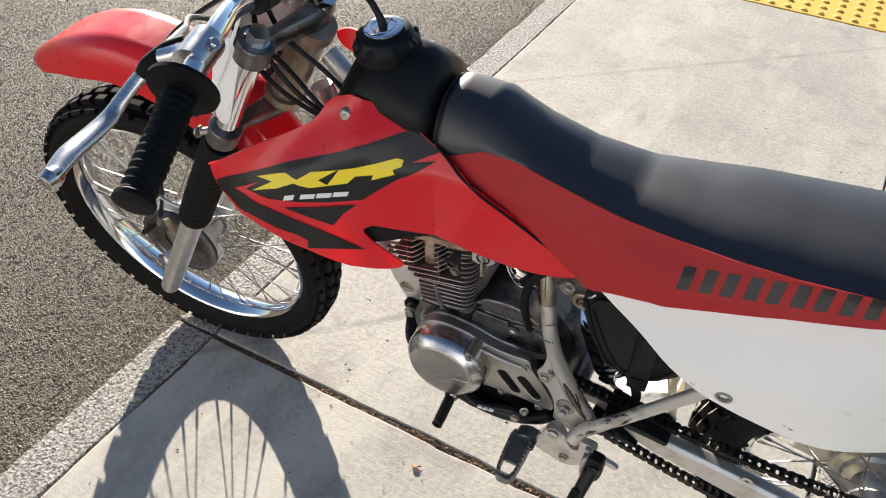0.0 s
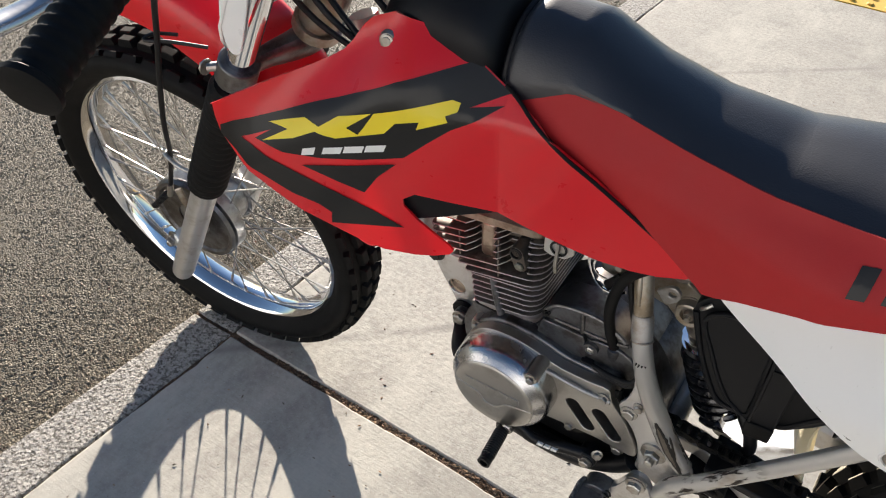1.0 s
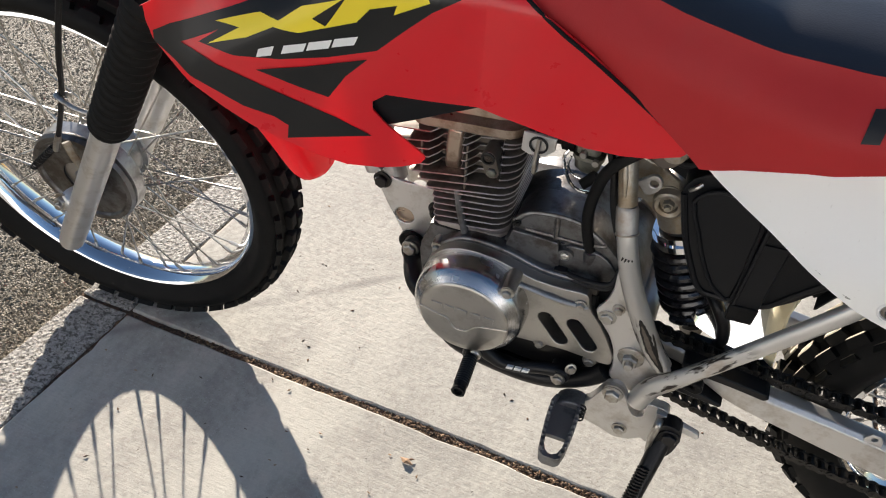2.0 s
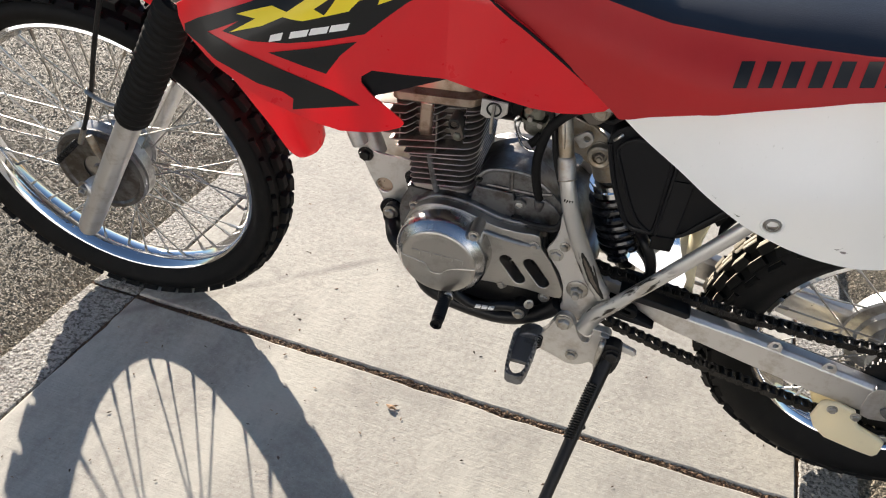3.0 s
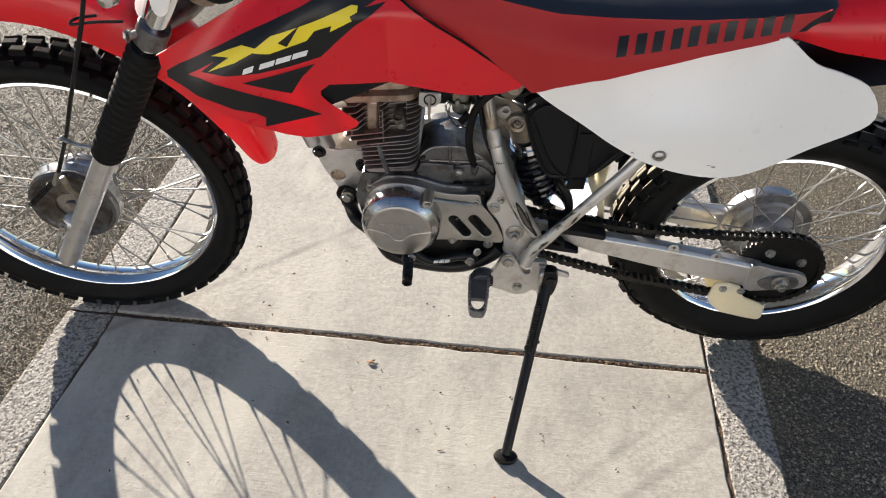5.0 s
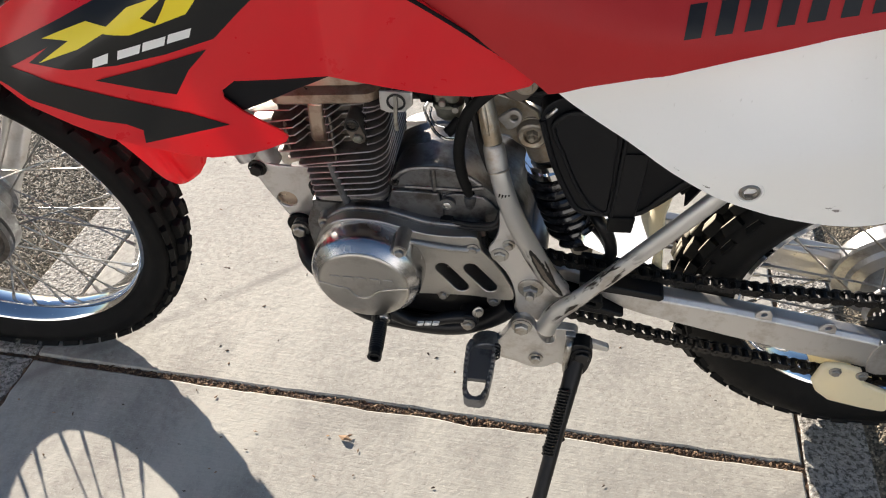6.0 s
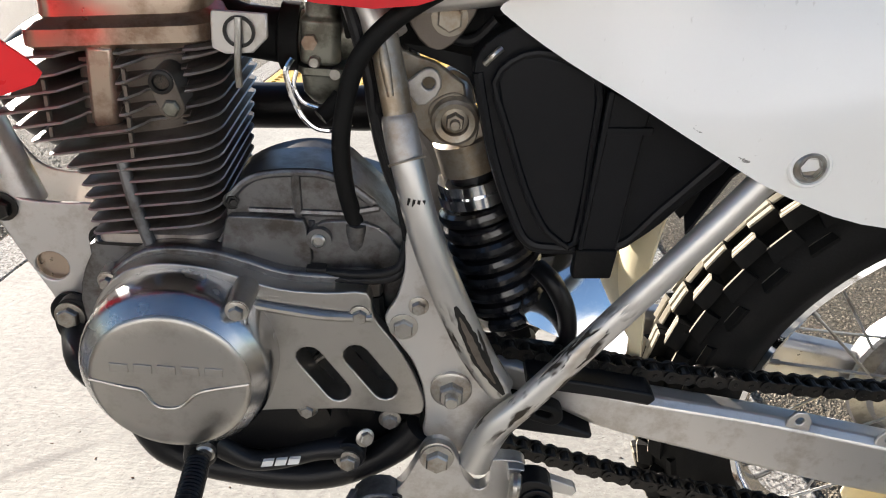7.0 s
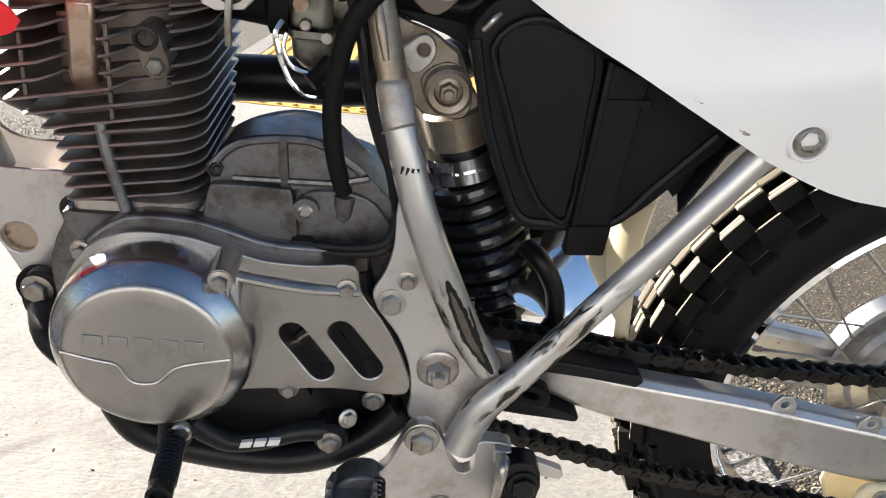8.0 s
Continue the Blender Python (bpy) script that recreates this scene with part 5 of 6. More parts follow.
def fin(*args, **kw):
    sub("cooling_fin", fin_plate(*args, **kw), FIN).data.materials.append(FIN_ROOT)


# cores use the dark alloy too, so the gaps are shaded by colour
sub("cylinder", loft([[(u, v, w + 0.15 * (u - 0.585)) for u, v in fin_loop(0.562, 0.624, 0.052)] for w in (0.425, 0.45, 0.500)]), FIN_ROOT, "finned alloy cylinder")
sub("cylinder_head", loft([[(u, v, w + 0.20 * (u - 0.585)) for u, v in fin_loop(0.548, 0.622, 0.050)] for w in (0.495, 0.53, 0.566)]), FIN_ROOT, "dark-toned alloy cylinder head")
for k in range(6):
    fin(0.5500 - 0.0008 * k, 0.6350 + 0.0004 * k, 0.0670, 0.4490 + 0.0089 * k)
for k in range(8):
    cut = []
    if k >= 3:
        cut.append((0.5530, 0.5755, 0.016))
    if k >= 2:
        cut.append((0.5925, 0.6175, 0.016))
    fin(max(0.497, 0.5400 - 0.0100 * k), 0.6380 + 0.0008 * k, 0.0695 - 0.002 * (k == 7), 0.5006 + (0.0102 if k < 7 else 0.0098) * k, slope=0.20 if k < 7 else 0.12, notches=cut)
for k in range(6):
    for u in (0.534, 0.5835):
        w = 0.5055 + 0.0102 * k + 0.20 * (u - 0.585)
        if u > 0.54 - 0.01 * k + 0.004:
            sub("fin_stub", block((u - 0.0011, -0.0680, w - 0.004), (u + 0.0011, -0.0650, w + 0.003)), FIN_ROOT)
sub("head_cover", loft([[(u, v, w + 0.10 * (u - 0.58)) for u, v in fin_loop(0.520 + g, 0.638 - g, 0.064 - g, 0.012)] for g, w in ((0.004, 0.569), (0.0, 0.573), (0.0, 0.583), (0.004, 0.587), (0.008, 0.589), (0.008, 0.600), (0.012, 0.612), (0.03, 0.618))]), HEAD, "heat-tinted rocker cover", smooth=30)
sub("gasket", loft([[(u, v, w) for u, v in fin_loop(0.548, 0.637, 0.0645)] for w in (0.4345, 0.4365)]), DARK_STEEL)
sub("cylinder_foot", loft([[(u, v, w + 0.04 * (u - 0.585)) for u, v in fin_loop(0.552 + g, 0.634 - g, 0.0635 - g)] for g, w in ((0, 0.4370), (0, 0.4440), (0.004, 0.4465))]), FIN)
# chain tower on the left of the head, raised boss with its screws
sub("chain_tower", loft([[(0.5580 + du, -0.0620 - dv, w), (0.5752 + du, -0.0620 - dv, w), (0.5752 + du, -0.045, w), (0.5580 + du, -0.045, w)] for du, dv, w in ((0.0, -0.006, 0.512), (-0.001, -0.001, 0.524), (0.0, 0.0, 0.55), (0.0015, 0.001, 0.571))]), HEAD, "heat-browned chain tower", bevel=0.003)
sub("cylinder_rib", tube([(0.5745, -0.063, 0.499), (0.580, -0.0655, 0.47), (0.589, -0.0665, 0.436)], 0.0046, 10, flat=0.8), ALLOY)
sub("head_boss", plate(slot(0.6075, 0.5545, 0.6125, 0.5385, 0.0080, 8), -0.0725, -0.050), FIN_ROOT, bevel=0.002)
sub("tappet_screw", lathe([(0, 0.001), (0.0075, 0.001), (0.0075, -0.0015), (0.0062, -0.0022), (0.0052, -0.0022), (0.0046, 0.0), (0, 0.0)], 24, (0.6075, -0.0725, 0.5545), (0, 1, 0)), DARK_STEEL)
sub("head_bolt", lathe([(0, 0), (0.0056, 0), (0.0056, -0.0025), (0.0045, -0.0035), (0, -0.0035)], 6, (0.6125, -0.0725, 0.5385)), CARB)

# left cover: alternator drum and sprocket cover with two slots
body = smooth_loop([(0.556, 0.405), (0.575, 0.428), (0.600, 0.4365), (0.630, 0.4355), (0.652, 0.430), (0.678, 0.4225), (0.710, 0.4215), (0.737, 0.423), (0.7425, 0.404), (0.757, 0.384), (0.771, 0.360), (0.781, 0.334), (0.778, 0.322), (0.760, 0.3215), (0.729, 0.3235), (0.697, 0.321), (0.668, 0.3185), (0.63, 0.312), (0.59, 0.315), (0.558, 0.345), (0.548, 0.375)], 3)
slots = [slot(0.6980, 0.3675, 0.7190, 0.3395, 0.0090), slot(0.7310, 0.3710, 0.7525, 0.3430, 0.0090)]
sub("left_cover", plate(body, -0.089, -0.056, slots), COVER, "scuffed alloy left engine cover with two slots", bevel=0.0055)
sub("cover_flange", plate(smooth_loop([(0.560, 0.415), (0.580, 0.4355), (0.602, 0.4425), (0.632, 0.4415), (0.655, 0.436), (0.680, 0.429), (0.712, 0.428), (0.742, 0.4285), (0.744, 0.41), (0.70, 0.413), (0.65, 0.418), (0.60, 0.422)], 3), -0.076, -0.060), ALLOY, bevel=0.003)
sub("drum_cover", lathe([(0, -0.1284), (0.040, -0.1284), (0.0490, -0.1281), (0.0518, -0.1272), (0.0530, -0.1256)], 72, (0.6125, 0, 0.3680)), COVER, "round alloy alternator cover with raised marks", smooth=60)
sub("drum_rim", lathe([(0.0530, -0.1256), (0.0540, -0.1246), (0.0575, -0.1212), (0.0612, -0.1174), (0.0632, -0.1145), (0.0645, -0.1105), (0.0653, -0.105), (0.0656, -0.096), (0.0656, -0.078), (0.064, -0.066), (0, -0.066)], 72, (0.6125, 0, 0.3680)), POLISHED, "polished rim of the alternator cover", smooth=60)
for k in range(5):
    u = 0.5755 + 0.0152 * k
    sub("raised_mark", plate([(u, 0.3775), (u + 0.0118, 0.3770), (u + 0.0118, 0.3835), (u, 0.3840)], -0.1294, -0.1280), COVER, bevel=0.0005)
sub("raised_line", tube([(0.5605, -0.1276, 0.3695), (0.583, -0.1286, 0.365), (0.594, -0.1286, 0.3625), (0.601, -0.1286, 0.352), (0.608, -0.1286, 0.3490), (0.619, -0.1286, 0.351), (0.630, -0.1286, 0.362), (0.641, -0.1286, 0.3665), (0.6645, -0.1276, 0.3715)], 0.0013, 8), COVER)
for u, w, v in ((0.657, 0.423, -0.119), (0.7330, 0.4060, -0.089), (0.6965, 0.3195, -0.086), (0.560, 0.412, -0.075)):
    sub("cover_boss", lathe([(0, 0.03), (0.0085, 0.03), (0.0078, 0.0), (0, 0.0)], 18, (u, v, w)), COVER)
    sub("cover_bolt", hexbolt((u, v, w), 0.0052, 0.006), STEEL)
sub("boss_rib", loft([[(0.6545, -0.115, 0.4085), (0.6615, -0.115, 0.4085), (0.6615, -0.085, 0.4085), (0.6545, -0.085, 0.4085)], [(0.6570, -0.100, 0.4260), (0.6600, -0.100, 0.4260), (0.6600, -0.080, 0.4260), (0.6570, -0.080, 0.4260)]]), COVER, bevel=0.002)
sub("cover_step", tube([(0.648, -0.090, 0.412), (0.680, -0.091, 0.4075), (0.71, -0.091, 0.4045), (0.741, -0.089, 0.404)], 0.0035, 10), COVER)
# black plate added behind the slots, in place of the shade inside the cover
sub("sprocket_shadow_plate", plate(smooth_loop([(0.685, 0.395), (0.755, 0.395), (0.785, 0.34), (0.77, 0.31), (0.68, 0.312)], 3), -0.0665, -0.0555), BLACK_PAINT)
sub("counter_sprocket", lathe([(0.010, -0.0675), (0.014, -0.0675), (0.016, -0.0690), (0.0195, -0.0690), (0.0205, -0.0675), (0.0205, -0.066), (0.010, -0.066)], 28, (0.716, 0, 0.343)), DARK_STEEL)
sub("sprocket_ring", lathe([(0.0172, -0.0690), (0.0172, -0.0705), (0.0192, -0.0705), (0.0192, -0.0690)], 32, (0.716, 0, 0.340), closed=True), STEEL)
# black seal edge behind the cover, sump area under it
sub("cover_edge", tube([(0.742, -0.072, 0.412), (0.746, -0.074, 0.392), (0.760, -0.076, 0.380), (0.774, -0.077, 0.358), (0.784, -0.077, 0.330), (0.785, -0.076, 0.305), (0.778, -0.074, 0.288)], 0.0062, 10), RUBBER)
for u, w, r in ((0.700, 0.302, 0.013), (0.735, 0.308, 0.011), (0.760, 0.308, 0.008)):
    sub("lower_boss", lathe([(0, 0.02), (r, 0.02), (r * 0.9, -0.006), (0, -0.006)], 18, (u, -0.068, w)), DARK_STEEL)
sub("drain_bolt", hexbolt((0.757, -0.080, 0.309), 0.0062, 0.006), STEEL)
# wiring lead out of the case, hose, cable
sub("wire_lead", join(tube([(0.702, -0.066, 0.4255), (0.712, -0.072, 0.428), (0.735, -0.076, 0.430), (0.757, -0.078, 0.438), (0.762, -0.070, 0.455)], 0.0036, 8), tube([(0.702, -0.066, 0.421), (0.712, -0.072, 0.4235), (0.735, -0.076, 0.4255), (0.757, -0.078, 0.433), (0.764, -0.070, 0.455)], 0.0036, 8), block((0.694, -0.074, 0.417), (0.708, -0.060, 0.431))), CABLE, bevel=0.002)
sub("breather_hose", tube([(0.800, -0.045, 0.628), (0.768, -0.060, 0.615), (0.742, -0.066, 0.596), (0.726, -0.067, 0.575), (0.719, -0.067, 0.550), (0.716, -0.066, 0.520), (0.719, -0.064, 0.490), (0.726, -0.061, 0.462)], 0.0061, 14, per=6), RUBBER, "black rubber breather hose")
part("control_cable", tube([(0.712, -0.05, 0.62), (0.731, -0.060, 0.5666), (0.7353, -0.060, 0.5428), (0.7412, -0.060, 0.5181), (0.7486, -0.060, 0.4961), (0.7567, -0.060, 0.4772), (0.764, -0.060, 0.440)], 0.0040, 10), CABLE, bike)
part("control_cable", tube([(0.715, -0.045, 0.63), (0.731, -0.056, 0.575), (0.7377, -0.060, 0.5431), (0.7448, -0.062, 0.5185), (0.7530, -0.062, 0.4966), (0.7610, -0.060, 0.4816), (0.770, -0.058, 0.445)], 0.0032, 8), CABLE, bike)

# choke plate with its lever, carburettor, intake
choke = part("choke_plate", plate([(0.6395, 0.592), (0.6395, 0.578), (0.648, 0.5745), (0.664, 0.5765), (0.673, 0.586), (0.673, 0.600), (0.640, 0.600)], -0.074, -0.071), SILVER, bike, "small silver bracket with a round mark", bevel=0.001)
part("choke_knob", lathe([(0.0095, 0.0), (0.0095, -0.0015), (0.0075, -0.0015), (0.0075, 0.0)], 28, (0.6565, -0.0745, 0.589), closed=True), BLACK_INK, choke)
part("choke_lever", join(tube([(0.6565, -0.076, 0.5975), (0.6565, -0.077, 0.589), (0.6555, -0.078, 0.570), (0.6555, -0.076, 0.556)], 0.0022, 8)), STEEL, choke)
def column(u0, u1, half, levels, corner=0.008):
    return loft([[(u, v - 0.008, w) for u, v in fin_loop(u0 + g, u1 - g, half - g, min(corner, 0.4 * (u1 - u0)), min(corner, 0.4 * (u1 - u0)))] for g, w in levels])


carb = part("carburettor", column(0.685, 0.7115, 0.027, ((0.002, 0.560), (0.0, 0.562), (0.0, 0.588), (0.003, 0.591), (0.003, 0.600)), 0.006), CARB, bike, "greenish grey alloy carburettor", bevel=0.0015)
part("float_bowl", column(0.684, 0.7165, 0.029, ((0.013, 0.531), (0.008, 0.5335), (0.003, 0.541), (0.0015, 0.553), (0.0, 0.5545), (0.0, 0.5590))), CARB, carb, bevel=0.001)
part("mixing_top", lathe([(0, 0.0), (0.0165, 0.0), (0.0165, 0.010), (0.0145, 0.013), (0.0135, 0.030), (0, 0.032)], 28, (0.7005, -0.010, 0.598), (0.2, 0, 1)), HEAD, carb, bevel=0.001)
part("carb_throat", tube([(0.676, -0.012, 0.574), (0.690, -0.012, 0.574), (0.716, -0.012, 0.576), (0.728, -0.012, 0.578)], [0.016, 0.0165, 0.0165, 0.018], 20, raw=True), CARB, carb)
part("mixture_screw", join(lathe([(0, 0.004), (0.0052, 0.004), (0.0052, -0.004), (0, -0.004)], 6, (0.6925, -0.0365, 0.576))), HEAD, carb)
part("idle_screw", lathe([(0, 0.004), (0.0040, 0.004), (0.0040, -0.003), (0.0030, -0.004), (0, -0.004)], 16, (0.6955, -0.0365, 0.5635)), STEEL, carb)
part("bowl_bolt", lathe([(0, 0.002), (0.0035, 0.002), (0.0035, -0.003), (0, -0.003)], 12, (0.7090, -0.037, 0.5565)), STEEL, carb)
part("drain_hose", tube([(0.7125, -0.034, 0.541), (0.7060, -0.038, 0.533), (0.7000, -0.042, 0.528)], 0.0058, 12, raw=True), RUBBER, carb)
part("overflow_tube", tube([(0.6815, -0.038, 0.565), (0.6775, -0.040, 0.557), (0.6800, -0.041, 0.545), (0.6835, -0.041, 0.536), (0.6885, -0.041, 0.527), (0.6980, -0.040, 0.519), (0.7120, -0.038, 0.5185), (0.7200, -0.036, 0.523)], 0.0019, 8), CHROME, carb)
part("bowl_clip", tube([(0.684, -0.037, 0.557), (0.6825, -0.039, 0.547), (0.688, -0.039, 0.537), (0.698, -0.038, 0.533)], 0.0014, 8), CHROME, carb)
part("intake_boot", tube([(0.630, -0.008, 0.575), (0.648, -0.012, 0.574), (0.671, -0.014, 0.573), (0.672, -0.014, 0.573), (0.684, -0.014, 0.573)], [0.020, 0.017, 0.018, 0.0225, 0.0225], 18, raw=True), RUBBER, bike)
part("air_boot", tube([(0.712, -0.010, 0.585), (0.75, -0.008, 0.592), (0.80, -0.004, 0.590)], [0.020, 0.024, 0.030], 18), RUBBER, bike)
# exhaust: pipe down the front and back along the right side, muffler
part("exhaust_pipe", tube([(0.545, 0.020, 0.552), (0.500, 0.028, 0.548), (0.466, 0.042, 0.518), (0.466, 0.066, 0.476), (0.505, 0.090, 0.456), (0.58, 0.102, 0.478), (0.66, 0.104, 0.485), (0.75, 0.106, 0.491), (0.85, 0.115, 0.535)], [0.0175, 0.0175, 0.0175, 0.0170, 0.0170, 0.0190, 0.0190, 0.0190, 0.0175], 20), BLACK_PAINT, bike, "black exhaust pipe")
part("muffler", tube([(0.85, 0.115, 0.55), (0.90, 0.118, 0.575), (1.05, 0.122, 0.62), (1.30, 0.122, 0.69), (1.34, 0.122, 0.70)], [0.018, 0.038, 0.042, 0.042, 0.02], 22), BLACK_PAINT, bike)

# skid tube and guard under the engine
guard = [(0.506, 0.347), (0.514, 0.341), (0.530, 0.338), (0.553, 0.330), (0.571, 0.310), (0.579, 0.288), (0.594, 0.2690), (0.628, 0.2575), (0.677, 0.2510), (0.714, 0.2550), (0.743, 0.2690), (0.765, 0.286), (0.779, 0.303)]
for s in (-1, 1):
    part("skid_tube", tube([(u, (0.012 + 0.070 * ease(0.495, 0.545, u)) * s, w) for u, w in guard], 0.0120, 14, per=4), BLACK_PAINT, bike, "black skid tube under the engine")
rows = [[(p.x, (0.010 + 0.069 * ease(0.500, 0.550, p.x)) * s, p.z - 0.004) for s in np.linspace(-1, 1, 5)] for p in spline([(u, 0, w) for u, w in guard[3:-1]], 3)]
part("skid_plate", sheet(rows), BLACK_PAINT, bike, "black steel skid plate", thick=0.003)
part("skid_side", plate(smooth_loop([(0.572, 0.306), (0.580, 0.284), (0.596, 0.272), (0.63, 0.263), (0.70, 0.258), (0.745, 0.272), (0.770, 0.296), (0.765, 0.314), (0.70, 0.316), (0.63, 0.312), (0.60, 0.314), (0.582, 0.322)], 3), -0.0665, -0.0635), BLACK_PAINT, bike, "dark side of the skid plate", bevel=0.001)

# gear lever
lever = part("gear_lever", join(tube([(0.634, -0.110, 0.304), (0.646, -0.108, 0.2935), (0.660, -0.107, 0.2865), (0.680, -0.106, 0.2885), (0.705, -0.103, 0.2955), (0.728, -0.098, 0.2955)], [0.0078, 0.0076, 0.0072, 0.0072, 0.0075, 0.0085], 12, flat=0.7), lathe([(0, 0.012), (0.0125, 0.012), (0.0125, -0.006), (0.011, -0.008), (0, -0.008)], 20, (0.7285, -0.096, 0.2905))), BLACK_PAINT, bike, "black gear lever with light print")
part("lever_joint", plate(smooth_loop([(0.6130, 0.295), (0.6155, 0.312), (0.625, 0.3185), (0.6365, 0.311), (0.637, 0.296), (0.6255, 0.2835)], 1), -0.122, -0.102), BLACK_PAINT, lever, bevel=0.003)
part("joint_bolt", lathe([(0, 0.002), (0.0072, 0.002), (0.0072, -0.002), (0.0058, -0.0035), (0, -0.0035)], 24, (0.6305, -0.1225, 0.3065)), STEEL, lever)
pegp, pegr = [], []
for k in range(41):
    s = k / 40
    pegp.append(Vector((0.6255, -0.110, 0.3035)).lerp(Vector((0.6290, -0.172, 0.3000)), s))
    pegr.append(0.0082 + (0.0007 if k % 2 and 0.3 < s < 0.9 else 0))
part("toe_peg", join(tube(pegp, pegr, 16, raw=True), lathe([(0.0084, 0.0), (0.0084, -0.004), (0.0056, -0.004), (0.0056, 0.004)], 16, (0.6290, -0.172, 0.3000), closed=True)), BLACK_PAINT, lever, "knurled black toe peg")
for k in range(3):
    u, w = 0.6665 + 0.0095 * k, 0.2855 + 0.0016 * k
    part("print_block", plate([(u, w), (u + 0.008, w + 0.0014), (u + 0.0095, w + 0.0066), (u + 0.0015, w + 0.0052)], -0.1125, -0.1095), WHITE_INK, lever)
part("pinch_bolt", hexbolt((0.7285, -0.104, 0.2885), 0.0065, 0.006), STEEL, lever)
part("pinch_bolt", hexbolt((0.7395, -0.098, 0.3055), 0.0052, 0.006, (0.4, -0.8, 0.3)), STEEL, lever)

# foot rest bracket, peg, side stand
br = smooth_loop([(0.757, 0.262), (0.7642, 0.2615), (0.7716, 0.2725), (0.780, 0.2935), (0.784, 0.303), (0.793, 0.3075), (0.802, 0.304), (0.8084, 0.294), (0.8146, 0.2786), (0.8233, 0.2660), (0.8309, 0.2675), (0.8337, 0.2755), (0.8340, 0.2945), (0.845, 0.2960), (0.856, 0.2945), (0.860, 0.285), (0.856, 0.262), (0.850, 0.2245), (0.8396, 0.2284), (0.8272, 0.2182), (0.8130, 0.2140), (0.8033, 0.2153), (0.7895, 0.2217), (0.7668, 0.2292), (0.757, 0.240)], 2)
bracket = part("foot_rest_bracket", join(plate(br, -0.104, -0.092), plate([(0.845, 0.2955), (0.857, 0.2945), (0.8956, 0.2806), (0.8980, 0.2760), (0.8955, 0.2715), (0.8603, 0.2791), (0.846, 0.284)], -0.112, -0.105)), SILVER, bike, "worn silver foot rest bracket", bevel=0.003)
part("bracket_bolt", join(hexbolt((0.793, -0.106, 0.2966), 0.0090, 0.008), lathe([(0, 0.004), (0.0135, 0.004), (0.0130, -0.001), (0.0105, -0.0022), (0, -0.0022)], 24, (0.793, -0.104, 0.2966))), STEEL, bracket)
part("bracket_bolt", hexbolt((0.8128, -0.104, 0.2340), 0.0068, 0.006), STEEL, bracket)


def foot_peg(mid_u, root, tip):
    """A serrated steel loop: two tall toothed side walls, a rounded end, a floor plate over the inner half."""
    reach = lambda k: root + (tip - root) * k
    drop = lambda v: 0.262 + 0.05 * (v - root)
    outer = [(-0.0150, 0.0), (-0.0185, 0.12), (-0.0180, 0.45), (-0.0155, 0.80), (-0.0120, 0.96), (-0.0070, 1.0)]
    outer = outer + [(-x, k) for x, k in outer[::-1]]
    bm = bmesh.new()
    rings = []
    for inset, dz in ((0.0, 0.0), (0.0, 0.017), (0.0052, 0.017), (0.0052, 0.0)):
        ring = []
        for x, k in outer:
            v = reach(min(k, 1.0)) + (inset if k > 0.9 else 0.0)
            ring.append(bm.verts.new((mid_u + x - math.copysign(inset, x), v, drop(v) + dz - 0.014)))
        rings.append(ring)
    for a, b in ((0, 1), (1, 2), (2, 3), (3, 0)):
        for k in range(len(outer) - 1):
            bm.faces.new((rings[a][k], rings[a][k + 1], rings[b][k + 1], rings[b][k]))
    for k in (0, len(outer) - 1):
        bm.faces.new([r[k] for r in rings])
    parts = [bm, block((mid_u - 0.013, reach(0.62), drop(root) - 0.012), (mid_u + 0.013, reach(0.0), drop(root) - 0.005))]
    for k in np.linspace(0.16, 0.90, 9):
        for s in (-1, 1):
            x = float(np.interp(k, [0.12, 0.45, 0.80, 0.96], [0.0160, 0.0155, 0.0130, 0.0098])) * s
            v = reach(k)
            parts.append(loft([[(mid_u + x - 0.0026 * t, v - 0.0030 * t, drop(v) + dz), (mid_u + x + 0.0026 * t, v - 0.0030 * t, drop(v) + dz), (mid_u + x + 0.0026 * t, v + 0.0030 * t, drop(v) + dz), (mid_u + x - 0.0026 * t, v + 0.0030 * t, drop(v) + dz)] for dz, t in ((0.001, 1.0), (0.0078, 0.45))]))
    return join(*parts)


peg = part("foot_peg", foot_peg(0.7465, -0.108, -0.192), PEG, bike, "serrated steel foot peg", bevel=0.0006)
part("peg_hinge", plate(smooth_loop([(0.732, 0.249), (0.739, 0.262), (0.752, 0.2675), (0.7655, 0.263), (0.766, 0.240), (0.755, 0.231), (0.739, 0.232)], 2), -0.116, -0.094), PEG, peg, bevel=0.002)
part("hinge_bolt", hexbolt((0.7385, -0.116, 0.240), 0.0060, 0.006), DARK_STEEL, peg)
part("peg_spring", tube([(0.7655 - 0.004 * math.cos(k * 0.8), -0.112 - 0.0006 * k, 0.262 + 0.004 * math.sin(k * 0.8)) for k in range(33)], 0.0012, 6, raw=True), DARK_STEEL, peg)

inv = bike.matrix_world.inverted()
FOOT = inv @ Vector((0.823, -0.305, 0.010))
TOP = Vector((0.863, -0.110, 0.262))
stand = part("side_stand", tube([TOP, TOP.lerp(FOOT, 0.3), TOP.lerp(FOOT, 0.7), FOOT], [0.012, 0.0092, 0.0085, 0.0085], 16), BLACK_PAINT, bike, "long black side stand with a spring")
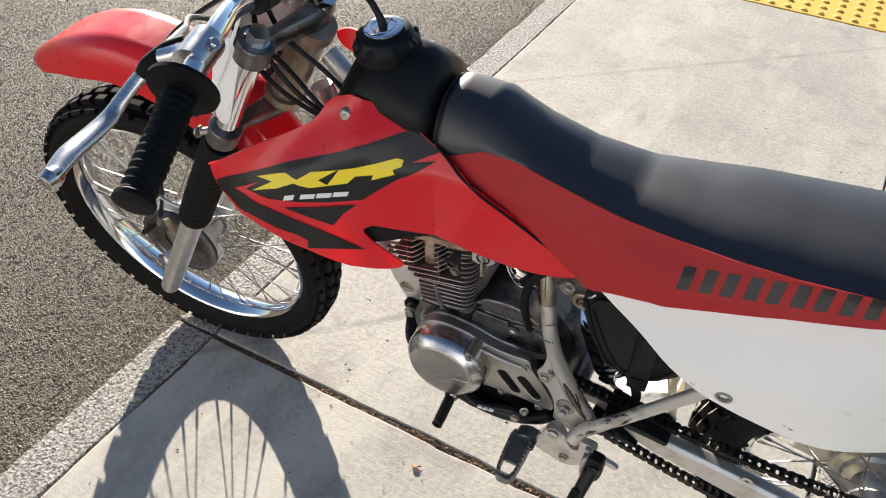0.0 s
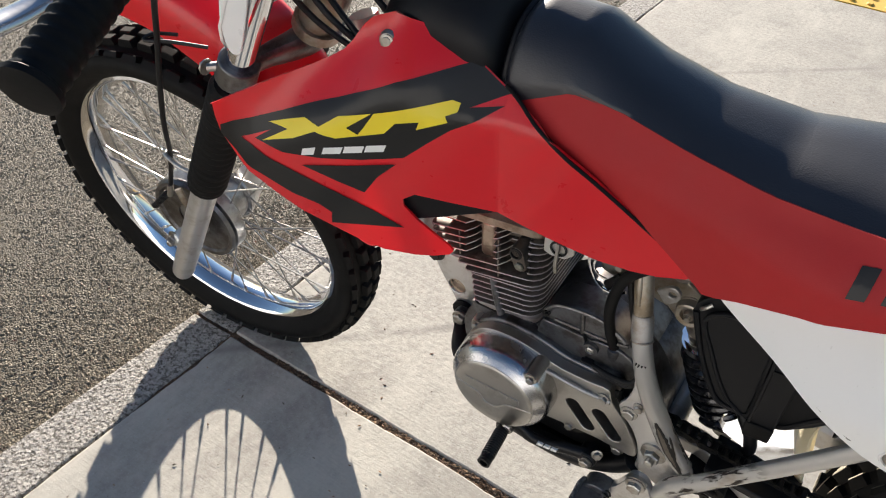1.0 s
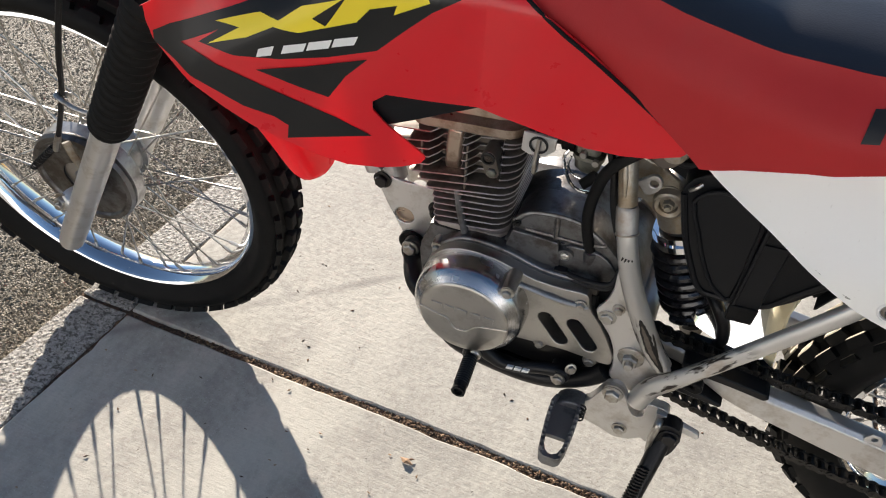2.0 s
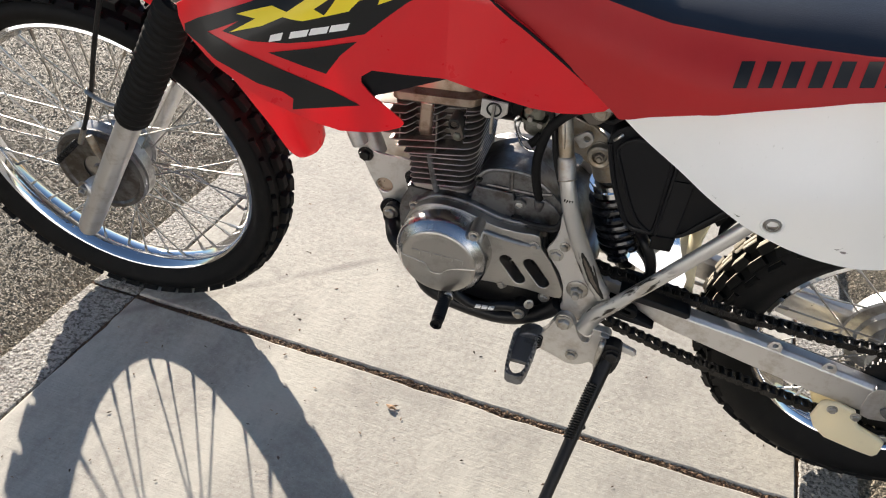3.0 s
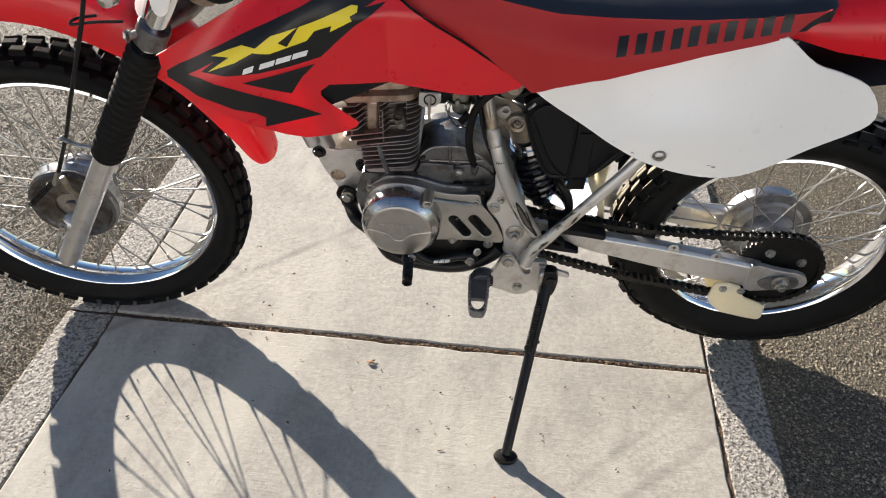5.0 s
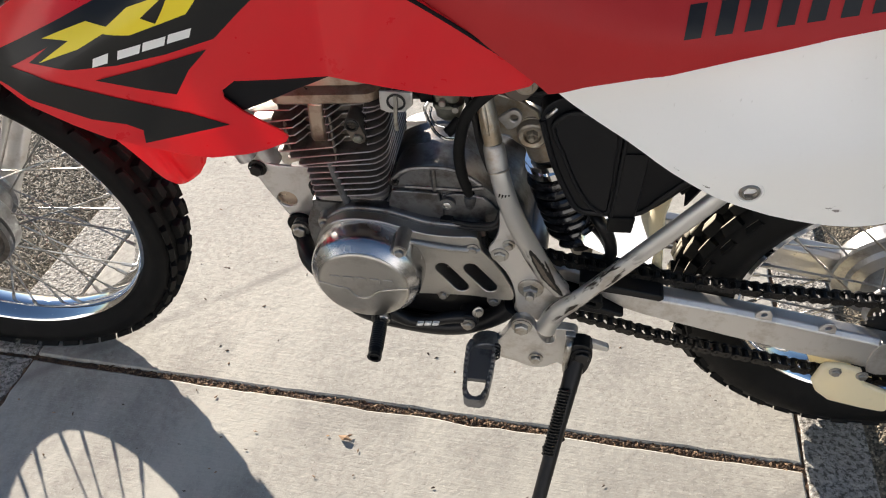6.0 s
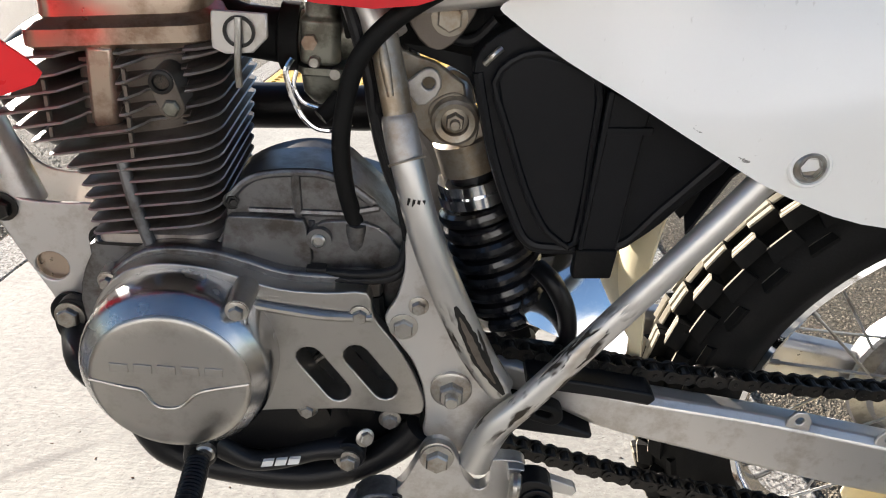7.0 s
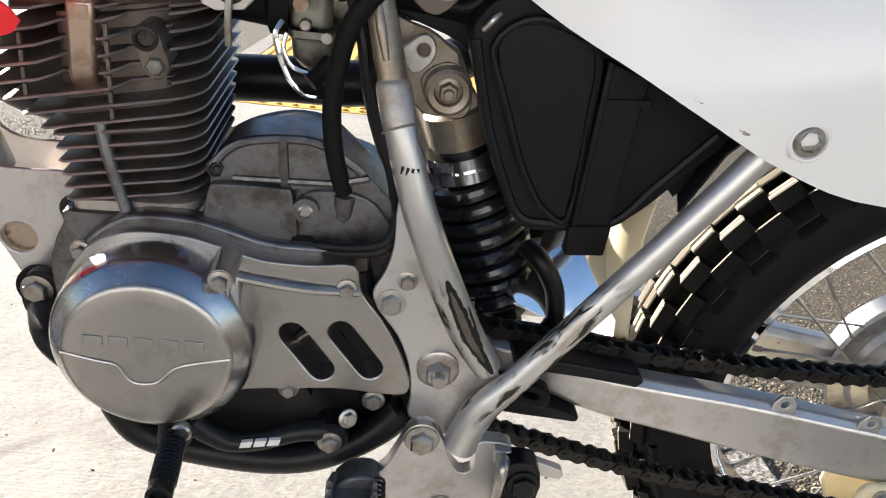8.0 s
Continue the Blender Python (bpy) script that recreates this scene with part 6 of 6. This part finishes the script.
part("stand_pivot", join(plate(smooth_loop([(0.8515, 0.288), (0.860, 0.2955), (0.874, 0.2925), (0.8785, 0.280), (0.8777, 0.2616), (0.8728, 0.2405), (0.862, 0.232), (0.852, 0.234), (0.8490, 0.262)], 2), -0.124, -0.106), hexbolt((0.8665, -0.124, 0.2760), 0.0092, 0.006)), BLACK_PAINT, stand, bevel=0.002)
part("stand_hook", tube([(0.8505, -0.118, 0.294), (0.8495, -0.126, 0.290), (0.8480, -0.127, 0.262), (0.8500, -0.124, 0.236)], [0.0046, 0.0046, 0.0036, 0.003], 10), STEEL, stand)
axis_d = (FOOT - TOP).normalized()
s1 = axis_d.orthogonal().normalized()
s2 = axis_d.cross(s1)
coil = [TOP + axis_d * (0.035 + 0.085 * k / 200) + Vector((-0.006, -0.012, 0)) + 0.0062 * (s1 * math.cos(k * 2 * math.pi / 9) + s2 * math.sin(k * 2 * math.pi / 9)) for k in range(201)]
part("stand_spring", tube(coil, 0.0016, 6, raw=True), DARK_STEEL, stand)
part("stand_pin", tube([TOP.lerp(FOOT, 0.36) + Vector((-0.012, -0.014, 0)), TOP.lerp(FOOT, 0.36) + Vector((0.010, 0.004, 0))], 0.004, 8, raw=True), DARK_STEEL, stand)
pad = lathe([(0, -0.004), (0.019, -0.004), (0.020, 0.0), (0.018, 0.004), (0.010, 0.006), (0, 0.006)], 24, (0, 0, 0), (0, 0, 1))
for v in pad.verts:
    v.co = inv @ Vector((0.823 + v.co.x * 1.05, -0.306 + v.co.y * 0.8, 0.0052 + v.co.z))
part("stand_foot", pad, DARK_STEEL, stand)

# ---- rear suspension and drive ----
SA, SB = Vector((0.790, -0.002, 0.530)), Vector((0.856, -0.002, 0.345))
ax = (SB - SA).normalized()
q1 = Vector((0, 1, 0))
q2 = ax.cross(q1)
shock = part("shock_absorber", join(tube([SA + ax * 0.004, SA + ax * 0.020, SA + ax * 0.024, SA + ax * 0.048], [0.014, 0.017, 0.0235, 0.0235], 24, raw=True), lathe([(0, 0.022), (0.013, 0.022), (0.013, -0.022), (0, -0.022)], 20, SA)), GRIMY, bike, "gas shock absorber with a gloss black spring")
part("spring_collar", join(tube([SA + ax * 0.053, SA + ax * 0.062], 0.0290, 12, raw=True), tube([SA + ax * 0.062, SA + ax * 0.070], 0.031, 24, raw=True)), CHROME, shock)
part("shock_rod", tube([SA + ax * 0.05, SB], 0.019, 16, raw=True), BLACK_PAINT, shock)
turns, length = 7.6, 0.100
part("spring", tube([SA + ax * (0.072 + length * k / 220) + 0.0290 * (q1 * math.cos(2 * math.pi * turns * k / 220) + q2 * math.sin(2 * math.pi * turns * k / 220)) for k in range(221)], 0.0062, 10, raw=True), SPRING, shock, "gloss black coil spring")
part("spring_seat", tube([SA + ax * 0.168, SA + ax * 0.180, SA + ax * 0.190], [0.031, 0.027, 0.013], 20, raw=True), BLACK_PAINT, shock)
part("shock_eye", lathe([(0, 0.016), (0.013, 0.016), (0.013, -0.016), (0, -0.016)], 20, SB), STEEL, shock)
part("mount_boss", lathe([(0.0090, -0.030), (0.0096, -0.0385), (0.0134, -0.0400), (0.0156, -0.0385), (0.0164, -0.030)], 32, (0.789, 0.0, 0.529), closed=True), GRIMY, shock, "grimy raised ring round the shock bolt", smooth=45)
part("shock_bolt", hexbolt((0.789, -0.033, 0.529), 0.0066, 0.008, stud=0.003), GRIMY, shock)

top_e = ([0.862, 0.893, 0.95, 1.027, 1.065, 1.132, 1.19, 1.225], [0.347, 0.346, 0.337, 0.327, 0.321, 0.309, 0.299, 0.291])
low_e = ([0.862, 0.903, 0.946, 1.043, 1.12, 1.176, 1.225], [0.318, 0.307, 0.297, 0.274, 0.257, 0.247, 0.238])
arms = []
for s in (-1, 1):
    secs = []
    for u in np.linspace(0.815, 1.225, 18):
        t, b = float(np.interp(u, *top_e)), float(np.interp(u, *low_e))
        o = (0.050 + 0.027 * ease(0.83, 0.93, u)) * s
        i = o - 0.026 * s
        cb = 0.006
        secs.append([(u, o, b + cb), (u, o, t - cb), (u, o - cb * s, t), (u, i + cb * s, t), (u, i, t - cb), (u, i, b + cb), (u, i + cb * s, b), (u, o - cb * s, b)])
    arms.append(loft(secs))
swing = part("swingarm", join(*arms), SILVER, bike, "silver box-section swingarm", bevel=0.0015)
part("pivot_tube", tube([(0.80, -0.080, 0.343), (0.80, 0.080, 0.343)], 0.016, 18, raw=True), SILVER, swing)
rows = []
for u, lo, hi in ((0.848, 0.385, 0.418), (0.856, 0.372, 0.426), (0.880, 0.362, 0.426), (0.905, 0.356, 0.424), (0.926, 0.350, 0.418), (0.936, 0.346, 0.410)):
    rows.append([(u + 0.006 * k, -0.036 + 0.044 * k, lo + (hi - lo) * (0.72 * k + 0.28 * math.sin(k * math.pi / 2))) for k in np.linspace(0, 1, 9)])
part("cross_member", sheet(rows), CHROME, swing, "bright pressed-steel cross member", thick=0.004, smooth=60)
part("linkage", tube([(0.862, -0.020, 0.412), (0.872, -0.034, 0.408), (0.884, -0.038, 0.388), (0.889, -0.036, 0.362), (0.886, -0.030, 0.345)], 0.0075, 12), BLACK_PAINT, swing)
part("chain_slider", join(plate([(0.855, 0.356), (0.900, 0.3515), (0.948, 0.3450), (0.953, 0.3395), (0.948, 0.3335), (0.900, 0.3405), (0.855, 0.3450)], -0.0800, -0.030), plate([(0.834, 0.318), (0.872, 0.316), (0.912, 0.302), (0.910, 0.298), (0.866, 0.302), (0.834, 0.306)], -0.079, -0.030)), BLACK_PLASTIC, swing, bevel=0.002)
part("slider_pad", plate(slot(0.864, 0.3255, 0.877, 0.3215, 0.0085), -0.084, -0.070, [slot(0.867, 0.3245, 0.874, 0.3225, 0.003)]), RUBBER, swing, bevel=0.0015)
for u in (1.068, 1.142):
    w = float(np.interp(u, *top_e))
    part("swingarm_tab", plate([(u - 0.010, w - 0.006), (u - 0.009, w + 0.004), (u - 0.004, w + 0.011), (u + 0.004, w + 0.011), (u + 0.009, w + 0.004), (u + 0.010, w - 0.006)], -0.0755, -0.0725, [circle(u, w + 0.003, 0.0035, 10)]), SILVER, swing, bevel=0.0008)
end = smooth_loop([(1.205, 0.296), (1.250, 0.290), (1.288, 0.284), (1.303, 0.272), (1.302, 0.258), (1.290, 0.250), (1.250, 0.243), (1.205, 0.241)], 3)
for s in (-1, 1):
    part("axle_plate", plate(end, 0.068 * s, 0.0785 * s), SILVER, swing, bevel=0.0025)
    part("adjuster_plate", plate(smooth_loop([(1.222, 0.262), (1.240, 0.276), (1.262, 0.281), (1.284, 0.276), (1.290, 0.262), (1.276, 0.250), (1.240, 0.247)], 3), 0.079 * s, 0.0825 * s), PEG, swing, "oily grey chain adjuster plate", bevel=0.001)
part("axle", tube([(1.256, -0.088, 0.271), (1.256, 0.088, 0.271)], 0.0075, 14, raw=True), STEEL, swing)
guide = [(1.146, 0.222), (1.149, 0.250), (1.154, 0.257), (1.172, 0.259), (1.196, 0.252), (1.199, 0.238), (1.208, 0.226), (1.240, 0.2125), (1.249, 0.206), (1.250, 0.182), (1.245, 0.1735), (1.220, 0.177), (1.175, 0.187), (1.156, 0.203)]
cg = part("chain_guide", join(plate(guide, -0.088, -0.080), plate(guide, -0.045, -0.038)), CREAM, bike, "yellowed white plastic chain guide", bevel=0.003)
part("guide_bolt", hexbolt((1.166, -0.088, 0.248), 0.0052, 0.005), STEEL, cg)
part("guide_bolt", hexbolt((1.197, -0.088, 0.2455), 0.0052, 0.005), STEEL, cg)

# rear sprocket
CH_V = -0.052
SPROCKET = (1.256, 0.271)
teeth = 46
sp = []
for k in range(teeth * 4):
    a = 2 * math.pi * k / (teeth * 4)
    r = (0.0725, 0.0765, 0.0765, 0.0725)[k % 4]
    sp.append((SPROCKET[0] + r * math.cos(a), SPROCKET[1] + r * math.sin(a)))
sprocket = part("rear_sprocket", plate(sp, CH_V - 0.0025, CH_V + 0.0025), DARK_STEEL, bike, "oily dark steel rear sprocket")
for k in range(4):
    a = math.pi * k / 2 + 0.5
    part("sprocket_bolt", hexbolt((SPROCKET[0] + 0.042 * math.cos(a), CH_V - 0.003, SPROCKET[1] + 0.042 * math.sin(a)), 0.0065, 0.006), STEEL, sprocket)

# chain: a closed run of links round both sprockets, the lower run slack
run = [(0.806, 0.367), (0.840, 0.3605), (0.914, 0.3510), (0.987, 0.3440), (1.06, 0.3405), (1.13, 0.3390), (1.20, 0.3410)]
arc = [(SPROCKET[0] + 0.0745 * math.cos(a), SPROCKET[1] + 0.0745 * math.sin(a)) for a in np.linspace(radians(95), radians(-85), 9)]
back = [(1.20, 0.1975), (1.145, 0.2030), (1.08, 0.2150), (1.00, 0.2280), (0.92, 0.2475), (0.85, 0.268), (0.810, 0.289)]
front = [(0.786, 0.306), (0.772, 0.335), (0.784, 0.362)]
track = spline([(u, CH_V, w) for u, w in run + arc + back + front], 24, True)
seglen = [(track[(i + 1) % len(track)] - track[i]).length for i in range(len(track))]
total = sum(seglen)
count = 2 * round(total / 0.0127 / 2)
pitch = total / count
marks, acc, nxt = [], 0.0, 0.0
for i, sl in enumerate(seglen):
    while nxt <= acc + sl and len(marks) < count:
        marks.append(track[i].lerp(track[(i + 1) % len(track)], (nxt - acc) / sl))
        nxt += pitch
    acc += sl
pin = lathe([(0, -0.0085), (0.0018, -0.0085), (0.0021, -0.0080), (0.0021, 0.0080), (0.0018, 0.0085), (0, 0.0085)], 8)
pin_me = bpy.data.meshes.new("pin")
pin.to_mesh(pin_me)
pin.free()
bm = bmesh.new()
for p in marks:
    b0 = len(bm.verts)
    bm.from_mesh(pin_me)
    bm.verts.ensure_lookup_table()
    for v in bm.verts[b0:]:
        v.co += p
chain = part("chain", bm, DARK_STEEL, bike, "oily dark drive chain")


def link_mesh(name, y, roller):
    """A figure-of-eight pair of side plates; inner links carry the rollers."""
    h = pitch / 2
    loop = []
    for k in range(9):
        a = radians(-90 + 180 * k / 8)
        loop.append((h + 0.0056 * math.cos(a), 0.0056 * math.sin(a)))
    loop += [(0, 0.0040)]
    for k in range(9):
        a = radians(90 + 180 * k / 8)
        loop.append((-h + 0.0056 * math.cos(a), 0.0056 * math.sin(a)))
    loop += [(0, -0.0040)]
    bms = [plate(loop, y, y + 0.0016), plate(loop, -y - 0.0016, -y)]
    if roller:
        bms += [lathe([(0, -y), (0.0042, -y), (0.0042, y), (0, y)], 10, (x, 0, 0)) for x in (-h, h)]
    bm = join(*bms)
    me = bpy.data.meshes.new(name)
    bm.to_mesh(me)
    bm.free()
    me.materials.append(DARK_STEEL)
    return me


outer_link, inner_link = link_mesh("outer_link", 0.0062, False), link_mesh("inner_link", 0.0044, True)
for k in range(count):
    a, b = marks[k], marks[(k + 1) % count]
    d = b - a
    o = new("link", outer_link if k % 2 else inner_link)
    o.parent = chain
    o.matrix_local = Matrix.Translation((a + b) / 2) @ Matrix.Rotation(math.atan2(-d.z, d.x), 4, "Y")

# air box behind the frame tube
box = smooth_loop([(0.797, 0.568), (0.803, 0.590), (0.830, 0.606), (0.90, 0.63), (0.97, 0.60), (0.972, 0.530), (0.946, 0.495), (0.925, 0.470), (0.902, 0.4525), (0.875, 0.4495), (0.848, 0.4495), (0.836, 0.462), (0.822, 0.490), (0.809, 0.530)], 3)
air = part("air_box", plate(box, -0.066, 0.004), BLACK_PLASTIC, bike, "black plastic air filter box", bevel=0.007)
lid = [(0.810, 0.568), (0.826, 0.586), (0.850, 0.586), (0.8735, 0.572), (0.876, 0.530), (0.8755, 0.462), (0.858, 0.466), (0.848, 0.478), (0.836, 0.500), (0.822, 0.535)]
lid_part = part("box_lid", plate(smooth_loop(lid, 2), -0.0705, -0.064), BLACK_PLASTIC, air, bevel=0.003)
part("lid_rim", tube([(u, -0.0700, w) for u, w in lid], 0.0026, 8, per=3, closed=True), BLACK_PLASTIC, lid_part)
part("box_rim", tube([(0.799, -0.0655, 0.572), (0.806, -0.0655, 0.545), (0.815, -0.0655, 0.515), (0.828, -0.0655, 0.484), (0.842, -0.0655, 0.459), (0.862, -0.0655, 0.4545), (0.905, -0.0655, 0.4585), (0.930, -0.0655, 0.487), (0.962, -0.0655, 0.526)], 0.0036, 8), BLACK_PLASTIC, air)
part("box_strap", plate([(0.8795, 0.569), (0.9085, 0.560), (0.9065, 0.538), (0.9030, 0.459), (0.9015, 0.437), (0.8755, 0.436), (0.8770, 0.460)], -0.0745, -0.064), BLACK_PLASTIC, air, "flat black strap over the air box", bevel=0.002)
part("strap_edge", plate([(0.8795, 0.569), (0.8835, 0.568), (0.8800, 0.459), (0.8765, 0.459)], -0.0765, -0.073), BLACK_PLASTIC, air, bevel=0.001)
part("strap_edge", plate([(0.8815, 0.5455), (0.9115, 0.5475), (0.9115, 0.5430), (0.8815, 0.5410)], -0.0765, -0.073), BLACK_PLASTIC, air, bevel=0.001)
part("strap_end", plate([(0.8750, 0.4585), (0.9035, 0.4605), (0.9020, 0.4385), (0.8760, 0.4365)], -0.0770, -0.073), RUBBER, air, bevel=0.0015)
part("box_clip", tube([(0.803, -0.067, 0.578), (0.807, -0.070, 0.584), (0.812, -0.067, 0.588)], 0.0021, 8), STEEL, air)
part("hose_spring", tube([(0.856 + 0.026 * k / 120, -0.035 + 0.006 * math.cos(k * 0.9), 0.4425 + 0.006 * math.sin(k * 0.9)) for k in range(121)], 0.0013, 6, raw=True), STEEL, bike)
part("flap", plate([(0.955, 0.545), (0.985, 0.548), (0.964, 0.492), (0.950, 0.474), (0.941, 0.484)], -0.050, -0.044), RUBBER, bike, bevel=0.001)
rows = [[(u - 0.006 + 0.012 * abs(s) ** 3, (0.018 + 0.012 * ease(0.36, 0.44, w)) * s - 0.016, w) for s in np.linspace(-1, 1, 13)] for u, w in ((0.947, 0.325), (0.943, 0.36), (0.937, 0.40), (0.933, 0.44), (0.937, 0.48), (0.951, 0.52))]
part("mud_guard", sheet(rows), CREAM, bike, "cream plastic mud guard ahead of the rear wheel", thick=0.004, smooth=60)
# brake rod and pedal side, rear brake arm
part("brake_rod", tube([(0.84, 0.085, 0.27), (1.0, 0.090, 0.25), (1.20, 0.092, 0.225), (1.275, 0.090, 0.215)], 0.003, 8), STEEL, bike)
part("brake_arm", tube([(1.275, 0.092, 0.215), (1.270, 0.086, 0.25), (1.262, 0.078, 0.285)], 0.006, 10, flat=0.5), STEEL, bike)
part("foot_peg", block((0.738, 0.105, 0.255), (0.768, 0.205, 0.268)), DARK_STEEL, bike, bevel=0.002)


# ---- tactile strip ----
strip = part("tactile_strip", block((0.014, 2.357, -0.05), (1.196, 4.803, 0.002)), TACTILE, bevel=0.003)
tagged(strip, "yellow warning strip with rows of small domes", "tactile paving", kind="structure")
dome = lathe([(0.0130, 0.0), (0.0120, 0.003), (0.0095, 0.0048), (0.006, 0.0056), (0, 0.0056)], 12, (0, 0, 0), (0, 0, 1))
dome_me = bpy.data.meshes.new("dome")
dome.to_mesh(dome_me)
dome.free()
dome_me.materials.append(TACTILE)
for i in range(19):
    for j in range(15):
        o = new("dome", dome_me)
        o.parent = strip
        o.location = (0.05 + 0.061 * i, 2.392 + 0.061 * j, 0.002)

bm = bmesh.new()
for i in range(19):
    for j in range(15, 40):
        first = len(bm.verts)
        bm.from_mesh(dome_me)
        bm.verts.ensure_lookup_table()
        for v in bm.verts[first:]:
            v.co += Vector((0.05 + 0.061 * i, 2.392 + 0.061 * j, 0.002))
far_domes = part("far_domes", bm, TACTILE, strip)
far_domes["kind"] = "stuff"

# ---- crumbs: dry leaves in the joint, specks on the slabs ----

def crumbs(count, place, size, seed):
    r = random.Random(seed)
    verts, faces = [], []
    for _ in range(count):
        x, y, z = place(r)
        s = size * r.uniform(0.4, 1.3)
        a = r.uniform(0, 6.28)
        b = len(verts)
        lx, ly = s, s * r.uniform(0.25, 0.6)
        for dx, dy, dz in ((-1, -0.4, 0), (0, -1, 0.25), (1, 0, 0.1), (0.1, 1, 0.3), (-0.1, 0.1, 0.7)):
            verts.append((x + dx * lx * math.cos(a) - dy * ly * math.sin(a), y + dx * lx * math.sin(a) + dy * ly * math.cos(a), z + dz * s * 0.5))
        faces += [(b, b + 1, b + 4), (b + 1, b + 2, b + 4), (b + 2, b + 3, b + 4), (b + 3, b, b + 4)]
    me = bpy.data.meshes.new("crumbs")
    me.from_pydata(verts, [], faces)
    me.materials.append(CRUMB)
    return me


litter = new("leaf_litter", crumbs(4200, lambda r: (r.uniform(0.12, 1.2), JOINT_Y - 0.0015 + r.gauss(0.0, 0.0042), -0.0065 + r.uniform(0, 0.0055)), 0.0034, 3))
tagged(litter, "dry brown leaf crumbs packed in the slab joint", "leaf litter", kind="stuff")
specks = new("ground_specks", crumbs(380, lambda r: (r.uniform(0.03, 1.18), r.uniform(-0.9, 1.6), 0.001), 0.0034, 5))
tagged(specks, "tiny dry specks scattered over the concrete", "debris", kind="stuff")


def stones(name, count, xs, ys, size, seed, material):
    """Small half-sunk stones of the road surface, as blunt pyramids."""
    r = np.random.default_rng(seed)
    x = xs[0] + (xs[1] - xs[0]) * r.random(count) ** 1.7
    y = r.normal(*ys, count)
    s = size * r.uniform(0.5, 1.35, count)
    a = r.uniform(0, 2 * math.pi, count)
    corners = []
    for k in range(4):
        q = s * r.uniform(0.75, 1.25, count)
        t = a + k * math.pi / 2
        corners.append(np.stack([x + q * np.cos(t), y + q * np.sin(t), np.full(count, -0.0125)], -1))
    corners.append(np.stack([x + 0.3 * s * np.cos(a), y + 0.3 * s * np.sin(a), -0.0125 + s * r.uniform(0.30, 0.85, count)], -1))
    verts = np.stack(corners, 1).reshape(-1, 3)
    base = 5 * np.arange(count)[:, None, None] + np.array([[0, 1, 4], [1, 2, 4], [2, 3, 4], [3, 0, 4]])[None]
    me = bpy.data.meshes.new(name)
    me.from_pydata(verts.tolist(), [], base.reshape(-1, 3).tolist())
    me.materials.append(material)
    return me


def chip_material():
    m = Mat("asphalt_stone", (0.12, 0.11, 0.1), 0.7)
    m.colour(m.ramp(m.n.new("ShaderNodeNewGeometry").outputs["Random Per Island"], [(0.0, (0.120, 0.102, 0.075)), (0.45, (0.21, 0.179, 0.131)), (0.8, (0.29, 0.248, 0.185)), (1.0, (0.42, 0.365, 0.27))]))
    m.b.inputs["Roughness"].default_value, m.b.inputs["Specular IOR Level"].default_value = 0.7, 0.2
    return m.m


CHIP = chip_material()
chips = new("road_stones", stones("road_stones", 210000, (-0.089, -3.2), (0.25, 0.95), 0.0034, 11, CHIP))
tagged(chips, "fine stones standing proud in the asphalt", "asphalt stones", kind="stuff")
chips = new("road_stones", stones("road_stones", 120000, (1.297, 3.0), (0.30, 0.90), 0.0034, 12, CHIP))
tagged(chips, "fine stones standing proud in the asphalt", "asphalt stones", kind="stuff")
leaf = new("dry_leaf", crumbs(3, lambda r: (0.558 + r.uniform(-0.006, 0.006), -0.113 + r.uniform(-0.006, 0.006), 0.002), 0.011, 9))
tagged(leaf, "small curled dry brown leaf on the concrete", "leaf")
